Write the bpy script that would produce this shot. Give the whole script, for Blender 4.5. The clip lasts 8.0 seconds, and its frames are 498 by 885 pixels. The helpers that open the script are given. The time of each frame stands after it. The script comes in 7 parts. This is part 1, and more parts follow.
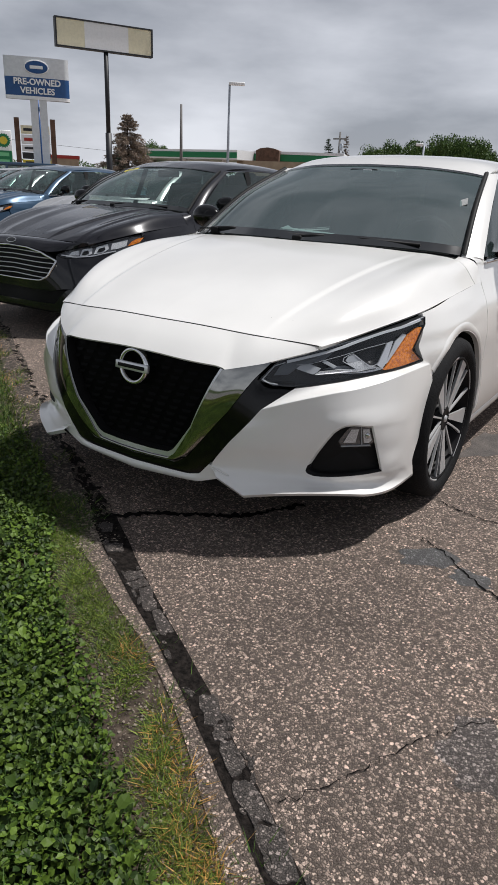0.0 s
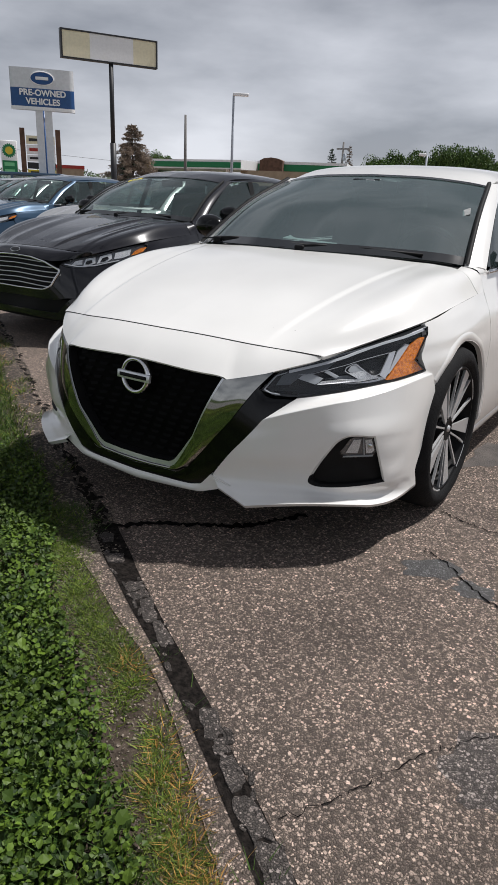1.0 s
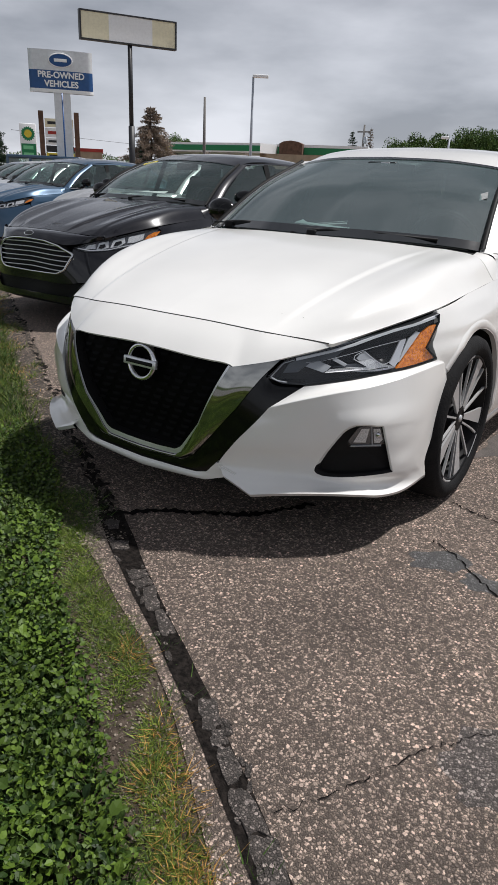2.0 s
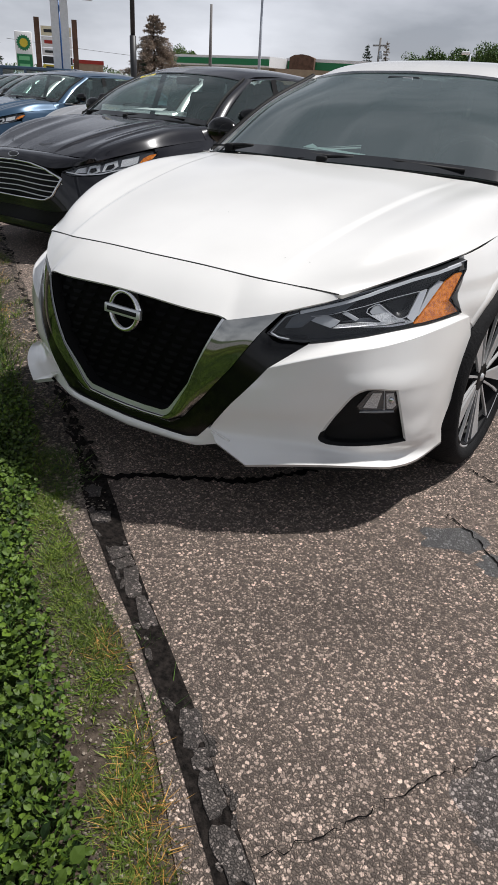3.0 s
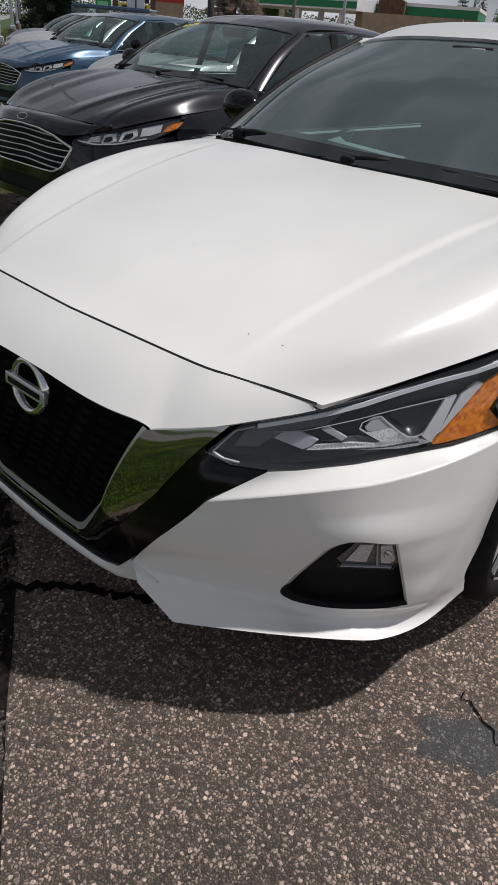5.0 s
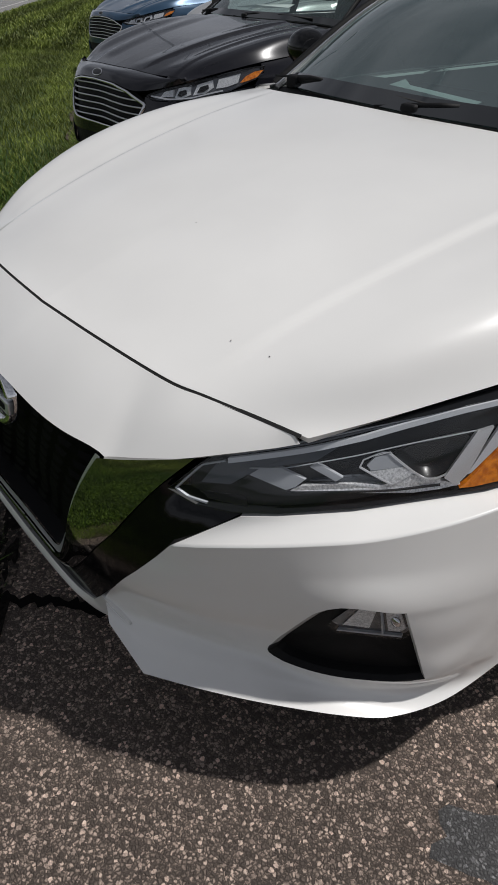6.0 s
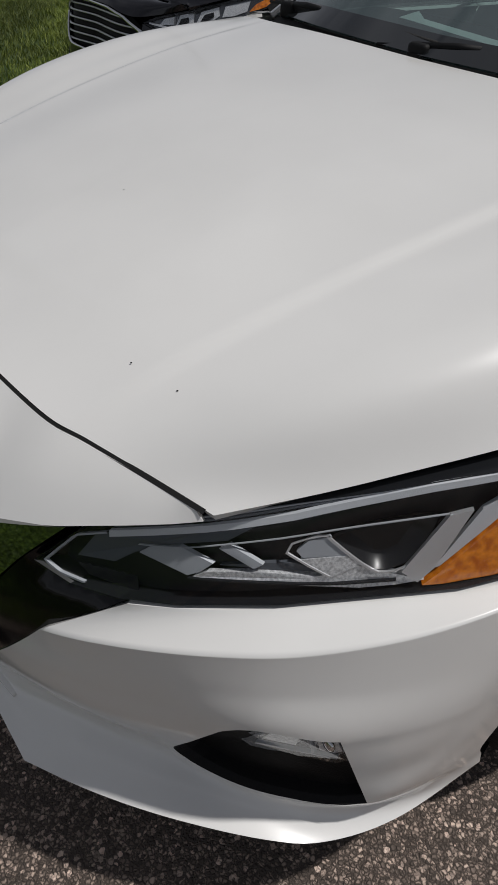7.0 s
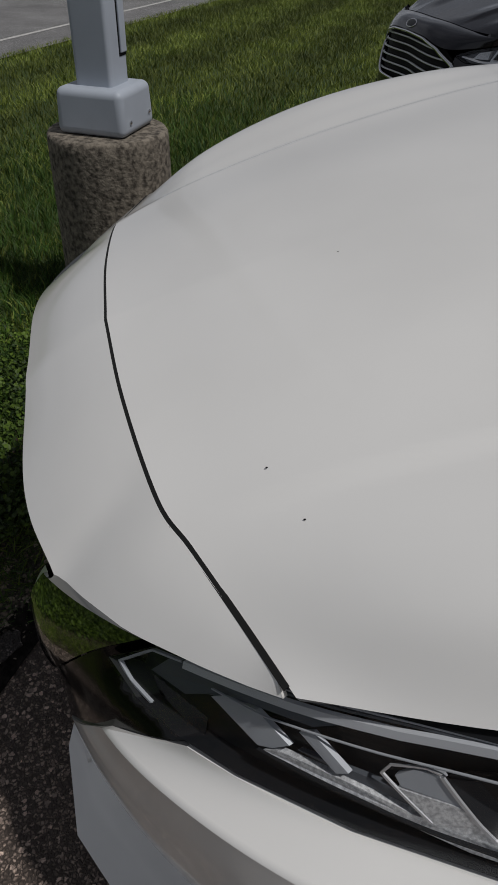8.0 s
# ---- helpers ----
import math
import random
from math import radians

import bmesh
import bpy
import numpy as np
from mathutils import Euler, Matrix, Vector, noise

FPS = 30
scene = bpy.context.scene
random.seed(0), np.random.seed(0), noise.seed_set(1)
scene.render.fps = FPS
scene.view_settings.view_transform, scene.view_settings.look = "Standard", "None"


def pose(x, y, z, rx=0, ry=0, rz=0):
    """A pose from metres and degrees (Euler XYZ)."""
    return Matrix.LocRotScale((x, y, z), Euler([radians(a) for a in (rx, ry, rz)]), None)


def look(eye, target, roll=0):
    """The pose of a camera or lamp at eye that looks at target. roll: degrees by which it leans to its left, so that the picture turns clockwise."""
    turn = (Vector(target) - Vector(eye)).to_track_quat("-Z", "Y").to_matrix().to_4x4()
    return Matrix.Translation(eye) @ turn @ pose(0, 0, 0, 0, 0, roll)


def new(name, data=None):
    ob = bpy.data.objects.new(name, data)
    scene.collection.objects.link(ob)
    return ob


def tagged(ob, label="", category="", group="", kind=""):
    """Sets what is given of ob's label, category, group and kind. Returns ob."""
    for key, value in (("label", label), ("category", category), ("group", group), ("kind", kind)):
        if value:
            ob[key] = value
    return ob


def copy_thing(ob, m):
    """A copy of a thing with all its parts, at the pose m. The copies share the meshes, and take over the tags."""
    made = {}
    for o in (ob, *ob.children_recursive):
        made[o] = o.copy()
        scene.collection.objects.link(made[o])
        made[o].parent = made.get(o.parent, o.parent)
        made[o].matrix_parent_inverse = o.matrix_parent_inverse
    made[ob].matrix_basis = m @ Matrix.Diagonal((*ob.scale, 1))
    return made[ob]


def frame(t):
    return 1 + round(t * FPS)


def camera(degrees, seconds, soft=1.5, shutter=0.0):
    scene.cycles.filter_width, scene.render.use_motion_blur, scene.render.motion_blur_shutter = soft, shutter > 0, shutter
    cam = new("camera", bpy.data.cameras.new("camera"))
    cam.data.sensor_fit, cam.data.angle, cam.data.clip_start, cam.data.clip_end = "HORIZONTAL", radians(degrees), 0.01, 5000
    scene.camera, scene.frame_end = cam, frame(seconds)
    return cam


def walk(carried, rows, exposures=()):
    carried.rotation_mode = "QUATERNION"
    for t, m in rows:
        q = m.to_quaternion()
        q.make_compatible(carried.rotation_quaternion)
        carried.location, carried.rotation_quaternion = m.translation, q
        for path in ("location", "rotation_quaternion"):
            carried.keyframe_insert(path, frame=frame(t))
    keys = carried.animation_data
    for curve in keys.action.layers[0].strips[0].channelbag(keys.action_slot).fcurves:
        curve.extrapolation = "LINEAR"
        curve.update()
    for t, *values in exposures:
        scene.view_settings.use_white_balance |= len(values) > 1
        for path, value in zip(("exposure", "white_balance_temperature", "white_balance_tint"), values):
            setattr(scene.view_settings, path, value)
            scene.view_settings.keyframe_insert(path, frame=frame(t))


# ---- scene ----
cam = camera(40.81, 8.0)
PATH = [
    (0.0, (1.642, -1.735, 1.220), (0.639, -0.159, 0.507), 2.43),
    (0.5, (1.643, -1.728, 1.222), (0.643, -0.137, 0.536), 2.75),
    (1.0, (1.640, -1.723, 1.222), (0.623, -0.145, 0.532), 2.43),
    (1.5, (1.649, -1.709, 1.221), (0.633, -0.137, 0.516), 2.36),
    (1.7, (1.655, -1.702, 1.221), (0.629, -0.139, 0.512), 2.41),
    (2.8, (1.565, -1.502, 1.220), (0.500, -0.050, 0.350), 1.85),
    (3.0, (1.510, -1.435, 1.217), (0.510, 0.034, 0.299), 3.41),
    (3.5, (1.463, -1.283, 1.220), (0.455, 0.182, 0.306), 4.12),
    (4.0, (1.466, -0.988, 1.273), (0.346, 0.356, 0.303), 2.49),
    (4.5, (1.390, -0.829, 1.315), (0.270, 0.500, 0.324), 4.07),
    (4.7, (1.325, -0.778, 1.326), (0.243, 0.569, 0.318), 5.21),
    (5.8, (1.204, -0.368, 1.284), (0.012, 0.735, 0.118), 2.56),
    (6.0, (1.211, -0.306, 1.299), (-0.044, 0.731, 0.138), 0.91),
    (6.5, (1.163, -0.176, 1.278), (-0.098, 0.812, 0.081), 0.51),
    (7.0, (1.053, -0.000, 1.251), (-0.154, 0.948, -0.031), 3.08),
    (7.5, (1.003, 0.129, 1.253), (-0.373, 0.837, -0.014), 1.91),
    (7.8, (0.959, 0.174, 1.247), (-0.529, 0.589, -0.023), 0.33),
    (8.0, (0.922, 0.172, 1.249), (-0.591, 0.525, -0.010), 1.42),
]
walk(cam, [(t, look(eye, target, roll)) for t, eye, target, roll in PATH], [(0.0, 0.29), (1.7, 0.31), (3.0, 0.40), (4.0, 0.20), (4.5, 0.06), (6.0, -0.20), (6.5, -0.33), (7.2, -0.54), (8.0, -0.79)])

# ---- daylight: broken cloud with a hazy sun from behind the cars ----
SUN = Vector((0.30, 0.42, 1.0)).normalized()
sun_lamp = new("sun", bpy.data.lights.new("sun", "SUN"))
sun_lamp.data.energy, sun_lamp.data.angle, sun_lamp.data.color = 3.6, radians(2.0), (1.0, 0.974, 0.95)
sun_lamp.matrix_world = look(SUN * 50, (0, 0, 0))


def make_world():
    world = bpy.data.worlds.new("sky")
    scene.world = world
    world.use_nodes = True
    nt = world.node_tree
    n, l = nt.nodes, nt.links
    n.clear()
    out = n.new("ShaderNodeOutputWorld")
    bg = n.new("ShaderNodeBackground")
    bg.inputs["Strength"].default_value = 0.088
    sky = n.new("ShaderNodeTexSky")
    sky.sky_type, sky.sun_disc = "NISHITA", False
    sky.sun_elevation, sky.sun_rotation = math.asin(SUN.z), math.atan2(SUN.x, SUN.y)
    tc = n.new("ShaderNodeTexCoord")
    mp = n.new("ShaderNodeMapping")
    mp.inputs["Scale"].default_value = (1.0, 1.0, 3.2)
    mp.inputs["Location"].default_value = (0.3, 0.15, 0.0)
    l.new(tc.outputs["Generated"], mp.inputs["Vector"])
    big = n.new("ShaderNodeTexNoise")
    big.inputs["Scale"].default_value, big.inputs["Detail"].default_value = 2.6, 6.0
    big.inputs["Roughness"].default_value = 0.5
    l.new(mp.outputs["Vector"], big.inputs["Vector"])
    ramp = n.new("ShaderNodeValToRGB")
    ramp.color_ramp.elements[0].position, ramp.color_ramp.elements[1].position = 0.36, 0.68
    ramp.color_ramp.elements[0].color = (1.95, 2.06, 2.36, 1)
    ramp.color_ramp.elements[1].color = (4.75, 4.87, 5.3, 1)
    l.new(big.outputs["Fac"], ramp.inputs["Fac"])
    # cloud is thinner and paler low down, all the way round
    sep = n.new("ShaderNodeSeparateXYZ")
    l.new(tc.outputs["Generated"], sep.inputs["Vector"])
    low = n.new("ShaderNodeMapRange")
    low.inputs["From Min"].default_value, low.inputs["From Max"].default_value = 0.45, 0.02
    low.inputs["To Min"].default_value, low.inputs["To Max"].default_value = 0.85, 1.62
    l.new(sep.outputs["Z"], low.inputs["Value"])
    pale = n.new("ShaderNodeMix")
    pale.data_type, pale.blend_type = "RGBA", "MULTIPLY"
    pale.inputs["Factor"].default_value = 1.0
    l.new(ramp.outputs["Color"], pale.inputs["A"])
    l.new(low.outputs["Result"], pale.inputs["B"])
    mix = n.new("ShaderNodeMix")
    mix.data_type = "RGBA"
    mix.inputs["Factor"].default_value = 0.92
    l.new(sky.outputs["Color"], mix.inputs["A"])
    l.new(pale.outputs["Result"], mix.inputs["B"])
    l.new(mix.outputs["Result"], bg.inputs["Color"])
    l.new(bg.outputs["Background"], out.inputs["Surface"])


make_world()


# ---- materials ----
def material(name, base, rough=0.5, metal=0.0, coat=0.0, spec=0.5, var=0.0, scale=8.0, bump=0.0, bump_scale=60.0, tint=None, coat_rough=0.03, trans=0.0):
    """A surface with grain at two scales: var mixes towards tint (or a darker base) by noise."""
    mat = bpy.data.materials.new(name)
    mat.use_nodes = True
    nt = mat.node_tree
    n, l = nt.nodes, nt.links
    b = n["Principled BSDF"]
    b.inputs["Base Color"].default_value = (*base, 1)
    b.inputs["Roughness"].default_value, b.inputs["Metallic"].default_value = rough, metal
    b.inputs["Coat Weight"].default_value, b.inputs["Coat Roughness"].default_value = coat, coat_rough
    b.inputs["Specular IOR Level"].default_value = spec
    b.inputs["Transmission Weight"].default_value = trans
    tc = n.new("ShaderNodeTexCoord")
    if var > 0:
        no = n.new("ShaderNodeTexNoise")
        no.inputs["Scale"].default_value, no.inputs["Detail"].default_value = scale, 8.0
        l.new(tc.outputs["Object"], no.inputs["Vector"])
        mx = n.new("ShaderNodeMix")
        mx.data_type = "RGBA"
        mx.inputs["A"].default_value = (*base, 1)
        t = tint or tuple(c * (1 - var) for c in base)
        mx.inputs["B"].default_value = (*t, 1)
        rp = n.new("ShaderNodeMapRange")
        rp.inputs["From Min"].default_value, rp.inputs["From Max"].default_value = 0.38, 0.66
        l.new(no.outputs["Fac"], rp.inputs["Value"])
        l.new(rp.outputs["Result"], mx.inputs["Factor"])
        l.new(mx.outputs["Result"], b.inputs["Base Color"])
    if bump > 0:
        nb = n.new("ShaderNodeTexNoise")
        nb.inputs["Scale"].default_value, nb.inputs["Detail"].default_value = bump_scale, 4.0
        l.new(tc.outputs["Object"], nb.inputs["Vector"])
        bp = n.new("ShaderNodeBump")
        bp.inputs["Strength"].default_value, bp.inputs["Distance"].default_value = bump, 0.01
        l.new(nb.outputs["Fac"], bp.inputs["Height"])
        l.new(bp.outputs["Normal"], b.inputs["Normal"])
    return mat


def paint(name, base, flake=0.0):
    return material(name, base, 0.32, flake, 1.0, 0.5, 0.05, 3.0)


def glass(name, tint, gloss=1.45, sky_film=0.0):
    """Tinted sheet glass: see-through colour with mirror gloss and a painted film of sky reflection on top."""
    mat = bpy.data.materials.new(name)
    mat.use_nodes = True
    nt = mat.node_tree
    n, l = nt.nodes, nt.links
    n.clear()
    out = n.new("ShaderNodeOutputMaterial")
    tr = n.new("ShaderNodeBsdfTransparent")
    tr.inputs["Color"].default_value = (*tint, 1)
    gl = n.new("ShaderNodeBsdfGlossy")
    gl.inputs["Roughness"].default_value = 0.02
    # mirror share rises from its face-on value to one at grazing angles, alike from both sides of the sheet
    lw, power, fr = n.new("ShaderNodeLayerWeight"), n.new("ShaderNodeMath"), n.new("ShaderNodeMapRange")
    lw.inputs["Blend"].default_value = 0.5
    power.operation = "POWER"
    power.inputs[1].default_value = 5.0
    fr.inputs["To Min"].default_value = ((gloss - 1) / (gloss + 1)) ** 2
    l.new(lw.outputs["Facing"], power.inputs[0])
    l.new(power.outputs["Value"], fr.inputs["Value"])
    mx = n.new("ShaderNodeMixShader")
    l.new(fr.outputs["Result"], mx.inputs["Fac"])
    l.new(tr.outputs["BSDF"], mx.inputs[1])
    l.new(gl.outputs["BSDF"], mx.inputs[2])
    # pale diffuse film: part of the reflected sky put in as colour
    film, top = n.new("ShaderNodeBsdfDiffuse"), n.new("ShaderNodeMixShader")
    film.inputs["Color"].default_value = (0.34, 0.49, 0.50, 1)
    top.inputs["Fac"].default_value = sky_film
    l.new(mx.outputs["Shader"], top.inputs[1])
    l.new(film.outputs["BSDF"], top.inputs[2])
    l.new(top.outputs["Shader"], out.inputs["Surface"])
    return mat


WHITE = material("white_pearl_paint", (0.80, 0.793, 0.772), 0.32, 0, 1.0, 0.5, 0.05, 3.0, coat_rough=0.10)
BLACK_PAINT = material("black_paint", (0.0075, 0.0075, 0.011), 0.24, 0.1, 0.75, 0.2, coat_rough=0.018)
BLUE_PAINT = paint("blue_metallic_paint", (0.020, 0.062, 0.120), 0.35)
SILVER_PAINT = paint("silver_paint", (0.42, 0.42, 0.42), 0.5)
GLOSS_BLACK = material("gloss_black_plastic", (0.003, 0.003, 0.0035), 0.12, 0, 0.08, spec=0.3)
MATT_BLACK = material("matt_black_plastic", (0.007, 0.007, 0.0075), 0.6, spec=0.18, bump=0.15, bump_scale=400)
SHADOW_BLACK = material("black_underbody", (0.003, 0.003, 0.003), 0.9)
CHROME = material("chrome", (0.72, 0.72, 0.73), 0.06, 1.0)
GRILLE_BLACK = material("black_grille_plastic", (0.0028, 0.0028, 0.003), 0.6, spec=0.06)
DARK_CHROME = material("smoked_chrome", (0.33, 0.33, 0.315), 0.05, 1.0)
SATIN = material("satin_reflector", (0.72, 0.73, 0.75), 0.28, 0.65)
SPECKLED = material("speckled_silver_reflector", (0.88, 0.89, 0.90), 0.35, 0.45, var=0.35, scale=260, tint=(0.50, 0.51, 0.53))
LAMP_BODY = material("lamp_black_bezel", (0.010, 0.011, 0.013), 0.3, 0, 0.1, spec=0.3)
LAMP_TRIM = material("lamp_grey_trim", (0.60, 0.62, 0.65), 0.35, 0.2)
AMBER = material("amber_plastic", (0.88, 0.27, 0.012), 0.22, 0, 0.8, var=0.4, scale=90, tint=(0.52, 0.115, 0.005))
RUBBER = material("tyre_rubber", (0.013, 0.013, 0.014), 0.8, spec=0.15, bump=0.3, bump_scale=120, var=0.3, scale=20)
ALLOY = material("machined_alloy", (0.60, 0.61, 0.62), 0.38, 0.55)
SATIN_DIM = material("grey_reflector", (0.16, 0.165, 0.175), 0.25, 0.7)
GUIDE_DIM = material("smoked_light_guide", (0.085, 0.095, 0.11), 0.4, 0.1)
GUIDE = material("frosted_light_guide", (0.40, 0.42, 0.45), 0.5, 0.2)
ALLOY_DARK = material("dark_alloy", (0.006, 0.006, 0.007), 0.5, 0.0, spec=0.15)
GLASS_DARK = glass("tinted_windshield", (0.28, 0.42, 0.40), 3.0, 0.105)
GLASS_PRIVACY = glass("dark_window_glass", (0.03, 0.035, 0.035), 2.4, 0.05)
FRIT = material("printed_glass_border", (0.010, 0.011, 0.012), 0.06, 0, 0.6, spec=0.6)
GLASS_CAR = glass("car_window_glass", (0.76, 0.86, 0.83), 1.75, 0.05)
GLASS_CLEAR = glass("clear_lens", (0.93, 0.94, 0.95), 1.5)
INTERIOR = material("black_cabin_trim", (0.006, 0.0063, 0.0066), 0.8, spec=0.06, var=0.3, scale=12)
PAPER = material("white_paper", (0.75, 0.77, 0.76), 0.8, var=0.06)
GALV = material("grey_painted_steel", (0.42, 0.46, 0.52), 0.5, 0.0, var=0.12, scale=5, bump=0.02, bump_scale=30)
CONCRETE = material("weathered_concrete", (0.23, 0.20, 0.16), 0.95, var=0.7, scale=52, tint=(0.050, 0.042, 0.033), bump=0.5, bump_scale=90)
STEEL_DARK = material("dark_painted_steel", (0.02, 0.021, 0.025), 0.5, var=0.2)
SIGN_WHITE = material("sign_white", (0.90, 0.91, 0.92), 0.45, var=0.06)
SIGN_BLUE = material("sign_blue", (0.015, 0.085, 0.26), 0.4, var=0.1)
SIGN_TAN = material("sign_faded_tan", (0.88, 0.82, 0.60), 0.6, var=0.08)
SIGN_GREY = material("sign_silver", (0.72, 0.74, 0.76), 0.35, 0.1, var=0.1)
GREEN = material("station_green", (0.01, 0.22, 0.08), 0.5, var=0.1)
YELLOW = material("sign_yellow", (0.75, 0.6, 0.05), 0.5, var=0.1)
RED = material("sign_red", (0.4, 0.03, 0.02), 0.5, var=0.1)
BROWN = material("brown_brick", (0.16, 0.09, 0.06), 0.85, var=0.4, scale=3)
TAN_WALL = material("tan_wall", (0.38, 0.30, 0.21), 0.8, var=0.2, scale=2)


# ---- mesh helpers ----
def spline(pts, count):
    """Smooth curve through the given points, resampled evenly."""
    p = [Vector(q) for q in pts]
    if len(p) == 2:
        return [p[0].lerp(p[1], i / (count - 1)) for i in range(count)]
    e = [p[0] * 2 - p[1]] + p + [p[-1] * 2 - p[-2]]
    fine = []
    for k in range(1, len(e) - 2):
        a, b, c, d = e[k - 1:k + 3]
        for j in range(16):
            t = j / 16
            fine.append(0.5 * (2 * b + (c - a) * t + (2 * a - 5 * b + 4 * c - d) * t * t + (3 * b - a - 3 * c + d) * t ** 3))
    fine.append(p[-1])
    return resample(fine, count)


def resample(fine, count):
    s = [0.0]
    for a, b in zip(fine, fine[1:]):
        s.append(s[-1] + (b - a).length)
    out, k = [], 0
    for i in range(count):
        d = s[-1] * i / (count - 1)
        while k < len(s) - 2 and s[k + 1] < d:
            k += 1
        f = (d - s[k]) / max(s[k + 1] - s[k], 1e-9)
        out.append(fine[k].lerp(fine[k + 1], min(max(f, 0), 1)))
    return out


def polyline(pts, count):
    return resample([Vector(q) for q in pts], count)


def sheet(rows, bm=None, closed=False, flip=False):
    """A grid of faces over rows of points."""
    bm = bm or bmesh.new()
    vs = [[bm.verts.new(p) for p in r] for r in rows]
    for a, b in zip(vs, vs[1:]):
        m = len(a)
        for i in range(m if closed else m - 1):
            j = (i + 1) % m
            q = [a[i], a[j], b[j], b[i]]
            try:
                bm.faces.new(q[::-1] if flip else q)
            except ValueError:
                pass
    return bm


def across(curves, rows, cols):
    """Rows of points over a surface lofted smoothly through several curves."""
    cs = [spline(c, cols) for c in curves]
    lines = [spline([c[i] for c in cs], rows) for i in range(cols)]
    return [[lines[i][j] for i in range(cols)] for j in range(rows)]


def coons(top, bottom, left, right, rows, cols):
    """Rows over the patch between four edge curves (top and bottom run left to right, left and right run top to bottom)."""
    t, b = resample(top, cols), resample(bottom, cols)
    l, r = resample(left, rows), resample(right, rows)
    out = []
    for j in range(rows):
        v = j / (rows - 1)
        line = []
        for i in range(cols):
            u = i / (cols - 1)
            line.append((1 - v) * t[i] + v * b[i] + (1 - u) * l[j] + u * r[j]
                        - ((1 - u) * (1 - v) * t[0] + u * (1 - v) * t[-1] + (1 - u) * v * b[0] + u * v * b[-1]))
        out.append(line)
    return out


def rim(bm, depth, toward):
    """Turns the open edges of a panel inwards, so that it has a visible thickness."""
    bmesh.ops.remove_doubles(bm, verts=bm.verts, dist=1e-5)
    bm.normal_update()
    edges = [e for e in bm.edges if e.is_boundary]
    made = {}
    for e in edges:
        for v in e.verts:
            if v not in made:
                n = Vector(v.normal)
                if (Vector(toward) - v.co).dot(n) > 0:
                    n = -n
                made[v] = v.co - n * depth
    made = {v: bm.verts.new(c) for v, c in made.items()}
    for e in edges:
        a, b = e.verts
        f = bm.faces.new((a, b, made[b], made[a]))
        e.smooth = False
    return bm


def box(bm, lo, hi, m=None, bevel=0.0):
    c = bmesh.ops.create_cube(bm, size=1.0, matrix=Matrix.Translation((Vector(lo) + Vector(hi)) / 2) @ Matrix.Diagonal((*(Vector(hi) - Vector(lo)), 1)))
    if bevel:
        es = list({e for v in c["verts"] for e in v.link_edges})
        r = bmesh.ops.bevel(bm, geom=es, offset=bevel, segments=2, profile=0.5, affect="EDGES")
        vs = list({v for f in r["faces"] for v in f.verts} | {v for v in c["verts"] if v.is_valid})
    else:
        vs = c["verts"]
    if m is not None:
        bmesh.ops.transform(bm, matrix=m, verts=vs)
    return bm


def tube(path, radius, sides=8, bm=None, caps=True):
    """A round bar along a path; radius may be a list."""
    bm = bm or bmesh.new()
    path = [Vector(p) for p in path]
    rings = []
    for i, p in enumerate(path):
        d = (path[min(i + 1, len(path) - 1)] - path[max(i - 1, 0)]).normalized()
        a = d.orthogonal().normalized() if i == 0 else (a - d * a.dot(d)).normalized()
        b = d.cross(a)
        r = radius[i] if isinstance(radius, (list, tuple)) else radius
        rings.append([bm.verts.new(p + r * (math.cos(k * math.tau / sides) * a + math.sin(k * math.tau / sides) * b)) for k in range(sides)])
    for r0, r1 in zip(rings, rings[1:]):
        for k in range(sides):
            bm.faces.new((r0[k], r0[(k + 1) % sides], r1[(k + 1) % sides], r1[k]))
    if caps:
        bm.faces.new(rings[0][::-1])
        bm.faces.new(rings[-1])
    return bm


def prism(outline, depth, fn=None, bm=None):
    """A plate: outline of 2D points in x, z, pushed back by depth along y; fn bends a point into place."""
    bm = bm or bmesh.new()
    fn = fn or (lambda x, y, z: (x, y, z))
    f = [bm.verts.new(fn(x, 0.0, z)) for x, z in outline]
    b = [bm.verts.new(fn(x, depth, z)) for x, z in outline]
    bm.faces.new(f)
    bm.faces.new(b[::-1])
    for i in range(len(f)):
        j = (i + 1) % len(f)
        bm.faces.new((f[i], b[i], b[j], f[j]))
    return bm


def mirrored(bm):
    """The other half of a part that lies across the middle line."""
    g = bmesh.ops.duplicate(bm, geom=bm.verts[:] + bm.edges[:] + bm.faces[:])
    vs = [v for v in g["geom"] if isinstance(v, bmesh.types.BMVert)]
    fs = [v for v in g["geom"] if isinstance(v, bmesh.types.BMFace)]
    for v in vs:
        v.co.x = -v.co.x
    bmesh.ops.reverse_faces(bm, faces=fs)
    bmesh.ops.remove_doubles(bm, verts=bm.verts, dist=1e-5)
    return bm


def part(name, bm, mat, parent=None, label="", smooth=True, fix=True):
    me = bpy.data.meshes.new(name)
    if fix:
        bmesh.ops.recalc_face_normals(bm, faces=bm.faces)
    for f in bm.faces:
        f.smooth = smooth
    bm.to_mesh(me)
    bm.free()
    me.materials.append(mat)
    ob = new(name, me)
    if parent is not None:
        ob.parent = parent
    if label:
        tagged(ob, label)
    return ob


def both(name, make, mat, parent, label=""):
    """The same part on the left and on the right side of a car."""
    obs = []
    for side in (1, -1):
        bm = make()
        if side < 0:
            for v in bm.verts:
                v.co.x = -v.co.x
        obs.append(part(name, bm, mat, parent, label))
    return obs


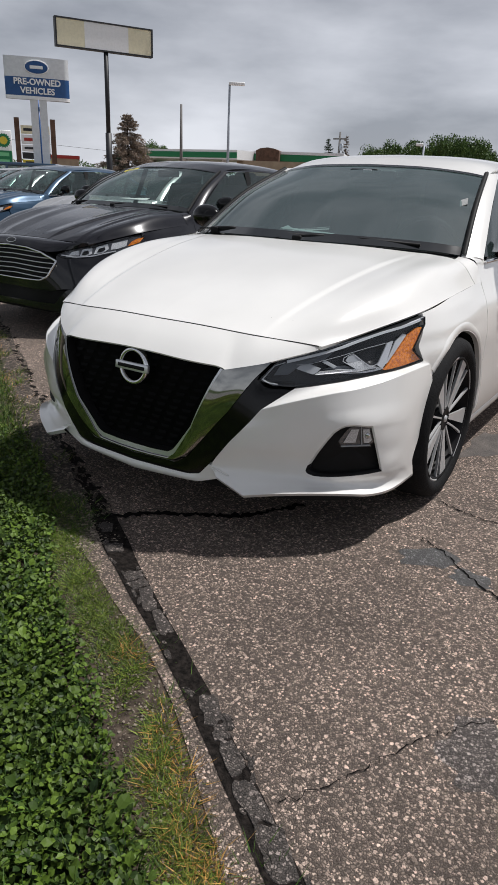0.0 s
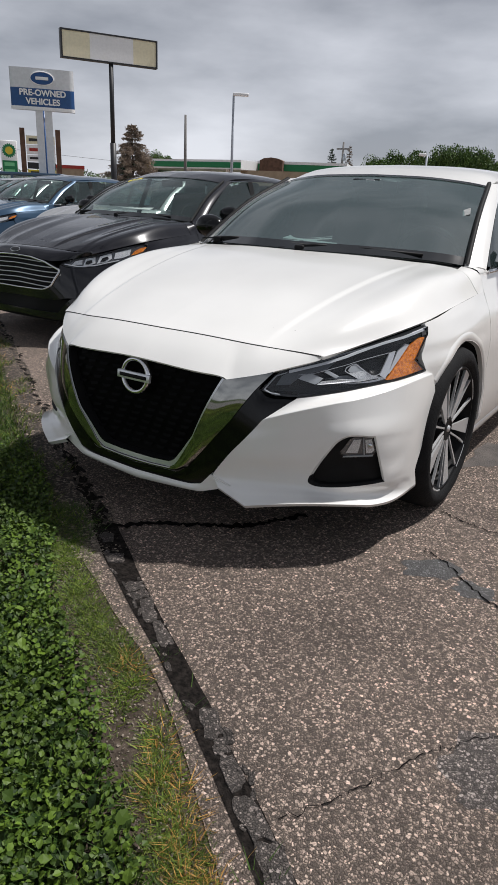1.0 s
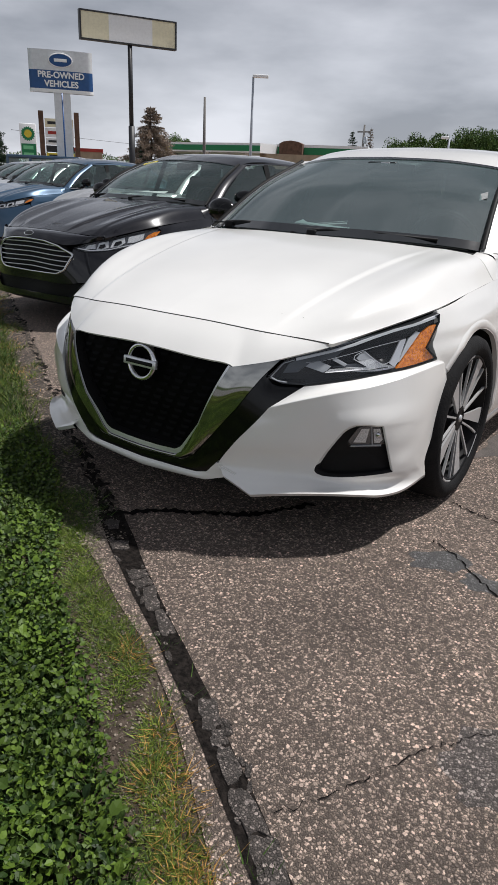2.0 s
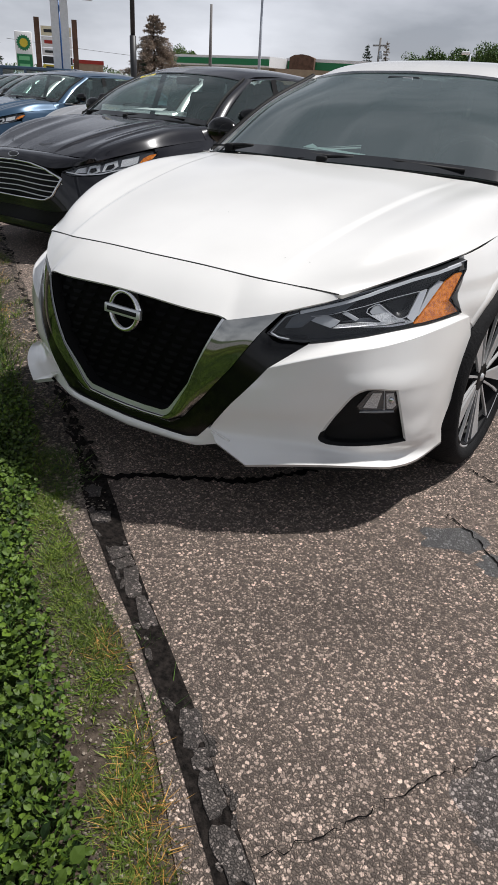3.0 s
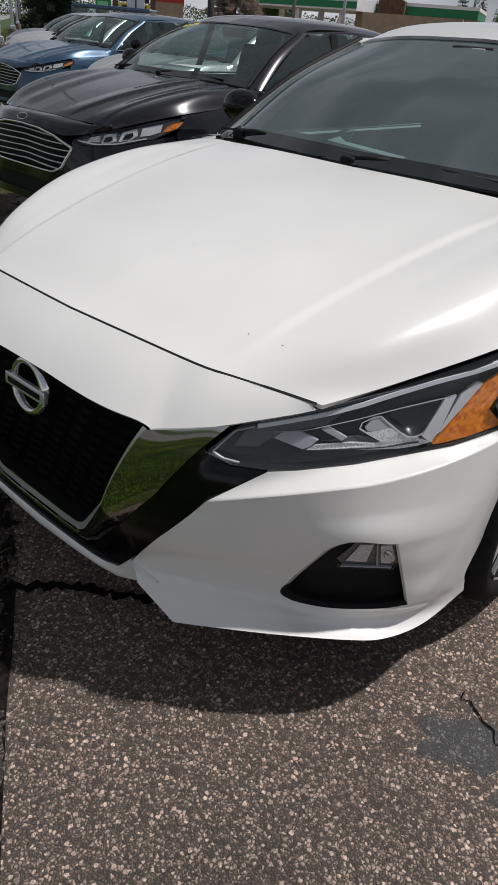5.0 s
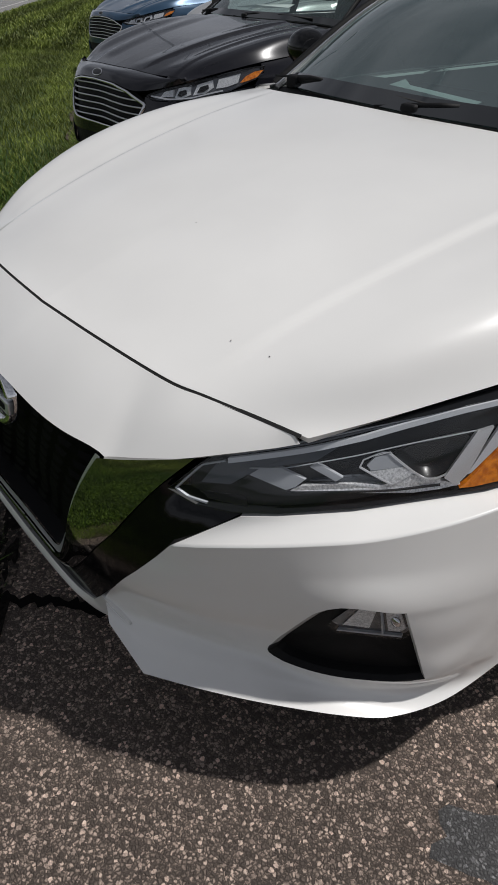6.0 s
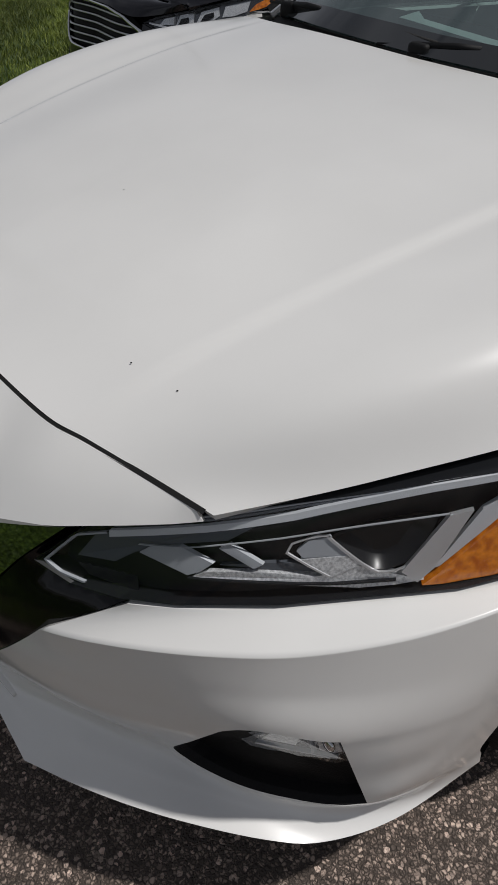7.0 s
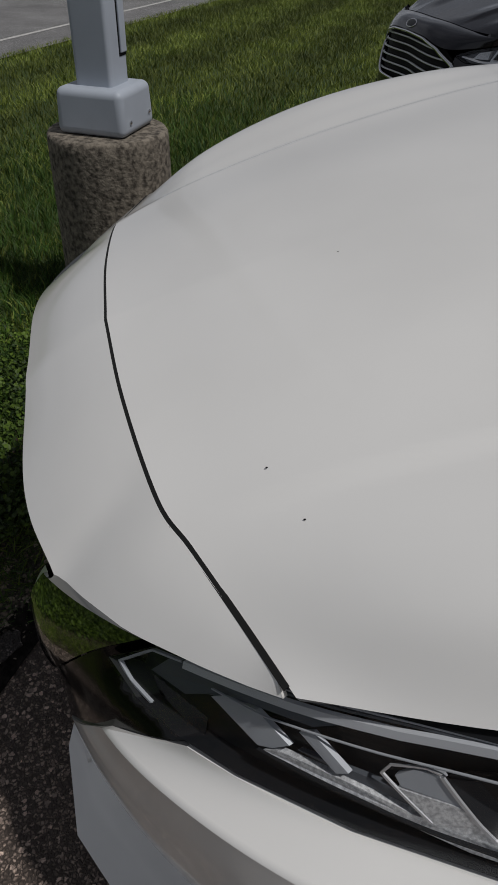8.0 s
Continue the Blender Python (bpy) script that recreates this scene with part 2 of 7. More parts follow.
def thing(name, label, category, at, group="", kind=""):
    ob = new(name)
    ob.empty_display_size = 0.2
    ob.matrix_world = at if isinstance(at, Matrix) else pose(*at)
    return tagged(ob, label, category, group, kind)


def raw(name, verts, faces, mat, parent=None, smooth=False):
    me = bpy.data.meshes.new(name)
    me.from_pydata(verts, [], faces)
    me.materials.append(mat)
    if smooth:
        me.polygons.foreach_set("use_smooth", [True] * len(me.polygons))
    ob = new(name, me)
    if parent is not None:
        ob.parent = parent
    return ob


def smooth01(t):
    t = min(max(t, 0.0), 1.0)
    return t * t * (3 - 2 * t)

# ---- ground: lot, verge, road; the lot's edge runs across in front of the cars ----
EDGE_U, EDGE_N, EDGE_O = Vector((0.845, -0.535, 0)), Vector((0.535, 0.845, 0)), Vector((0.461, -0.463, 0))


def at_edge(u, n, z=0.0):
    """A place by its distance along the lot's edge and away from it (plus: into the lot)."""
    return EDGE_O + EDGE_U * u + EDGE_N * n + Vector((0, 0, z))


def wobble(u, k=1.0):
    return 0.028 * math.sin(u * 2.1 + 1.0) + 0.018 * math.sin(u * 5.3) + 0.012 * k * noise.noise(Vector((u * 6, 3.1, 0)))


def asphalt_material(name, tones, gap, scale, warm, pale):
    """Worn asphalt: closely packed stones of many tones with dark joints between them, and broad stains."""
    mat = bpy.data.materials.new(name)
    mat.use_nodes = True
    nt = mat.node_tree
    n, l = nt.nodes, nt.links
    b = n["Principled BSDF"]
    b.inputs["Roughness"].default_value = 0.8
    tc = n.new("ShaderNodeTexCoord")
    warp = n.new("ShaderNodeTexNoise")
    warp.inputs["Scale"].default_value, warp.inputs["Detail"].default_value = scale * 1.3, 3.0
    l.new(tc.outputs["Object"], warp.inputs["Vector"])
    add = n.new("ShaderNodeMix")
    add.data_type, add.blend_type = "RGBA", "LINEAR_LIGHT"
    add.inputs["Factor"].default_value = 0.55 / scale
    l.new(tc.outputs["Object"], add.inputs["A"])
    l.new(warp.outputs["Color"], add.inputs["B"])
    cell, edge = n.new("ShaderNodeTexVoronoi"), n.new("ShaderNodeTexVoronoi")
    edge.feature = "DISTANCE_TO_EDGE"
    for v in (cell, edge):
        v.inputs["Scale"].default_value = scale
        l.new(add.outputs["Result"], v.inputs["Vector"])
    sep = n.new("ShaderNodeSeparateColor")
    l.new(cell.outputs["Color"], sep.inputs["Color"])
    ramp = n.new("ShaderNodeValToRGB")
    e = ramp.color_ramp.elements
    for k, (pos, c) in enumerate(tones):
        el = e[k] if k < 2 else e.new(pos)
        el.position = pos
        el.color = (c * warm[0], c * warm[1], c * warm[2], 1)
    l.new(sep.outputs["Red"], ramp.inputs["Fac"])
    joint = n.new("ShaderNodeMapRange")
    joint.inputs["From Min"].default_value, joint.inputs["From Max"].default_value = 0.0, 0.26
    l.new(edge.outputs["Distance"], joint.inputs["Value"])
    mx = n.new("ShaderNodeMix")
    mx.data_type = "RGBA"
    mx.inputs["A"].default_value = (gap * warm[0], gap * warm[1], gap * warm[2], 1)
    l.new(joint.outputs["Result"], mx.inputs["Factor"])
    l.new(ramp.outputs["Color"], mx.inputs["B"])
    # larger pale stones set among the fine ones
    big = n.new("ShaderNodeTexVoronoi")
    big.inputs["Scale"].default_value = scale * 0.62
    l.new(add.outputs["Result"], big.inputs["Vector"])
    bs = n.new("ShaderNodeSeparateColor")
    l.new(big.outputs["Color"], bs.inputs["Color"])
    size = n.new("ShaderNodeMapRange")
    size.inputs["From Min"].default_value, size.inputs["From Max"].default_value = 0.22, 1.0
    size.inputs["To Min"].default_value, size.inputs["To Max"].default_value = 0.0, 0.50
    l.new(bs.outputs["Red"], size.inputs["Value"])
    gapm = n.new("ShaderNodeMath")
    gapm.operation = "SUBTRACT"
    l.new(size.outputs["Result"], gapm.inputs[0])
    l.new(big.outputs["Distance"], gapm.inputs[1])
    stone = n.new("ShaderNodeMapRange")
    stone.inputs["From Min"].default_value, stone.inputs["From Max"].default_value = -0.02, 0.08
    l.new(gapm.outputs["Value"], stone.inputs["Value"])
    ramp2 = n.new("ShaderNodeValToRGB")
    e2 = ramp2.color_ramp.elements
    e2[0].position, e2[1].position = 0.0, 1.0
    e2[0].color = (pale[0] * warm[0], pale[0] * warm[1], pale[0] * warm[2], 1)
    e2[1].color = (pale[1] * warm[0], pale[1] * warm[1], pale[1] * warm[2] * 1.02, 1)
    l.new(bs.outputs["Green"], ramp2.inputs["Fac"])
    mx2 = n.new("ShaderNodeMix")
    mx2.data_type = "RGBA"
    l.new(stone.outputs["Result"], mx2.inputs["Factor"])
    l.new(mx.outputs["Result"], mx2.inputs["A"])
    l.new(ramp2.outputs["Color"], mx2.inputs["B"])
    mx = mx2
    no = n.new("ShaderNodeTexNoise")
    no.inputs["Scale"].default_value, no.inputs["Detail"].default_value = 1.6, 6.0
    l.new(tc.outputs["Object"], no.inputs["Vector"])
    st = n.new("ShaderNodeMapRange")
    st.inputs["From Min"].default_value, st.inputs["From Max"].default_value = 0.33, 0.70
    st.inputs["To Min"].default_value, st.inputs["To Max"].default_value = 1.32, 0.84
    l.new(no.outputs["Fac"], st.inputs["Value"])
    fin = n.new("ShaderNodeMix")
    fin.data_type, fin.blend_type = "RGBA", "MULTIPLY"
    fin.inputs["Factor"].default_value = 1.0
    l.new(mx.outputs["Result"], fin.inputs["A"])
    l.new(st.outputs["Result"], fin.inputs["B"])
    l.new(fin.outputs["Result"], b.inputs["Base Color"])
    bp = n.new("ShaderNodeBump")
    bp.inputs["Strength"].default_value, bp.inputs["Distance"].default_value = 0.9, 0.005
    l.new(joint.outputs["Result"], bp.inputs["Height"])
    l.new(bp.outputs["Normal"], b.inputs["Normal"])
    return mat


ASPHALT = asphalt_material("worn_asphalt", ((0.0, 0.07), (1.0, 0.52), (0.30, 0.12), (0.56, 0.20), (0.82, 0.36)), 0.064, 140, (1.25, 0.965, 0.79), (0.20, 0.70))
ASPHALT_FINE = asphalt_material("road_asphalt", ((0.0, 0.19), (1.0, 0.40), (0.5, 0.23)), 0.14, 90, (1.0, 0.985, 0.98), (0.22, 0.36))
TAR = asphalt_material("old_sealer", ((0.0, 0.045), (1.0, 0.30), (0.42, 0.070), (0.68, 0.11), (0.88, 0.17)), 0.035, 150, (1.16, 0.975, 0.87), (0.08, 0.36))
SOIL = material("dry_soil", (0.030, 0.020, 0.013), 0.95, var=0.6, scale=45, tint=(0.085, 0.064, 0.047), bump=1.0, bump_scale=70)
LAWN_SOIL = material("lawn_ground", (0.026, 0.052, 0.009), 0.95, var=0.6, scale=3, tint=(0.050, 0.072, 0.017), bump=1.0, bump_scale=50)
GRAVEL = asphalt_material("gravelly_soil", ((0.0, 0.02), (1.0, 0.26), (0.30, 0.035), (0.56, 0.06), (0.82, 0.13)), 0.02, 80, (1.25, 0.95, 0.74), (0.08, 0.34))
LINE = material("road_line", (0.55, 0.54, 0.52), 0.7, var=0.3, scale=20)


def quad_strip(name, n0, n1, u0, u1, z, mat, steps=1, wavy0=0.0, wavy1=0.0, label="", kind="structure"):
    vs, fs = [], []
    for i in range(steps + 1):
        u = u0 + (u1 - u0) * i / steps
        vs += [at_edge(u, n0 + wavy0 * wobble(u), z), at_edge(u, n1 + wavy1 * wobble(u + 7), z)]
    for i in range(steps):
        fs.append((2 * i, 2 * i + 2, 2 * i + 3, 2 * i + 1))
    return tagged(raw(name, vs, fs, mat), label, kind=kind)


ground = raw("ground", [(-900, -900, -0.03), (900, -900, -0.03), (900, 900, -0.03), (-900, 900, -0.03)], [(0, 1, 2, 3)], LAWN_SOIL)
tagged(ground, "grassy ground reaching to the horizon", kind="structure")
lot = quad_strip("pavement", -0.065, 60.0, -90, 40, 0.0, ASPHALT, 1300, 1.0, 0.0, "worn asphalt parking lot with pale stones")
soil = quad_strip("soil_strip", -0.34, 0.0, -60, 12, -0.004, SOIL, 400, 2.0, 0.0, "bare soil and gravel between grass and asphalt", "stuff")
road = quad_strip("road", -14.0, -4.07, -400, 200, -0.012, ASPHALT_FINE, 1, label="grey asphalt road with a white edge line")
quad_strip("road_line", -4.745, -4.675, -400, 200, -0.008, LINE, 1, label="white painted edge line")

# broken strip of old sealer along the lot's edge: slabs of uneven size with black gaps
quad_strip("sealed_joint", -0.004, 0.078, -0.66, 8, 0.002, material("tar_gap", (0.006, 0.005, 0.0045), 0.9, spec=0.1, var=0.6, scale=60, tint=(0.022, 0.018, 0.016), bump=1.0, bump_scale=90), 240, 0.35, 0.35, "black tar joint along the asphalt edge", "stuff")
quad_strip("gravel_bed", -0.16, 0.05, -30, -0.60, 0.0012, GRAVEL, 700, 1.2, 0.8, "gravelly soil along the asphalt edge", "stuff")
rng = random.Random(21)
bm = bmesh.new()
for k in range(170):
    # ragged black hollows where the asphalt has crumbled away
    u, n = -0.62 - 7.5 * rng.random() ** 1.6, 0.045 + rng.gauss(0, 0.016)
    ru, rn, turn = rng.uniform(0.012, 0.055), rng.uniform(0.006, 0.017), rng.uniform(-0.4, 0.4)
    ring = []
    for i in range(11):
        a = i * math.tau / 11
        f = rng.uniform(0.55, 1.25)
        p = (math.cos(a) * ru * f, math.sin(a) * rn * f)
        ring.append(bm.verts.new(at_edge(u + p[0] * math.cos(turn) - p[1] * math.sin(turn), n + p[0] * math.sin(turn) + p[1] * math.cos(turn), 0.0022 + 0.0006 * rng.random())))
    bm.faces.new(ring)
tagged(part("broken_edge", bm, bpy.data.materials["tar_gap"], smooth=False), "ragged dark hollows along the asphalt edge", kind="stuff")
rng = random.Random(4)
bm = bmesh.new()


def slab(u, n, lu, ln, turn, z1):
    """One flat broken piece of sealer with a ragged outline."""
    k = 15
    seed = rng.uniform(0, 50)
    ring = []
    for i in range(k):
        a = i * math.tau / k
        sq = min(1 / max(abs(math.cos(a)), abs(math.sin(a))), 1.28)
        f = sq * (0.5 + 0.22 * noise.noise(Vector((math.cos(a) * 1.7 + seed, math.sin(a) * 1.7, 0.3))) + rng.uniform(-0.03, 0.03))
        p, q = math.cos(a) * f * lu, math.sin(a) * f * ln
        ring.append((u + p * math.cos(turn) - q * math.sin(turn), n + p * math.sin(turn) + q * math.cos(turn)))
    lo = [bm.verts.new(at_edge(p, q, -0.004)) for p, q in ring]
    hi = [bm.verts.new(at_edge(u + (p - u) * 0.95, n + (q - n) * 0.92, z1 + rng.uniform(-0.0015, 0.0015))) for p, q in ring]
    mid = [bm.verts.new(at_edge(u + (p - u) * 0.5, n + (q - n) * 0.5, z1 + rng.uniform(-0.002, 0.002))) for p, q in ring]
    for i in range(k):
        j = (i + 1) % k
        bm.faces.new((lo[i], lo[j], hi[j], hi[i]))
        bm.faces.new((hi[i], hi[j], mid[j], mid[i]))
    bm.faces.new(mid)


u = -0.60
while u < 2.4:
    du = rng.uniform(0.05, 0.15)
    drift = 0.014 * noise.noise(Vector((u * 1.6, 3.0, 1.0)))
    middle = 0.040 + drift + 0.35 * wobble(u)
    if rng.random() < 0.88:
        slab(u + du * 0.5, middle + rng.uniform(-0.005, 0.005), du * 0.98, rng.uniform(0.042, 0.066), rng.uniform(-0.2, 0.2), rng.uniform(0.0035, 0.006))
    for _ in range(2):
        # crumbs of sealer and stone along the broken sides
        slab(u + du * rng.random(), middle + rng.choice((-1, -1, 1)) * rng.uniform(0.022, 0.034), rng.uniform(0.015, 0.05), rng.uniform(0.008, 0.018), rng.uniform(-0.5, 0.5), rng.uniform(0.003, 0.005))
    u += du * rng.uniform(0.95, 1.15)
tagged(part("sealer_slabs", bm, TAR, smooth=False), "broken grey slabs of old sealer", kind="stuff")


def crack(points, width, seed):
    """A jagged open crack in the asphalt."""
    r = random.Random(seed)
    c = polyline([(x, y, 0) for x, y in points], int(70 * sum((Vector(a) - Vector(b)).length for a, b in zip(points, points[1:]))) + 4)
    vs, fs = [], []
    for i, p in enumerate(c):
        d = (c[min(i + 1, len(c) - 1)] - c[max(i - 1, 0)]).normalized()
        nrm = Vector((-d.y, d.x, 0))
        p = p + nrm * r.uniform(-0.011, 0.011)
        w = width * r.uniform(0.3, 1.0)
        vs += [p + nrm * w + Vector((0, 0, 0.0040)), p - nrm * w + Vector((0, 0, 0.0040))]
    for i in range(len(c) - 1):
        fs.append((2 * i, 2 * i + 1, 2 * i + 3, 2 * i + 2))
    return tagged(raw("asphalt_crack", vs, fs, CRACK), "thin black crack in the asphalt", kind="stuff")


CRACK = material("crack_black", (0.008, 0.007, 0.007), 0.95, spec=0.05)
PATCH = asphalt_material("tar_patch", ((0.0, 0.07), (1.0, 0.22), (0.42, 0.085), (0.68, 0.11), (0.88, 0.15)), 0.07, 150, (1.02, 0.995, 0.99), (0.10, 0.28))
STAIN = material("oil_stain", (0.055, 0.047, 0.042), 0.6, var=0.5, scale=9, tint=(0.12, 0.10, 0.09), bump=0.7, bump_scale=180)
crack([(0.944, 0.892), (1.008, 0.86), (1.206, 0.824), (1.6, 0.80)], 0.005, 1)
crack([(0.996, 0.519), (1.061, 0.489), (1.138, 0.447), (1.188, 0.381), (1.273, 0.321), (1.342, 0.283), (1.6, 0.12), (2.1, -0.1)], 0.0042, 2)
crack([(1.15, -0.791), (1.209, -0.723), (1.252, -0.644), (1.301, -0.535), (1.376, -0.397), (1.479, -0.266), (1.75, -0.02)], 0.0017, 3)
crack([(-0.075, -0.085), (0.06, 0.055), (0.19, 0.145), (0.36, 0.26), (0.5, 0.5)], 0.022, 4)


def blot(name, x, y, rx, ry, turn, mat, seed, label, z=0.003):
    r = random.Random(seed)
    k = 26
    vs = [Vector((x, y, z))]
    for i in range(k):
        a = i * math.tau / k
        f = 1 + 0.55 * noise.noise(Vector((math.cos(a) * 2.1 + seed, math.sin(a) * 2.1, 0.5))) + 0.12 * r.uniform(-1, 1)
        p = Matrix.Rotation(turn, 3, "Z") @ Vector((math.cos(a) * rx * f, math.sin(a) * ry * f, 0))
        vs.append(Vector((x + p.x, y + p.y, z - 0.0020)))
    return tagged(raw(name, vs, [(0, i + 1, (i + 1) % k + 1) for i in range(k)], mat), label, kind="stuff")


blot("tar_patch", 1.080, 0.410, 0.100, 0.070, 0.6, PATCH, 1, "smooth grey tar patch in the asphalt")
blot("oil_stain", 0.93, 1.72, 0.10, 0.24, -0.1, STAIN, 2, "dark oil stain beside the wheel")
blot("tar_patch", 1.235, 0.345, 0.075, 0.055, 0.2, PATCH, 5, "smooth grey tar patch beside the crack")
DAMP = asphalt_material("damp_asphalt", ((0.0, 0.045), (1.0, 0.40), (0.30, 0.09), (0.56, 0.15), (0.82, 0.25)), 0.05, 150, (1.14, 0.97, 0.88), (0.14, 0.46))
blot("damp_stain", 1.52, -0.42, 0.13, 0.12, 0.5, DAMP, 8, "faint dark stain on the asphalt", 0.0025)

# ---- cars: a three-box sedan, nose towards -y, front bumper near y = 0 ----
def nose_y(x, z):
    """The front of the body: how far back the skin lies at a height and distance from the middle."""
    u = min(abs(x) / 0.8761, 0.9999)
    m = 2.3237 - 3.4694 * (z - 0.45)
    y = -0.0121 - 0.2066 * (z - 0.45) + (0.7318 + 0.8187 * (z - 0.45)) * (1 - math.sqrt(max(1 - u ** m, 0)))
    return y + (0.05 + 0.036 * smooth01((z - 0.40) / 0.26)) * (1 - smooth01(abs(x) / 0.4)) * smooth01((z - 0.2) / 0.2)


def nose(x, z, off=0.0):
    """A point on the nose, or off metres in front of it."""
    y = nose_y(x, z)
    flare = 0.026 * smooth01((y - 0.35) / 0.3)
    k = smooth01((y - 0.1) / 0.45)
    sx = 1 if x >= 0 else -1
    return Vector((x + sx * (flare + off * 0.8 * k), y - off * (1 - 0.4 * k), z))


def front_panel(top, bottom, rows, cols, off=0.0, profile=None, sharp=False):
    """A panel of the nose between an upper and a lower edge, both given in x and z."""
    get = polyline if sharp else spline
    a, b = get([(x, 0, z) for x, z in top], cols), get([(x, 0, z) for x, z in bottom], cols)
    out = []
    for j in range(rows):
        v = j / (rows - 1)
        o = off + (profile(v) if profile else 0)
        out.append([nose(*p.lerp(q, v).xz, o) for p, q in zip(a, b)])
    return sheet(out)


def strip(points, width, off, cols=16, sharp=True, taper=1.0, drop=0.01):
    """A narrow raised bar on the nose, along points in x and z."""
    c = (polyline if sharp else spline)([(x, 0, z) for x, z in points], cols)
    rows = [[], [], [], []]
    for i, p in enumerate(c):
        d = (c[min(i + 1, cols - 1)] - c[max(i - 1, 0)]).normalized()
        n = Vector((-d.z, 0, d.x)) * width * 0.5 * (1 + (taper - 1) * i / (cols - 1))
        rows[0].append(nose(*(p + n).xz, off - drop))
        rows[1].append(nose(*(p + n * 0.8).xz, off))
        rows[2].append(nose(*(p - n * 0.8).xz, off))
        rows[3].append(nose(*(p - n).xz, off - drop))
    return sheet(rows)


def facet(outline, off, drop=0.012):
    """A flat-topped inlay on the nose, outline in x and z."""
    bm = bmesh.new()
    cx, cz = sum(p[0] for p in outline) / len(outline), sum(p[1] for p in outline) / len(outline)
    mid = bm.verts.new(nose(cx, cz, off))
    ring = [bm.verts.new(nose(x, z, off)) for x, z in outline]
    low = [bm.verts.new(nose(x, z, off - drop)) for x, z in outline]
    for i in range(len(ring)):
        j = (i + 1) % len(ring)
        bm.faces.new((mid, ring[i], ring[j]))
        bm.faces.new((ring[i], low[i], low[j], ring[j]))
    return bm


HOOD = [
    [(0, 0.163, 0.757), (0.20, 0.173, 0.755), (0.39, 0.197, 0.745), (0.46, 0.223, 0.739), (0.55, 0.256, 0.732), (0.634, 0.286, 0.724)],
    [(0, 0.38, 0.822), (0.25, 0.385, 0.820), (0.43, 0.40, 0.813), (0.535, 0.41, 0.816), (0.645, 0.43, 0.817), (0.722, 0.45, 0.764)],
    [(0, 0.65, 0.890), (0.26, 0.65, 0.888), (0.46, 0.66, 0.881), (0.585, 0.665, 0.887), (0.728, 0.68, 0.889), (0.824, 0.69, 0.817)],
    [(0, 0.95, 0.946), (0.28, 0.95, 0.945), (0.50, 0.955, 0.938), (0.62, 0.955, 0.941), (0.755, 0.96, 0.937), (0.842, 0.96, 0.843)],
    [(0, 1.22, 0.985), (0.30, 1.23, 0.985), (0.54, 1.26, 0.976), (0.65, 1.275, 0.972), (0.77, 1.285, 0.950), (0.850, 1.27, 0.866)],
]


def crease(p):
    """Two pressed lines on either side of the hood, fading towards the windshield."""
    t = smooth01((p.y - 0.17) / 0.2) * smooth01((1.35 - p.y) / 0.5)
    a = 0.395 + 0.14 * p.y
    return t * (0.0075 * (1 - smooth01((p.x - a) / 0.024)) - 0.003)


def sharp_crease(p):
    """Two pairs of pressed ridges that run from the grille's corners to the windshield."""
    t = smooth01((p.y - 0.17) / 0.15) * smooth01((1.5 - p.y) / 0.5)
    z = 0.0
    for a, h in ((0.255 + 0.13 * p.y, 0.013), (0.50 + 0.13 * p.y, 0.009)):
        d = p.x - a
        z += h * (1 - smooth01(d / 0.016)) * smooth01((d + 0.16) / 0.16)
    return t * z


def hood_rows(lift=0.0, rows=44, cols=96, press=crease):
    rr = across(HOOD, rows, cols)
    return [[Vector((p.x, p.y, p.z + press(p) + lift)) for p in r] for r in rr]


def side_x(y, z):
    """Half the width of the body along its side."""
    w = 0.912 - (0.62 - 0.17 * smooth01((y - 0.85) / 0.4)) * max(0, z - 0.66) ** 1.25 - 0.55 * max(0, 0.30 - z) ** 1.2
    w -= 0.5 * max(0, 0.93 - y) ** 2 + 0.10 * max(0, y - 3.9) ** 2
    return w + 0.008 * smooth01((z - 0.70) / 0.05) * smooth01((0.86 - z) / 0.06)


def arch(cy, r, a0, a1, count):
    return [Vector((0, cy - r * math.cos(radians(a0 + (a1 - a0) * i / (count - 1))), 0.335 + r * math.sin(radians(a0 + (a1 - a0) * i / (count - 1))))) for i in range(count)]


def on_side(rows):
    return [[Vector((side_x(p.y, p.z), p.y, p.z)) for p in r] for r in rows]


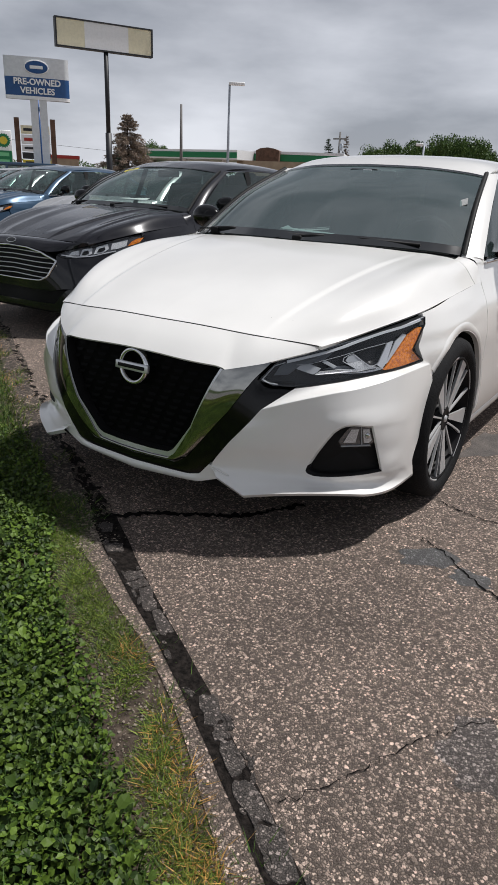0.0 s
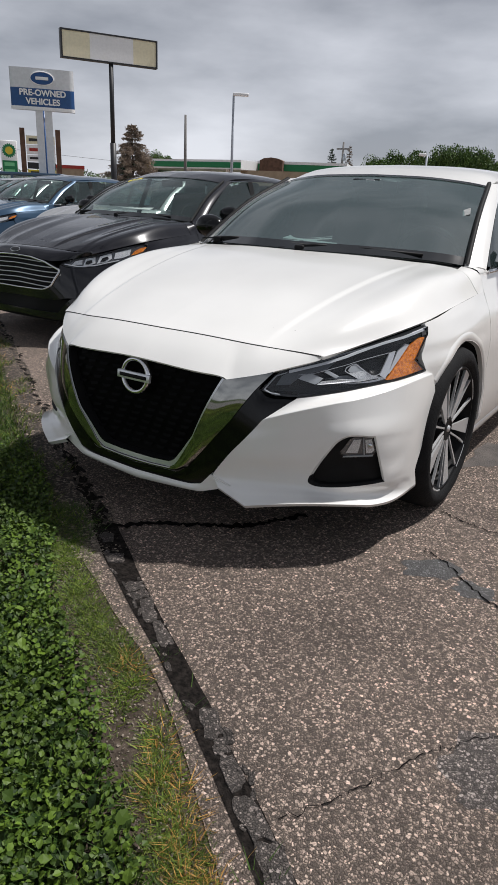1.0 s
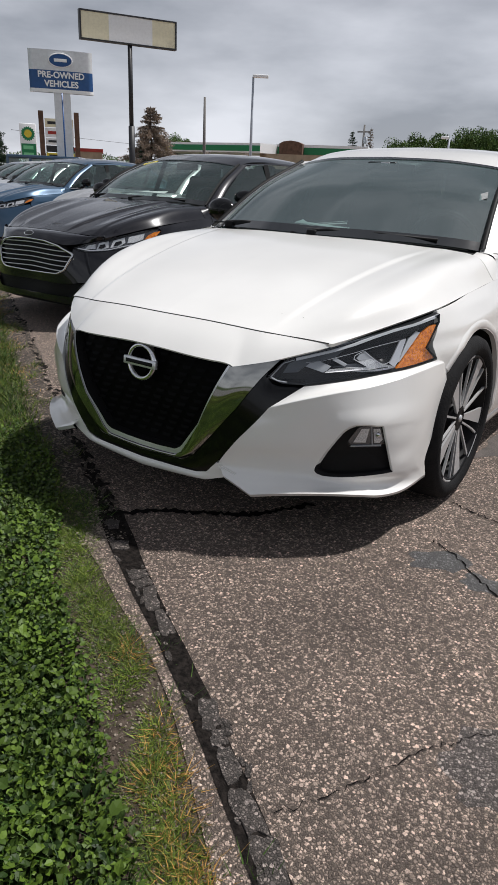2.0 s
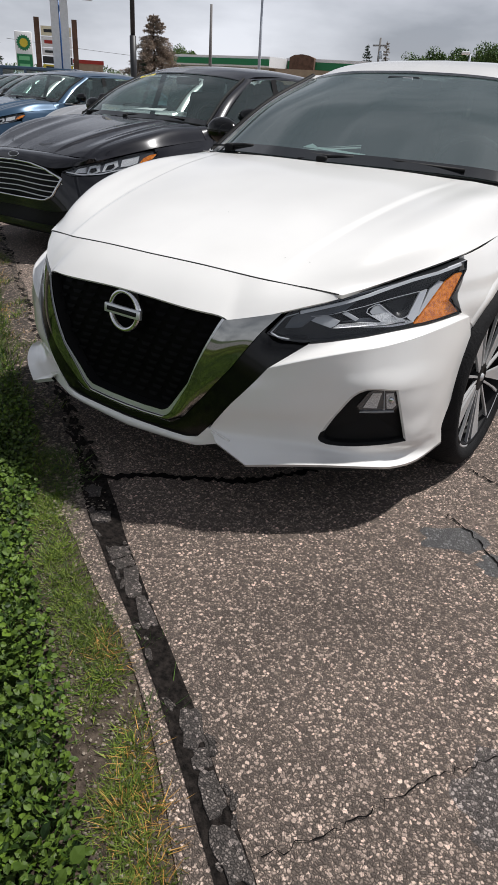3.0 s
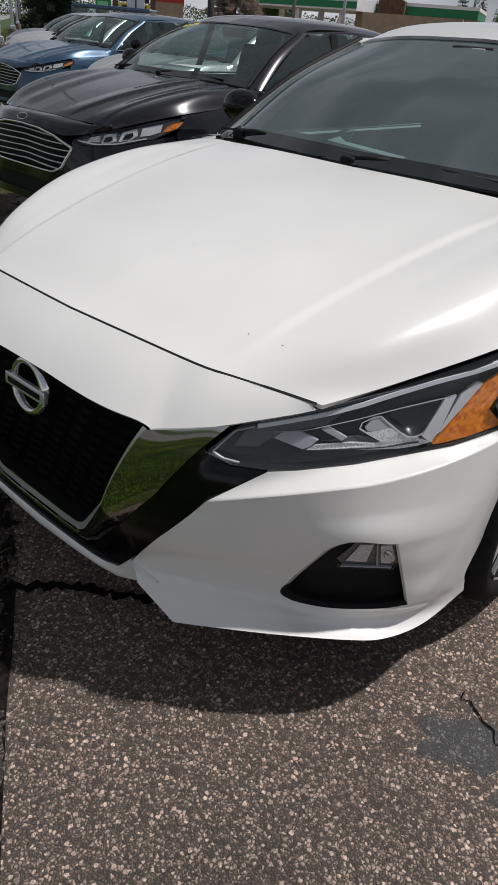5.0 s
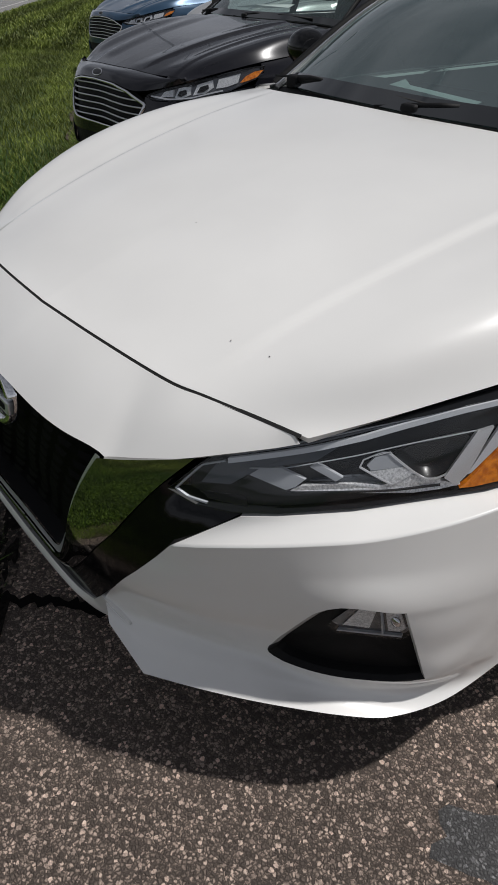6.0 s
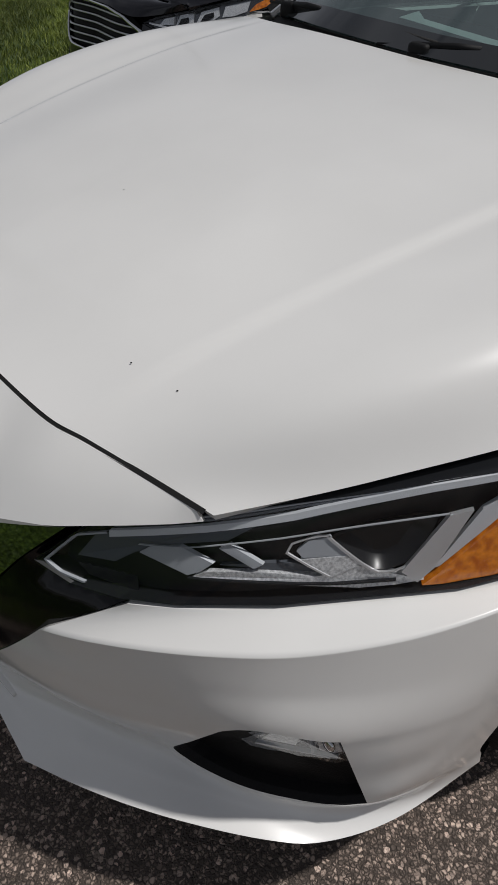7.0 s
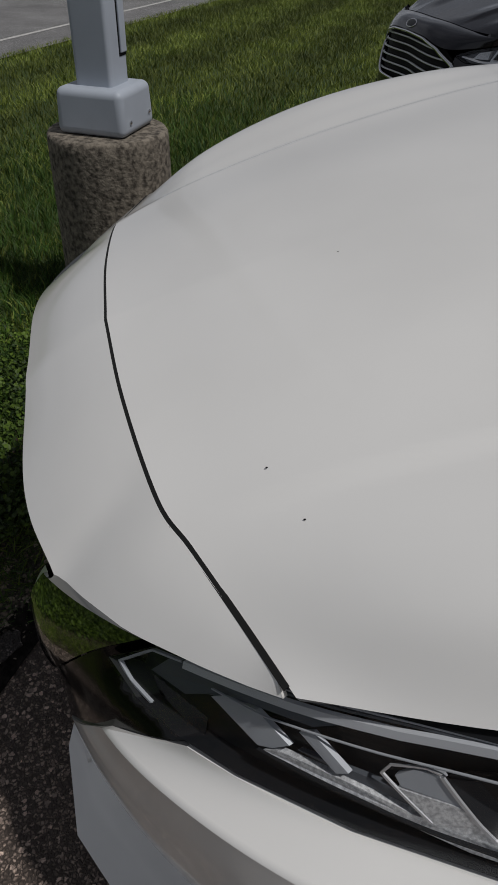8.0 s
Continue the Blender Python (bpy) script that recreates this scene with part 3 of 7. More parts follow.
def wheel(root, x, y, side, fancy):
    w = new("wheel")
    w.empty_display_size = 0.1
    w.parent = root
    w.matrix_local = Matrix.Translation((x * side, y, 0.343)) @ Matrix.Diagonal((side, 1.022, 1.022, 1))
    prof = [(-0.10, 0.255), (-0.118, 0.275), (-0.118, 0.30), (-0.10, 0.325), (-0.07, 0.335), (0.0, 0.336), (0.07, 0.335), (0.098, 0.325), (0.113, 0.302), (0.112, 0.280), (0.102, 0.264), (0.09, 0.256)]

    def lathe(profile, count=48):
        return sheet([[Vector((px, pr * math.cos(k * math.tau / count), pr * math.sin(k * math.tau / count))) for k in range(count)] for px, pr in profile], closed=True)
    part("tyre", lathe(prof), RUBBER, w)
    part("rim", lathe([(0.088, 0.260), (0.094, 0.253), (0.088, 0.245), (0.03, 0.236), (-0.09, 0.225), (-0.09, 0.05), (-0.08, 0.0)]), ALLOY_DARK, w)
    part("rim_edge", lathe([(0.090, 0.262), (0.099, 0.257), (0.099, 0.250), (0.088, 0.246)]), ALLOY_DARK if fancy else ALLOY, w)
    part("hub", lathe([(0.04, 0.065), (0.076, 0.058), (0.084, 0.038), (0.080, 0.033), (0.082, 0.0)], 24), ALLOY if not fancy else ALLOY_DARK, w)

    def blade(a, stations, mat):
        """A spoke through stations of radius, sideways place and half width."""
        m = Matrix.Rotation(a, 4, "X")
        rows = [[], [], [], []]
        for r, c, h in stations:
            px = 0.078 + 0.018 * (r / 0.26)
            rows[0].append(m @ Vector((px - 0.010, c - h * 0.96, r)))
            rows[1].append(m @ Vector((px, c - h, r)))
            rows[2].append(m @ Vector((px, c + h, r)))
            rows[3].append(m @ Vector((px - 0.010, c + h * 0.96, r)))
        part("spoke", sheet(rows), mat, w, smooth=False)
    if fancy:
        for k in range(5):
            a = k * math.tau / 5 + 0.20
            # a pair of slim spokes joined by an arc at the rim, then a broad blade
            blade(a, [(0.050, -0.008, 0.004), (0.12, -0.030, 0.0035), (0.19, -0.050, 0.004), (0.262, -0.064, 0.006)], ALLOY)
            blade(a, [(0.050, 0.008, 0.004), (0.12, 0.022, 0.0035), (0.19, 0.036, 0.0045), (0.262, 0.052, 0.006)], ALLOY)
            part("rim_arc", sheet([[Matrix.Rotation(a + t, 4, "X") @ Vector((px, 0, r)) for t in np.linspace(-0.22, 0.22, 9)] for px, r in ((0.088, 0.266), (0.100, 0.262), (0.100, 0.254), (0.086, 0.252))]), ALLOY, w)
            blade(a + 0.62, [(0.050, 0.0, 0.009), (0.12, 0.006, 0.017), (0.19, 0.012, 0.027), (0.258, 0.016, 0.037)], ALLOY)
        part("hub_cap", lathe([(0.076, 0.016), (0.087, 0.013), (0.088, 0.0)], 20), ALLOY, w)
    else:
        for k in range(10):
            blade(k * math.tau / 10, [(0.045, 0.0, 0.010), (0.15, 0.0, 0.012), (0.252, 0.0, 0.022)], ALLOY)
    return w


INSIDE = (0, 1.6, 0.45)


def sedan_body(root, coat, glassy):
    """Everything behind the nose: hood, fenders, doors, glass, roof, tail, cabin."""
    part("hood", rim(mirrored(sheet(hood_rows(press=crease if glassy is GLASS_DARK else sharp_crease))), 0.014, INSIDE), coat, root)
    under = [[Vector((p.x * 0.99, p.y + 0.01, p.z - 0.03)) for p in r] for r in hood_rows(0, 12, 14)]
    part("engine_cover", mirrored(sheet(under)), SHADOW_BLACK, root)

    def fender():
        top = [Vector((0, 0.69, 0.812)), Vector((0, 0.96, 0.841)), Vector((0, 1.27, 0.866)), Vector((0, 1.365, 0.874))]
        left = [Vector((0, 0.69, 0.812)), Vector((0, 0.668, 0.765)), Vector((0, 0.625, 0.70)), Vector((0, 0.642, 0.652)), Vector((0, 0.725, 0.575))]
        right = [Vector((0, 1.365, 0.874)), Vector((0, 1.37, 0.6)), Vector((0, 1.365, 0.26))]
        return rim(sheet(on_side(coons(top, arch(1.008, 0.372, 40, 191, 40), left, right, 18, 34))), 0.02, INSIDE)
    both("fender", fender, coat, root)

    def arch_lip():
        rows = []
        for r, dx in ((0.372, -0.001), (0.378, 0.003), (0.400, 0.0025), (0.412, -0.003)):
            rows.append([Vector((side_x(p.y, p.z) + dx, p.y, p.z)) for p in arch(1.008, r, 42, 188, 40)])
        return sheet(rows)
    both("arch_lip", arch_lip, coat, root)

    def liner():
        return sheet([[Vector((x, p.y, p.z)) for p in arch(1.008, 0.384, -8, 200, 26)] for x in (0.55, 0.885)])
    both("wheel_liner", liner, SHADOW_BLACK, root)
    both("wheel_liner", lambda: sheet([[Vector((x, p.y, p.z)) for p in arch(3.793, 0.39, -8, 200, 26)] for x in (0.55, 0.88)]), SHADOW_BLACK, root)

    def wedge():
        # corner of the fender that runs up behind the hood to the foot of the screen pillar
        front = resample([p + Vector((0.001, 0.006, -0.001)) for p in spline(HOOD[4], 80)[::-1] if p.x > 0.735], 8)
        back = resample([Vector((side_x(1.368, z) + 0.001, 1.368, z)) for z in (0.868, 0.89, 0.915, 0.938)] + [Vector((0.800, 1.368, 0.955)), Vector((0.775, 1.368, 0.962)), Vector((0.735, 1.368, 0.966))], 8)
        rows = [[p.lerp(q, f) for p, q in zip(front, back)] for f in (0.0, 0.3, 0.65, 1.0)]
        bm = rim(sheet(rows), 0.008, INSIDE)
        return sheet([[Vector((side_x(y, 0.944) + 0.002, y, 0.942)), Vector((0.808, y, 0.955)), Vector((0.785, y, 0.964)), Vector((0.745, y, 0.966))] for y in (1.369, 1.42, 1.50)], bm)
    both("fender_corner", wedge, coat, root)

    def door(y0, y1, arch_at=None):
        def make():
            zs = [0.24, 0.32, 0.42, 0.52, 0.60, 0.66, 0.70, 0.74, 0.79, 0.84, 0.88, 0.915, 0.945]
            rows = []
            for z in zs:
                e = y1
                if arch_at and z < 0.70:
                    e = min(y1, arch_at - math.sqrt(max(0.40 ** 2 - (z - 0.335) ** 2, 0)))
                rows.append([Vector((side_x(y, z), y, z)) for y in np.linspace(y0, e, 16)])
            return rim(sheet(rows), 0.018, INSIDE)
        return make
    both("front_door", door(1.372, 2.42), coat, root)
    both("rear_door", door(2.428, 3.42, 3.793), coat, root)
    both("rocker", lambda: sheet([[Vector((x, y, z)) for y in np.linspace(1.36, 3.42, 12)] for x, z in ((0.862, 0.235), (0.885, 0.225), (0.882, 0.19), (0.84, 0.165), (0.70, 0.16))]), coat, root)

    def quarter():
        top = [Vector((0, 3.428, 0.96)), Vector((0, 4.1, 1.0)), Vector((0, 4.72, 1.0))]
        left = [Vector((0, 3.428, 0.96)), Vector((0, 3.428, 0.7)), Vector((0, 3.424, 0.44))]
        right = [Vector((0, 4.72, 1.0)), Vector((0, 4.80, 0.7)), Vector((0, 4.76, 0.28))]
        return rim(sheet(on_side(coons(top, arch(3.793, 0.378, 16, 190, 36), left, right, 16, 30))), 0.02, INSIDE)
    both("quarter_panel", quarter, coat, root)
    tail = []
    for z, x, y in ((0.25, 0.78, 4.74), (0.32, 0.81, 4.83), (0.55, 0.82, 4.86), (0.80, 0.80, 4.85), (1.0, 0.79, 4.76), (1.06, 0.74, 4.68)):
        tail.append(spline([(-x, y - 0.08, z), (-x * 0.6, y + 0.03, z), (0, y + 0.05, z), (x * 0.6, y + 0.03, z), (x, y - 0.08, z)], 21))
    part("rear_bumper", rim(sheet(tail), 0.02, INSIDE), coat, root)
    part("trunk_lid", rim(sheet(across([[(-0.60, 4.20, 1.08), (0, 4.22, 1.10), (0.60, 4.20, 1.08)], [(-0.74, 4.45, 1.07), (0, 4.47, 1.095), (0.74, 4.45, 1.07)], [(-0.74, 4.66, 1.05), (0, 4.72, 1.075), (0.74, 4.66, 1.05)]], 8, 16)), 0.02, INSIDE), coat, root)
    both("rear_shoulder", lambda: sheet([spline([(0.80, 3.428, 0.955), (0.79, 4.1, 1.0), (0.74, 4.68, 1.03)], 10), spline([(0.70, 3.6, 1.0), (0.60, 4.2, 1.075), (0.72, 4.66, 1.05)], 10)]), coat, root)

    base = [(0, 1.235, 0.986), (0.35, 1.268, 0.986), (0.6, 1.345, 0.978), (0.742, 1.425, 0.962)]
    head = [(0, 1.955, 1.360), (0.3, 1.981, 1.353), (0.5, 2.038, 1.335), (0.604, 2.092, 1.318)]
    mid = [tuple((Vector(a) + Vector(b)) / 2 + Vector((0, -0.02, 0.032))) for a, b in zip(base, head)]
    pane = mirrored(sheet(across([base, mid, head], 16, 20)))
    ws = part("windshield", pane, glassy, root)
    ws.visible_shadow = False
    frit = across([base, mid, head], 40, 40)
    lift = Vector((0, -0.003, 0.004))
    part("screen_border", mirrored(sheet([[p + lift for p in r] for r in frit[:4]])), FRIT, root, "black printed border and cowl seal")
    both("screen_edge", lambda: sheet([[r[39].lerp(r[38], 0.55) + lift, r[39] + lift] for r in frit]), MATT_BLACK, root)
    part("screen_header", mirrored(sheet([[p + lift for p in r] for r in frit[38:]])), FRIT, root)
    cowl = [[Vector(p) + Vector((0, -0.05, -0.035)) for p in spline(base, 16)], [Vector(p) + Vector((0, 0.005, -0.004)) for p in spline(base, 16)]]
    part("cowl", mirrored(sheet(cowl)), MATT_BLACK, root, "black plastic cowl under the windshield")

    def wiper(pts):
        bm = tube(pts, 0.0075, 6)
        a, b, c = Vector(pts[0]), Vector(pts[1]), Vector(pts[2])
        # pivot cap, thick arm with its knuckle, and the slim blade lying beside it
        box(bm, (a.x - 0.026, a.y - 0.018, a.z - 0.028), (a.x + 0.026, a.y + 0.018, a.z + 0.012), bevel=0.008)
        tube([a + Vector((0, 0, 0.004)), a.lerp(b, 0.6) + Vector((0, 0, 0.007)), b + Vector((0, 0, 0.004))], 0.009, 6, bm)
        tube([a.lerp(b, -0.9) + Vector((0, 0.014, 0.002)), b + Vector((0, 0.026, 0.006)), c + Vector((0, 0.022, 0.006))], 0.004, 5, bm)
        return bm
    part("wiper", wiper([(-0.03, 1.255, 0.997), (0.10, 1.285, 1.008), (0.30, 1.30, 1.012), (0.56, 1.345, 1.003)]), MATT_BLACK, root)
    part("wiper", wiper([(-0.60, 1.36, 1.0), (-0.45, 1.335, 1.008), (-0.25, 1.30, 1.012), (0.0, 1.27, 1.008)]), MATT_BLACK, root)

    roof = [
        [(0, 1.957, 1.363), (0.3, 1.983, 1.356), (0.5, 2.040, 1.338), (0.606, 2.094, 1.321)],
        [(0, 2.25, 1.424), (0.3, 2.26, 1.416), (0.5, 2.28, 1.396), (0.61, 2.30, 1.362)],
        [(0, 2.75, 1.444), (0.32, 2.75, 1.436), (0.53, 2.75, 1.41), (0.63, 2.75, 1.372)],
        [(0, 3.3, 1.43), (0.32, 3.3, 1.42), (0.52, 3.29, 1.393), (0.615, 3.28, 1.35)],
        [(0, 3.66, 1.392), (0.3, 3.65, 1.383), (0.48, 3.63, 1.36), (0.57, 3.61, 1.328)],
    ]
    part("roof", rim(mirrored(sheet(across(roof, 24, 20))), 0.02, (0, 2.5, 0.9)), coat, root)
    rear = across([roof[4], [(0, 3.98, 1.25), (0.34, 3.96, 1.24), (0.53, 3.94, 1.225), (0.63, 3.9, 1.20)], [(0, 4.24, 1.10), (0.34, 4.23, 1.096), (0.54, 4.21, 1.085), (0.62, 4.18, 1.075)]], 10, 14)
    part("rear_window", mirrored(sheet(rear)), GLASS_PRIVACY if glassy is GLASS_DARK else glassy, root).visible_shadow = False

    def pillar():
        inner = spline([(0.738, 1.402, 0.964), (0.668, 1.735, 1.178), (0.600, 2.088, 1.328)], 18)
        outer = spline([(0.818, 1.475, 0.955), (0.735, 1.80, 1.160), (0.648, 2.17, 1.332)], 18)
        top = [a.lerp(b, 0.5) + Vector((0.016, -0.005, 0.006)) for a, b in zip(inner, outer)]
        return rim(sheet([inner, top, outer]), 0.012, (0, 2, 1))
    both("screen_pillar", pillar, coat, root)

    def side_trim():
        line = spline([(0.752, 1.400, 0.970), (0.681, 1.733, 1.184), (0.611, 2.086, 1.334)], 18)
        return sheet([[p + Vector(d) for p in line] for d in ((-0.016, -0.004, -0.002), (-0.012, -0.006, 0.006), (0.0, -0.004, 0.010), (0.005, 0.002, 0.006), (0.006, 0.006, -0.004))])
    both("screen_trim", side_trim, MATT_BLACK, root, "black rubber trim beside the windshield")

    def rail():
        a = spline([(0.648, 2.17, 1.332), (0.668, 2.75, 1.352), (0.65, 3.3, 1.325), (0.63, 3.62, 1.27), (0.70, 4.05, 1.07)], 22)
        b = spline([(0.606, 2.10, 1.324), (0.63, 2.75, 1.372), (0.615, 3.28, 1.35), (0.57, 3.61, 1.328), (0.62, 4.18, 1.075)], 22)
        return sheet([a, [(p + q) / 2 + Vector((0.008, 0, 0.008)) for p, q in zip(a, b)], b])
    both("roof_rail", rail, coat, root)

    def side_glass():
        low = spline([(0.820, 1.50, 0.945), (0.822, 2.4, 0.952), (0.80, 3.3, 0.965), (0.75, 3.92, 1.0)], 24)
        high = spline([(0.812, 1.505, 0.965), (0.730, 1.83, 1.165), (0.655, 2.19, 1.325), (0.668, 2.75, 1.348), (0.652, 3.3, 1.32), (0.70, 3.8, 1.16), (0.745, 3.93, 1.01)], 24)
        return sheet([low, [(p + q) / 2 + Vector((0.012, 0, 0.01)) for p, q in zip(low, high)], high])
    for o in both("side_window", side_glass, GLASS_PRIVACY if glassy is GLASS_DARK else glassy, root):
        o.visible_shadow = False
    both("belt_trim", lambda: tube(spline([(0.832, 1.48, 0.945), (0.834, 2.4, 0.952), (0.812, 3.3, 0.965), (0.76, 3.95, 1.0)], 14), 0.009, 6), CHROME, root)
    both("door_pillar", lambda: sheet([[Vector((0.826, 2.38, 0.95)), Vector((0.672, 2.42, 1.345))], [Vector((0.827, 2.46, 0.95)), Vector((0.673, 2.50, 1.347))]]), MATT_BLACK, root)

    def mirror():
        bm = bmesh.new()
        bmesh.ops.create_uvsphere(bm, u_segments=20, v_segments=12, radius=1.0)
        for v in bm.verts:
            c = v.co
            v.co = Vector((0.935 + 0.100 * c.x * (1 - 0.15 * c.y), 1.74 + 0.070 * c.y * (1 if c.y < 0 else 0.35), 1.045 + 0.066 * c.z * (1 + 0.12 * c.x)))
        tube([(0.82, 1.70, 0.955), (0.86, 1.73, 0.975), (0.90, 1.74, 1.0)], 0.020, 8, bm)
        return bm
    both("door_mirror", mirror, GLOSS_BLACK, root, "gloss black door mirror")
    both("door_handle", lambda: tube([(0.905, 2.16, 0.80), (0.925, 2.19, 0.802), (0.925, 2.30, 0.804), (0.905, 2.33, 0.806)], 0.012, 6), coat, root)

    # cabin
    part("underbody", box(box(bmesh.new(), (-0.60, 0.32, 0.17), (0.60, 4.6, 0.56)), (-0.80, 1.40, 0.20), (0.80, 3.36, 0.50)), SHADOW_BLACK, root, smooth=False)
    part("cabin_floor", box(bmesh.new(), (-0.78, 1.3, 0.50), (0.78, 4.2, 0.56)), INTERIOR, root, smooth=False)
    dash = [[(-0.70, 1.40, 0.93), (0, 1.28, 0.95), (0.70, 1.40, 0.93)], [(-0.72, 1.70, 0.965), (0, 1.70, 0.972), (0.72, 1.70, 0.965)], [(-0.72, 1.90, 0.93), (0, 1.92, 0.93), (0.72, 1.90, 0.93)], [(-0.72, 1.93, 0.60), (0, 1.95, 0.60), (0.72, 1.93, 0.60)]]
    part("dashboard", sheet(across(dash, 14, 14)), INTERIOR, root)
    ring = [Vector((0.37 + 0.185 * math.cos(a), 1.98 - 0.06 * math.sin(a), 0.93 + 0.175 * math.sin(a))) for a in np.linspace(0, math.tau, 25)]
    part("steering_wheel", tube(ring, 0.015, 6), MATT_BLACK, root)
    for sx in (0.37, -0.37):
        bm = box(bmesh.new(), (sx - 0.25, 2.10, 0.55), (sx + 0.25, 2.62, 0.70), bevel=0.05)
        box(bm, (sx - 0.24, -0.07, 0), (sx + 0.24, 0.07, 0.62), Matrix.Translation((0, 2.66, 0.62)) @ Matrix.Rotation(radians(-18), 4, "X"), bevel=0.05)
        box(bm, (sx - 0.13, -0.05, 0), (sx + 0.13, 0.05, 0.19), Matrix.Translation((0, 2.87, 1.16)) @ Matrix.Rotation(radians(-10), 4, "X"), bevel=0.04)
        part("seat", bm, INTERIOR, root, smooth=False)
    bm = box(bmesh.new(), (-0.62, 3.3, 0.55), (0.62, 3.45, 1.17), bevel=0.05)
    for sx, w in ((-0.36, 0.165), (0.0, 0.155), (0.36, 0.165)):
        box(bm, (sx - w, 3.30, 1.12), (sx + w, 3.40, 1.325), bevel=0.03)
    box(bm, (-0.60, 3.44, 1.02), (0.60, 4.10, 1.05))
    part("rear_seat", bm, INTERIOR, root, smooth=False)
    if glassy is GLASS_DARK:
        cover = part("sensor_cover", box(bmesh.new(), (-0.085, 1.885, 1.290), (0.085, 1.935, 1.338), bevel=0.012), LAMP_BODY, root, "dark sensor cover behind the glass")
        # small pale plate draws the glint on the cover
        part("sensor_glint", box(bmesh.new(), (0.0, 1.879, 1.318), (0.05, 1.886, 1.333), bevel=0.002), LAMP_TRIM, cover)
    part("rear_view_mirror", box(bmesh.new(), (-0.13, 2.02, 1.265), (0.13, 2.055, 1.33), bevel=0.012), MATT_BLACK, root)


def paint_chips(root):
    spots = [p for r in hood_rows(0, 60, 60) for p in r]
    for x, y, r in ((0.414, 0.31, 0.0011), (0.49, 0.33, 0.0011), (0.32, 0.26, 0.0009), (0.05, 0.50, 0.0010)):
        p = min(spots, key=lambda q: (q.x - abs(x)) ** 2 + (q.y - y) ** 2)
        bm = bmesh.new()
        bmesh.ops.create_uvsphere(bm, u_segments=7, v_segments=5, radius=1.0, matrix=Matrix.Translation((x, y, p.z)) @ Matrix.Diagonal((r, r * 1.3, 0.0007, 1)))
        part("paint_chip", bm, MATT_BLACK, root)


def nose_backing(root, top=0.70):
    rows = [[Vector((x, nose_y(x, z) + 0.14, z)) for x in np.linspace(-0.86, 0.86, 45)] for z in np.linspace(0.21, top, 10)]
    part("bumper_core", sheet(rows), SHADOW_BLACK, root)
    rows = [[Vector((x, nose_y(x, 0.2) + 0.02 + d, z)) for x in np.linspace(-0.83, 0.83, 31)] for d, z in ((0.03, 0.235), (0.06, 0.17), (0.5, 0.165))]
    part("undertray", sheet(rows), SHADOW_BLACK, root)


def lens_cover(outline, root, off=0.004):
    """Clear cover of a lamp: a fan of faces bent over the nose."""
    def make():
        loop = [Vector((x, 0, z)) for x, z in outline]
        loop = resample(loop + [loop[0]], 61)[:-1]
        c = sum(loop, Vector()) / len(loop)
        c.z -= 0.0
        bm = bmesh.new()
        rows = [[nose(*(p.lerp(c, f)).xz, off) for p in loop] for f in (0.0, 0.25, 0.5, 0.75, 0.999)]
        return sheet(rows, bm, closed=True)
    return make


def fan_panel(outline, off):
    """A filled panel on the nose with a closed outline in x and z."""
    def make():
        loop = [Vector((x, 0, z)) for x, z in outline]
        loop = resample(loop + [loop[0]], 61)[:-1]
        c = sum(loop, Vector()) / len(loop)
        return sheet([[nose(*(p.lerp(c, f)).xz, off) for p in loop] for f in (0.0, 0.25, 0.5, 0.75, 0.999)], closed=True)
    return make


def flipped(bm, side):
    """A part made for the left side, moved to the right side where asked."""
    if side < 0:
        for v in bm.verts:
            v.co.x = -v.co.x
    return bm


# lower bumper of the white sedan, from the lamp down to the lip: x, z and how far it stands proud of the plain nose
BAND_TOP = [(0.588, 0.585, 0.0), (0.705, 0.603, 0.0), (0.804, 0.626, 0.0), (0.850, 0.646, 0.0)]
FOLD = [(0.512, 0.516, 0.010), (0.595, 0.548, 0.034), (0.685, 0.578, 0.056), (0.735, 0.590, 0.058), (0.778, 0.607, 0.050), (0.815, 0.624, 0.034), (0.846, 0.632, 0.012), (0.8620, 0.630, 0.0)]
BELOW = [(0.487, 0.479, 0.002), (0.595, 0.504, 0.022), (0.69, 0.522, 0.046), (0.735, 0.530, 0.055), (0.785, 0.536, 0.053), (0.835, 0.545, 0.030), (0.8727, 0.548, 0.0)]
SHOULDER = [(0.456, 0.436, 0.002), (0.60, 0.452, 0.012), (0.66, 0.460, 0.022), (0.715, 0.466, 0.044), (0.752, 0.473, 0.060), (0.792, 0.464, 0.062), (0.84, 0.46, 0.036), (0.8742, 0.45, 0.0)]
HOLLOW = [(0.411, 0.378, 0.0), (0.56, 0.376, -0.004), (0.64, 0.376, -0.006), (0.69, 0.376, 0.000), (0.745, 0.376, 0.024), (0.812, 0.372, 0.045), (0.855, 0.37, 0.024), (0.8750, 0.36, 0.0)]
SILL = [(0.352, 0.292, -0.004), (0.48, 0.286, -0.036), (0.58, 0.279, -0.054), (0.634, 0.274, -0.060), (0.70, 0.270, -0.044), (0.78, 0.276, -0.006), (0.833, 0.285, 0.028), (0.864, 0.288, 0.014), (0.8755, 0.285, 0.0)]
LIP = [(0.386, 0.031, 0.258), (0.498, 0.036, 0.217), (0.600, 0.095, 0.231), (0.700, 0.170, 0.234), (0.798, 0.265, 0.225), (0.848, 0.338, 0.213), (0.884, 0.45, 0.206), (0.902, 0.61, 0.214)]
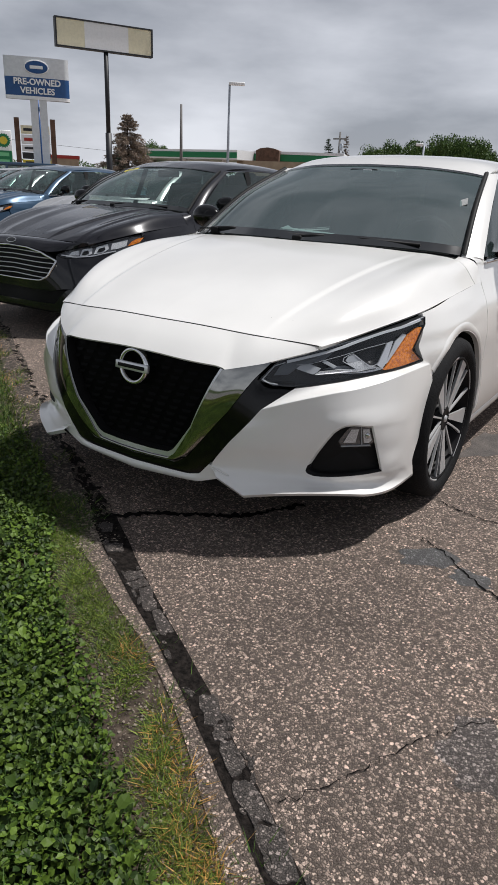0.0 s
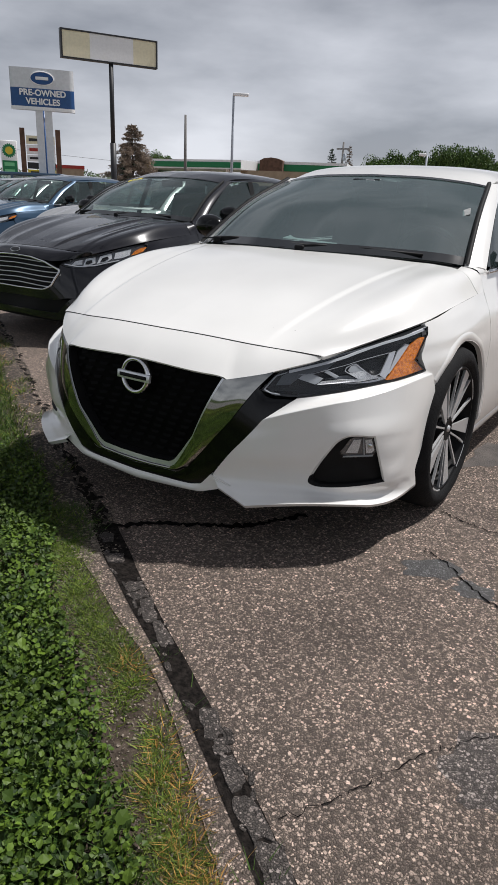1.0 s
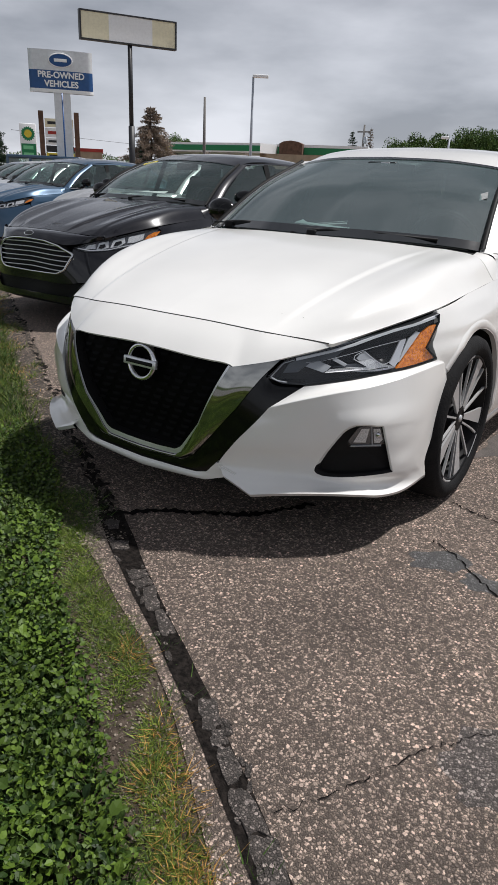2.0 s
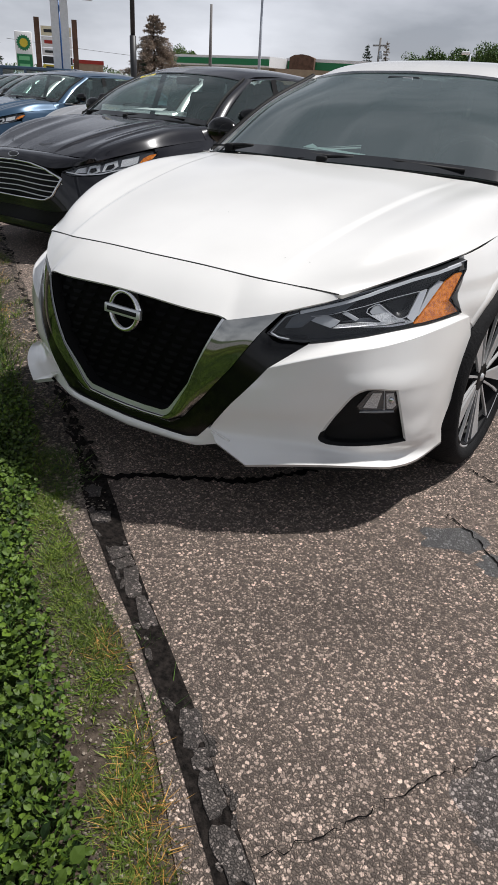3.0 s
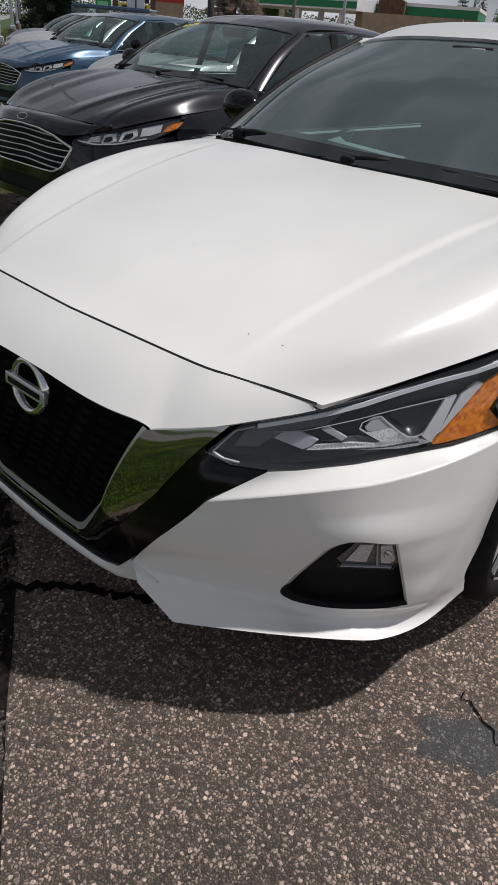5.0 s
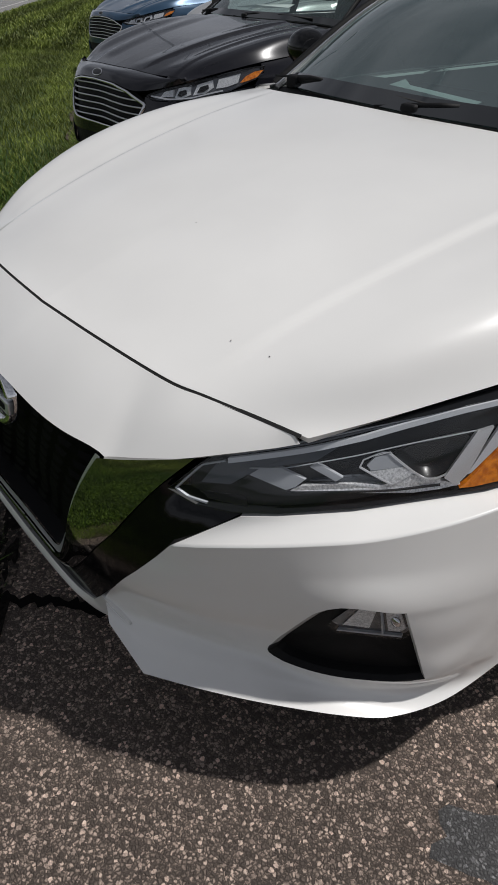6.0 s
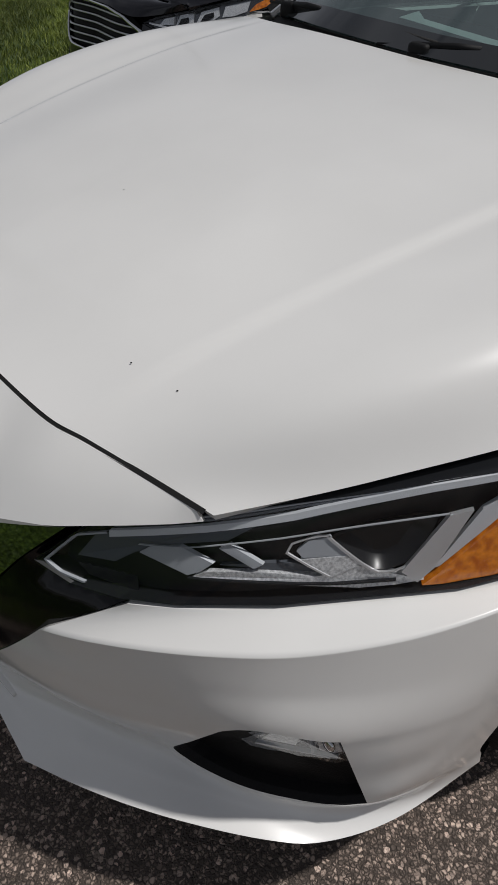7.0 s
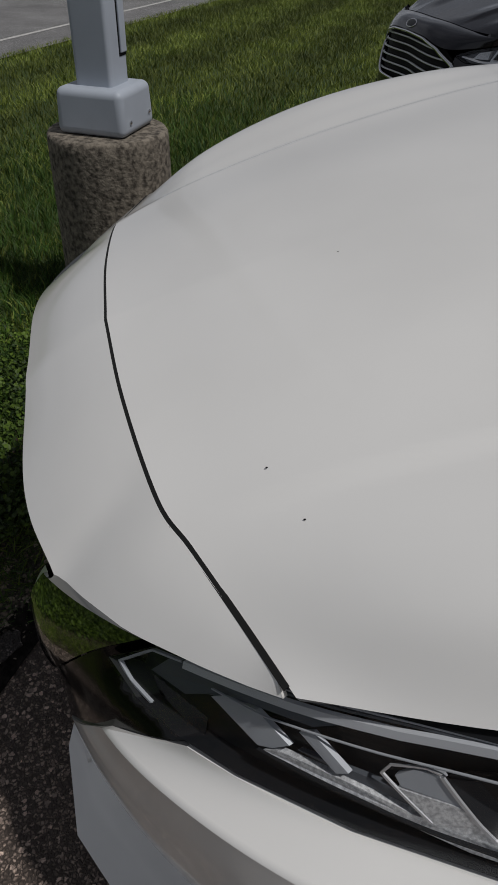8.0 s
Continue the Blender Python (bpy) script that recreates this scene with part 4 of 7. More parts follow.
# fog lamp opening: share of the way from its top to its foot, x of its inner and outer side
FOG_SIDES = [(0.0, 0.758, 0.826), (0.04, 0.740, 0.834), (0.12, 0.725, 0.837), (0.5, 0.684, 0.847), (0.80, 0.649, 0.855), (0.88, 0.643, 0.857), (0.94, 0.645, 0.858), (0.98, 0.654, 0.859), (1.0, 0.668, 0.859)]


def bumper_grid(fine=241):
    """Rows of the lower bumper, with the columns bent round the fog lamp opening; also the opening's rows and columns."""
    lines = [[nose(*q.xz, q.y) for q in spline([(x, f, z) for x, z, f in line], fine)] for line in (BAND_TOP, FOLD, BELOW, SHOULDER, HOLLOW, SILL)]
    LIP_AT = [Vector(LIP[0])] + spline(LIP[1:], 120)
    lip = resample(LIP_AT, fine)
    lines.append([a.lerp(b, 0.55) + Vector((-0.003, 0.006, -0.006)) * math.sin(math.pi * min(1, i / 24) / 2) * (0.35 + 0.65 * smooth01((0.9 - i / fine) / 0.3)) for i, (a, b) in enumerate(zip(lines[5], lip))])
    lines.append(lip)
    upper = [[a.lerp(b, k / 8) for a, b in zip(lines[0], lines[1])] for k in range(8)]
    per = 14
    lower = []
    ext = [lines[1]] + lines[1:] + [lines[-1]]
    for k in range(1, len(ext) - 2):
        for j in range(per):
            t = j / per
            w = ((-t + 2 * t * t - t ** 3) / 2, (2 - 5 * t * t + 3 * t ** 3) / 2, (t + 4 * t * t - 3 * t ** 3) / 2, (t ** 3 - t * t) / 2)
            lower.append([ext[k - 1][i] * w[0] + ext[k][i] * w[1] + ext[k + 1][i] * w[2] + ext[k + 2][i] * w[3] for i in range(fine)])
    rows = upper + lower + [lines[-1]]
    top, foot = 8 + 2 * per, 8 + 4 * per

    def at_x(row, x):
        for i in range(fine - 1):
            if row[i].x <= x <= row[i + 1].x:
                return i + (x - row[i].x) / max(row[i + 1].x - row[i].x, 1e-9)
        return fine - 1.0

    run = [(q - p).length for p, q in zip(LIP_AT, LIP_AT[1:])]
    corner = round((fine - 1) * run[0] / sum(run))
    out = []
    for r, row in enumerate(rows):
        v = min(1, max(0, (r - top) / (foot - top)))
        for p, q in zip(FOG_SIDES, FOG_SIDES[1:]):
            if p[0] <= v <= q[0]:
                f = (v - p[0]) / (q[0] - p[0])
                a, b = at_x(row, p[1] + (q[1] - p[1]) * f), at_x(row, p[2] + (q[2] - p[2]) * f)
        if 0 < v < 1:
            b = at_x(rows[top], 0.826) * (1 - v) + at_x(rows[foot], 0.859) * v + 2.5 * math.sin(min(1, v * 6) * math.pi / 2) * (1 - v)
        if r < top:
            k = (top - r) / top
            a, b = at_x(rows[top], 0.758) * (1 - k) + 0.5 * fine * k, at_x(rows[top], 0.826) * (1 - k) + 0.72 * fine * k
        if r > foot:
            k = (r - foot) / (len(rows) - 1 - foot)
            a, b = at_x(rows[foot], 0.668), at_x(rows[foot], 0.859)
        cols = list(np.linspace(0, corner, 7)) + list(np.linspace(corner, a, 19))[1:] + list(np.linspace(a, b, 17))[1:] + list(np.linspace(b, fine - 1, 17))[1:]
        line = []
        for c in cols:
            i = min(int(c), fine - 2)
            line.append(row[i].lerp(row[i + 1], c - i))
        out.append(line)
    a, b = out[top][40], out[foot][40]
    for r in range(top, foot + 1):
        d = a.lerp(b, (r - top) / (foot - top)) - out[r][40]
        for i in range(40, 57):
            out[r][i] = out[r][i] + d * (1 - (i - 40) / 16) ** 2
    return out, top, foot, 24, 40


def white_face(root, coat):
    """Front end of the white sedan: V-shaped chrome grille, slim lamps, sculpted bumper."""
    nose_backing(root)
    low = [nose(x, z, o) for x, z, o in [(0.35 * k / 10, 0.667 - 0.014 * (k / 10) ** 1.4, 0) for k in range(11)] + [(0.372, 0.648, 0), (0.395, 0.634, 0), (0.43, 0.645, 0.002), (0.508, 0.671, 0.008), (0.57, 0.693, 0.014), (0.60, 0.703, 0.016), (0.621, 0.7115, 0.018)]]
    high = [p + Vector((0, -0.0046, -0.0030)) for p in spline(HOOD[0], 60) if p.x < 0.621]
    low, high = resample(low, 41), resample(high, 41)
    rows = []
    for v in (0, 0.06, 0.2, 0.4, 0.6, 0.8, 0.94, 1):
        rows.append([a.lerp(b, v) + Vector((0, -0.02, 0.03)) * (a - b).length * math.sin(v * math.pi) for a, b in zip(low, high)])
    part("nose_panel", rim(mirrored(sheet(rows)), 0.008, INSIDE), coat, root)
    # black strip just below the hood edge: the gap's shade put in as colour
    edge = resample([p for p in spline(HOOD[0], 60) if p.x < 0.628], 41)
    far_edge = [p + Vector((0.002 * smooth01((p.x - 0.4) / 0.2), -0.0052, -0.0028)) for p in edge]
    part("hood_gap_shade", mirrored(sheet([[p + Vector((0, 0.0006, -0.0006)) for p in edge], [p + Vector((0, -0.0006, -0.0012)) for p in edge], [p + Vector((0, 0, -0.0008)) for p in far_edge]])), SHADOW_BLACK, root, "black strip painting the shaded gap along the hood edge")

    grille_in = [(0.372, 0.645), (0.276, 0.426), (0.19, 0.315), (0.165, 0.299), (0.08, 0.291), (0.0, 0.289)]
    chrome_in = [(0.380, 0.641), (0.2815, 0.423), (0.199, 0.301), (0.170, 0.280), (0.08, 0.273), (0.0, 0.271)]
    chrome_out = [(0.512, 0.670), (0.474, 0.612), (0.413, 0.502), (0.335, 0.399), (0.250, 0.300), (0.205, 0.269), (0.0, 0.256)]
    black_out = [(0.588, 0.588), (0.522, 0.528), (0.460, 0.436), (0.347, 0.296), (0.304, 0.246), (0.26, 0.236), (0.0, 0.226)]
    chin_out = [(0.420, 0.262), (0.377, 0.242), (0.30, 0.214), (0.0, 0.192)]
    # grille: recessed panel, then fine mesh bars
    part("grille", sheet([[nose(x * (0.375 - 0.19 * f) / 0.375, 0.66 - 0.375 * f, -0.035) for x in np.linspace(-0.375, 0.375, 31)] for f in np.linspace(0, 1, 14)]), GRILLE_BLACK, root, "black mesh grille")
    for k in range(12):
        z = 0.635 - 0.028 * k
        w = 0.37 - 0.50 * (0.645 - z)
        bm = bmesh.new()
        for s in np.arange(-w, w - 0.02, 0.062):
            o = 0.031 * (k % 2)
            a, b = s + o, min(s + o + 0.046, w)
            if b - a > 0.01:
                q = [nose(a, z + 0.004, -0.026), nose(b, z + 0.007, -0.026), nose(b - 0.008, z - 0.004, -0.022), nose(a + 0.008, z - 0.006, -0.022)]
                bm.faces.new([bm.verts.new(p) for p in q])
        part("grille_bar", bm, GRILLE_BLACK, root, smooth=False)
    both("grille_wall", lambda: sheet([[nose(x, z, 0.0) for x, z in [tuple(p.xz) for p in polyline([(x, 0, z) for x, z in grille_in], 30)]], [nose(x * 0.985, z + 0.004, -0.045) for x, z in [tuple(p.xz) for p in polyline([(x, 0, z) for x, z in grille_in], 30)]]]), MATT_BLACK, root)
    both("grille_trim", lambda: front_panel(grille_in, chrome_in, 3, 40, 0.004, sharp=True), SATIN, root, "bright inner edge of the grille")
    both("chrome_wing", lambda: rim(front_panel(chrome_in, chrome_out, 10, 48, 0.010, lambda v: 0.003 * math.sin(v * math.pi) - 0.004 * v, True), 0.014, INSIDE), DARK_CHROME, root, "chrome V-shaped grille surround")

    def surround():
        p, q = polyline([(x, 0, z) for x, z in chrome_out], 56), polyline([(x, 0, z) for x, z in black_out], 56)
        rows = []
        for v in np.linspace(0, 1, 9):
            line = [a.lerp(b, v) for a, b in zip(p, q)]
            rows.append([nose(*c.xz, -0.002 - 0.034 * smooth01((c.z - 0.565) / 0.05) * smooth01((c.x - 0.475) / 0.03)) for c in line])
        return rim(sheet(rows), 0.01, INSIDE)
    both("black_surround", surround, GLOSS_BLACK, root, "gloss black grille surround")
    chin_in = [(0.42, 0.405), (0.345, 0.292), (0.304, 0.246), (0.26, 0.236), (0.0, 0.226)]
    a, b = polyline([(x, 0, z) for x, z in chin_in[1:]], 40), polyline([(x, 0, z) for x, z in chin_out], 40)
    rows = []
    for v in np.linspace(0, 1, 8):
        # the strip stands proud in the middle and sinks into the bumper at its ends
        rows.append([nose(*p.lerp(q, v).xz, (0.004 + 0.008 * math.sin(v * math.pi * 0.9)) * (1 - smooth01((p.x - 0.20) / 0.13)) + 0.001) for p, q in zip(a, b)])
    part("chin", mirrored(rim(sheet(rows), 0.02, INSIDE)), coat, root)
    part("badge_ring", sheet([[Vector((r * math.cos(a), 0.0, r * math.sin(a))) + nose(0, 0.594, 0.0) + Vector((0, -d + 0.10 * r * math.sin(a), 0)) for a in np.linspace(0, math.tau, 49)] for r, d in ((0.052, -0.012), (0.053, 0.006), (0.059, 0.010), (0.068, 0.006), (0.070, -0.012))]), CHROME, root, "round chrome badge")
    part("badge_bar", box(bmesh.new(), (-0.078, -0.014, -0.0150), (0.078, 0.0, 0.0150), Matrix.Translation(nose(0, 0.592, 0.0)) @ Matrix.Rotation(radians(-6), 4, "X"), bevel=0.003), SATIN, root)
    part("badge_mark", box(bmesh.new(), (-0.064, -0.0155, -0.0065), (0.064, -0.0135, 0.0065), Matrix.Translation(nose(0, 0.592, 0.0)) @ Matrix.Rotation(radians(-6), 4, "X"), bevel=0.002), MATT_BLACK, root)

    # lamps
    cover = [(0.487, 0.613), (0.525, 0.673), (0.57, 0.691), (0.63, 0.714), (0.723, 0.750), (0.78, 0.778), (0.823, 0.803), (0.829, 0.775), (0.826, 0.735), (0.824, 0.693), (0.848, 0.652), (0.804, 0.632), (0.705, 0.609), (0.63, 0.596), (0.58, 0.591), (0.53, 0.595)]
    for side in (1, -1):
        lamp = part("headlight", fan_panel(cover, -0.030)(), LAMP_BODY, root, "slim headlight with clear cover")
        pieces = [
            ("lamp_wall", sheet([[nose(x, z, o) for x, z in cover + cover[:1]] for o in (0.001, -0.031)]), LAMP_BODY),
            ("light_guide", strip([(0.545, 0.668), (0.518, 0.657), (0.494, 0.613), (0.512, 0.602), (0.540, 0.597)], 0.003, -0.004, cols=24, drop=0.004), GUIDE),
            # grey inlay stands in for sky reflected by the upper lens
            ("lens_sheen", facet([(0.530, 0.655), (0.548, 0.667), (0.634, 0.693), (0.660, 0.697), (0.642, 0.674), (0.600, 0.662), (0.572, 0.645), (0.557, 0.628), (0.520, 0.625)], -0.014), GUIDE_DIM),
            ("upper_strip", strip([(0.55, 0.671), (0.634, 0.697), (0.680, 0.716), (0.75, 0.7575), (0.785, 0.774), (0.816, 0.794)], 0.0100, 0.0015, drop=0.004), LAMP_TRIM),
            ("seal", strip([(0.55, 0.679), (0.634, 0.706), (0.720, 0.743), (0.785, 0.776), (0.82, 0.798)], 0.003, -0.002, drop=0.004), GUIDE_DIM),
            ("seal", strip([(0.56, 0.686), (0.634, 0.711), (0.722, 0.747), (0.785, 0.779), (0.822, 0.802)], 0.002, -0.001, drop=0.004), GUIDE),
            ("divider", strip([(0.575, 0.660), (0.613, 0.664), (0.687, 0.688), (0.727, 0.705), (0.770, 0.722)], 0.0013, -0.006, drop=0.002), GUIDE),
            ("guide_band", facet([(0.576, 0.647), (0.584, 0.657), (0.607, 0.662), (0.640, 0.646), (0.633, 0.634), (0.624, 0.628)], -0.012, 0.006), GUIDE),
            ("guide_band", facet([(0.639, 0.667), (0.645, 0.673), (0.678, 0.652), (0.673, 0.646)], -0.009, 0.006), GUIDE),
            ("guide_panel", facet([(0.645, 0.643), (0.678, 0.650), (0.700, 0.652), (0.722, 0.641), (0.683, 0.6425)], -0.016, 0.006), GUIDE_DIM),
            ("guide_edge", strip([(0.711, 0.690), (0.703, 0.690), (0.690, 0.679), (0.690, 0.668), (0.728, 0.641)], 0.0020, -0.008, cols=24, drop=0.002), SATIN),
            ("guide_band", facet([(0.696, 0.670), (0.700, 0.682), (0.712, 0.688), (0.731, 0.667), (0.703, 0.662)], -0.010, 0.006), GUIDE),
            ("reflector", facet([(0.702, 0.660), (0.731, 0.667), (0.743, 0.657), (0.730, 0.640)], -0.009, 0.006), SPECKLED),
            ("lower_strip", facet([(0.629, 0.628), (0.638, 0.636), (0.683, 0.6415), (0.729, 0.6385), (0.743, 0.654), (0.763, 0.6455), (0.786, 0.635), (0.772, 0.629), (0.752, 0.625), (0.706, 0.627), (0.66, 0.627)], -0.011, 0.008), SPECKLED),
            ("lower_line", strip([(0.626, 0.626), (0.68, 0.629), (0.735, 0.631), (0.770, 0.637)], 0.0025, -0.008, drop=0.004), LAMP_BODY),
            ("bowl_edge", strip([(0.712, 0.688), (0.742, 0.659), (0.755, 0.648), (0.764, 0.648), (0.771, 0.656), (0.772, 0.722)], 0.0022, -0.008, cols=30, drop=0.002), SATIN),
            ("outer_band", facet([(0.769, 0.650), (0.771, 0.720), (0.781, 0.727), (0.785, 0.655), (0.782, 0.636)], -0.006, 0.006), SATIN),
            ("outer_panel", facet([(0.7865, 0.650), (0.7872, 0.724), (0.796, 0.748), (0.8035, 0.744), (0.7975, 0.703), (0.789, 0.652)], -0.012, 0.006), LAMP_TRIM),
            ("turn_signal", facet([(0.786, 0.631), (0.790, 0.648), (0.799, 0.703), (0.805, 0.744), (0.815, 0.764), (0.8262, 0.766), (0.8245, 0.720), (0.8230, 0.692), (0.844, 0.653), (0.818, 0.640), (0.796, 0.632)], -0.007, 0.01), AMBER),
        ]
        bowl = bmesh.new()
        sheet([[nose(0.744 + (x - 0.744) * f, 0.680 + (z - 0.680) * f, -0.010 - d) for x, z in ((0.713, 0.687), (0.729, 0.701), (0.767, 0.718), (0.770, 0.69), (0.769, 0.660), (0.761, 0.650), (0.752, 0.651), (0.742, 0.660), (0.713, 0.687))] for f, d in ((1, 0), (0.9, 0.010), (0.6, 0.024), (0.25, 0.029), (0.01, 0.030))], bowl)
        pieces.append(("bowl", bowl, LAMP_BODY))
        pieces.append(("lens", lens_cover(cover, root)(), GLASS_CLEAR))
        if side < 0:
            for v in lamp.data.vertices:
                v.co.x = -v.co.x
            lamp.data.flip_normals()
        for nm, bm, mat in pieces:
            if side < 0:
                for v in bm.verts:
                    v.co.x = -v.co.x
            o = part(nm, bm, mat, lamp, "amber turn signal" if nm == "turn_signal" else "", smooth=nm in ("lens", "bowl"))
            if nm == "lens":
                o.visible_shadow = False

    # lower bumper with the fog lamp opening
    grid, top, foot, ca, cb = bumper_grid()

    def bumper():
        bm = bmesh.new()
        vs = [[bm.verts.new(p) for p in r] for r in grid]
        for j in range(len(vs) - 1):
            for i in range(len(vs[0]) - 1):
                if not (top <= j < foot and ca <= i < cb):
                    bm.faces.new((vs[j][i], vs[j][i + 1], vs[j + 1][i + 1], vs[j + 1][i]))
        for i in range(len(vs[0]) - 1):
            e = bm.edges.get((vs[foot][i], vs[foot][i + 1]))
            if e and i < ca + 30:
                e.smooth = False
        # turned-in edges along the lip, the lamp and the wheel arch
        for line, d in ((vs[-1], (-0.004, 0.012, -0.014)), (vs[0], (-0.01, 0.02, 0)), ([r[-1] for r in vs], (-0.03, 0.004, 0)), ([r[0] for r in vs], (0, 0.02, 0))):
            new_line = [bm.verts.new(v.co + Vector(d)) for v in line]
            for i in range(len(line) - 1):
                f = bm.faces.new((line[i], line[i + 1], new_line[i + 1], new_line[i]))
                e = bm.edges.get((line[i], line[i + 1]))
                e.smooth = False
        return bm
    both("bumper_side", bumper, coat, root)
    both("bumper_foot", lambda: sheet([[p + Vector((-0.004, 0.012, -0.014)) for p in grid[-1]], [p + Vector((-0.03, 0.12, -0.006)) for p in grid[-1]], [Vector((p.x * 0.72, max(p.y + 0.13, min(p.y + 0.32, 0.655)), 0.196)) for p in grid[-1]]]), MATT_BLACK, root)

    across_top, across_foot = grid[top][ca:cb + 1], grid[foot][ca:cb + 1]
    inner_side, outer_side = [r[ca] for r in grid[top:foot + 1]], [r[cb] for r in grid[top:foot + 1]]
    inward = Vector((-0.36, 0.93, 0.0))

    def in_opening(a, b, d):
        """A place in the fog lamp opening: across, down, and how deep."""
        p = inner_side[0].lerp(outer_side[0], a).lerp(across_foot[0].lerp(across_foot[-1], a), b)
        return p + inward * d

    def plate(outline, d, drop=0.01):
        bm = bmesh.new()
        ring = [bm.verts.new(in_opening(a, b, d)) for a, b in outline]
        low = [bm.verts.new(in_opening(a, b, d + drop)) for a, b in outline]
        bm.faces.new(ring)
        for i in range(len(ring)):
            j = (i + 1) % len(ring)
            bm.faces.new((ring[i], low[i], low[j], ring[j]))
        return bm

    middle = in_opening(0.45, 0.5, 0)
    k = int(len(inner_side) * 0.78)
    loop = inner_side[k::-1] + across_top[1:] + outer_side[1:]
    below = across_foot[::-1] + inner_side[-2:k - 1:-1]

    def ring(points, d, shrink):
        return [p + (middle - p) * shrink + inward * d for p in points]
    for side in (1, -1):
        whole = loop + below[1:]
        hole = part("fog_recess", flipped(sheet([ring(whole, 0.026, 0.10), ring(whole, 0.022, 0.5), ring(whole, 0.022, 0.99)]), side), MATT_BLACK, root, "black fog lamp panel")
        pieces = [("bezel", sheet([ring(loop, 0.0, 0), ring(loop, 0.002, 0.02), ring(loop, 0.009, 0.085)]), coat),
                  ("recess_wall", sheet([ring(whole, 0.009, 0.085), ring(whole, 0.027, 0.11)]), MATT_BLACK),
                  ("recess_floor", sheet([ring(below, 0.0, 0), ring(below, 0.010, 0.086)]), MATT_BLACK),
                  ("fog_lamp", plate([(0.20, 0.42), (0.08, 0.34), (0.16, 0.10), (0.26, 0.055), (0.88, 0.05), (0.93, 0.36), (0.84, 0.43), (0.55, 0.44)], 0.019, 0.008), SATIN_DIM),
                  ("fog_reflector", plate([(0.22, 0.37), (0.28, 0.11), (0.52, 0.10), (0.50, 0.38)], 0.0165, 0.004), SPECKLED),
                  ("fog_reflector", plate([(0.64, 0.11), (0.84, 0.10), (0.89, 0.33), (0.82, 0.39), (0.70, 0.39)], 0.0165, 0.004), SPECKLED),
                  ("fog_rim", plate([(0.565, 0.06), (0.585, 0.06), (0.665, 0.42), (0.645, 0.43)], 0.013, 0.008), GUIDE),
                  ("fog_rim", plate([(0.20, 0.43), (0.84, 0.43), (0.84, 0.455), (0.20, 0.45)], 0.013, 0.008), GUIDE),
                  ("fog_lens", plate([(0.18, 0.44), (0.06, 0.34), (0.15, 0.09), (0.26, 0.045), (0.89, 0.045), (0.95, 0.37), (0.85, 0.455), (0.55, 0.46)], 0.008, 0.004), GLASS_CLEAR)]
        orb = bmesh.new()
        bmesh.ops.create_uvsphere(orb, u_segments=16, v_segments=10, radius=1.0, matrix=Matrix.Translation(in_opening(0.77, 0.23, 0.016)) @ Matrix.Diagonal((0.012, 0.006, 0.012, 1)))
        pieces.append(("fog_bulb", orb, CHROME))
        for nm, bm, mat in pieces:
            o = part(nm, flipped(bm, side), mat, hole, smooth=nm in ("fog_bulb", "bezel"))
            if nm == "fog_lens":
                o.visible_shadow = False


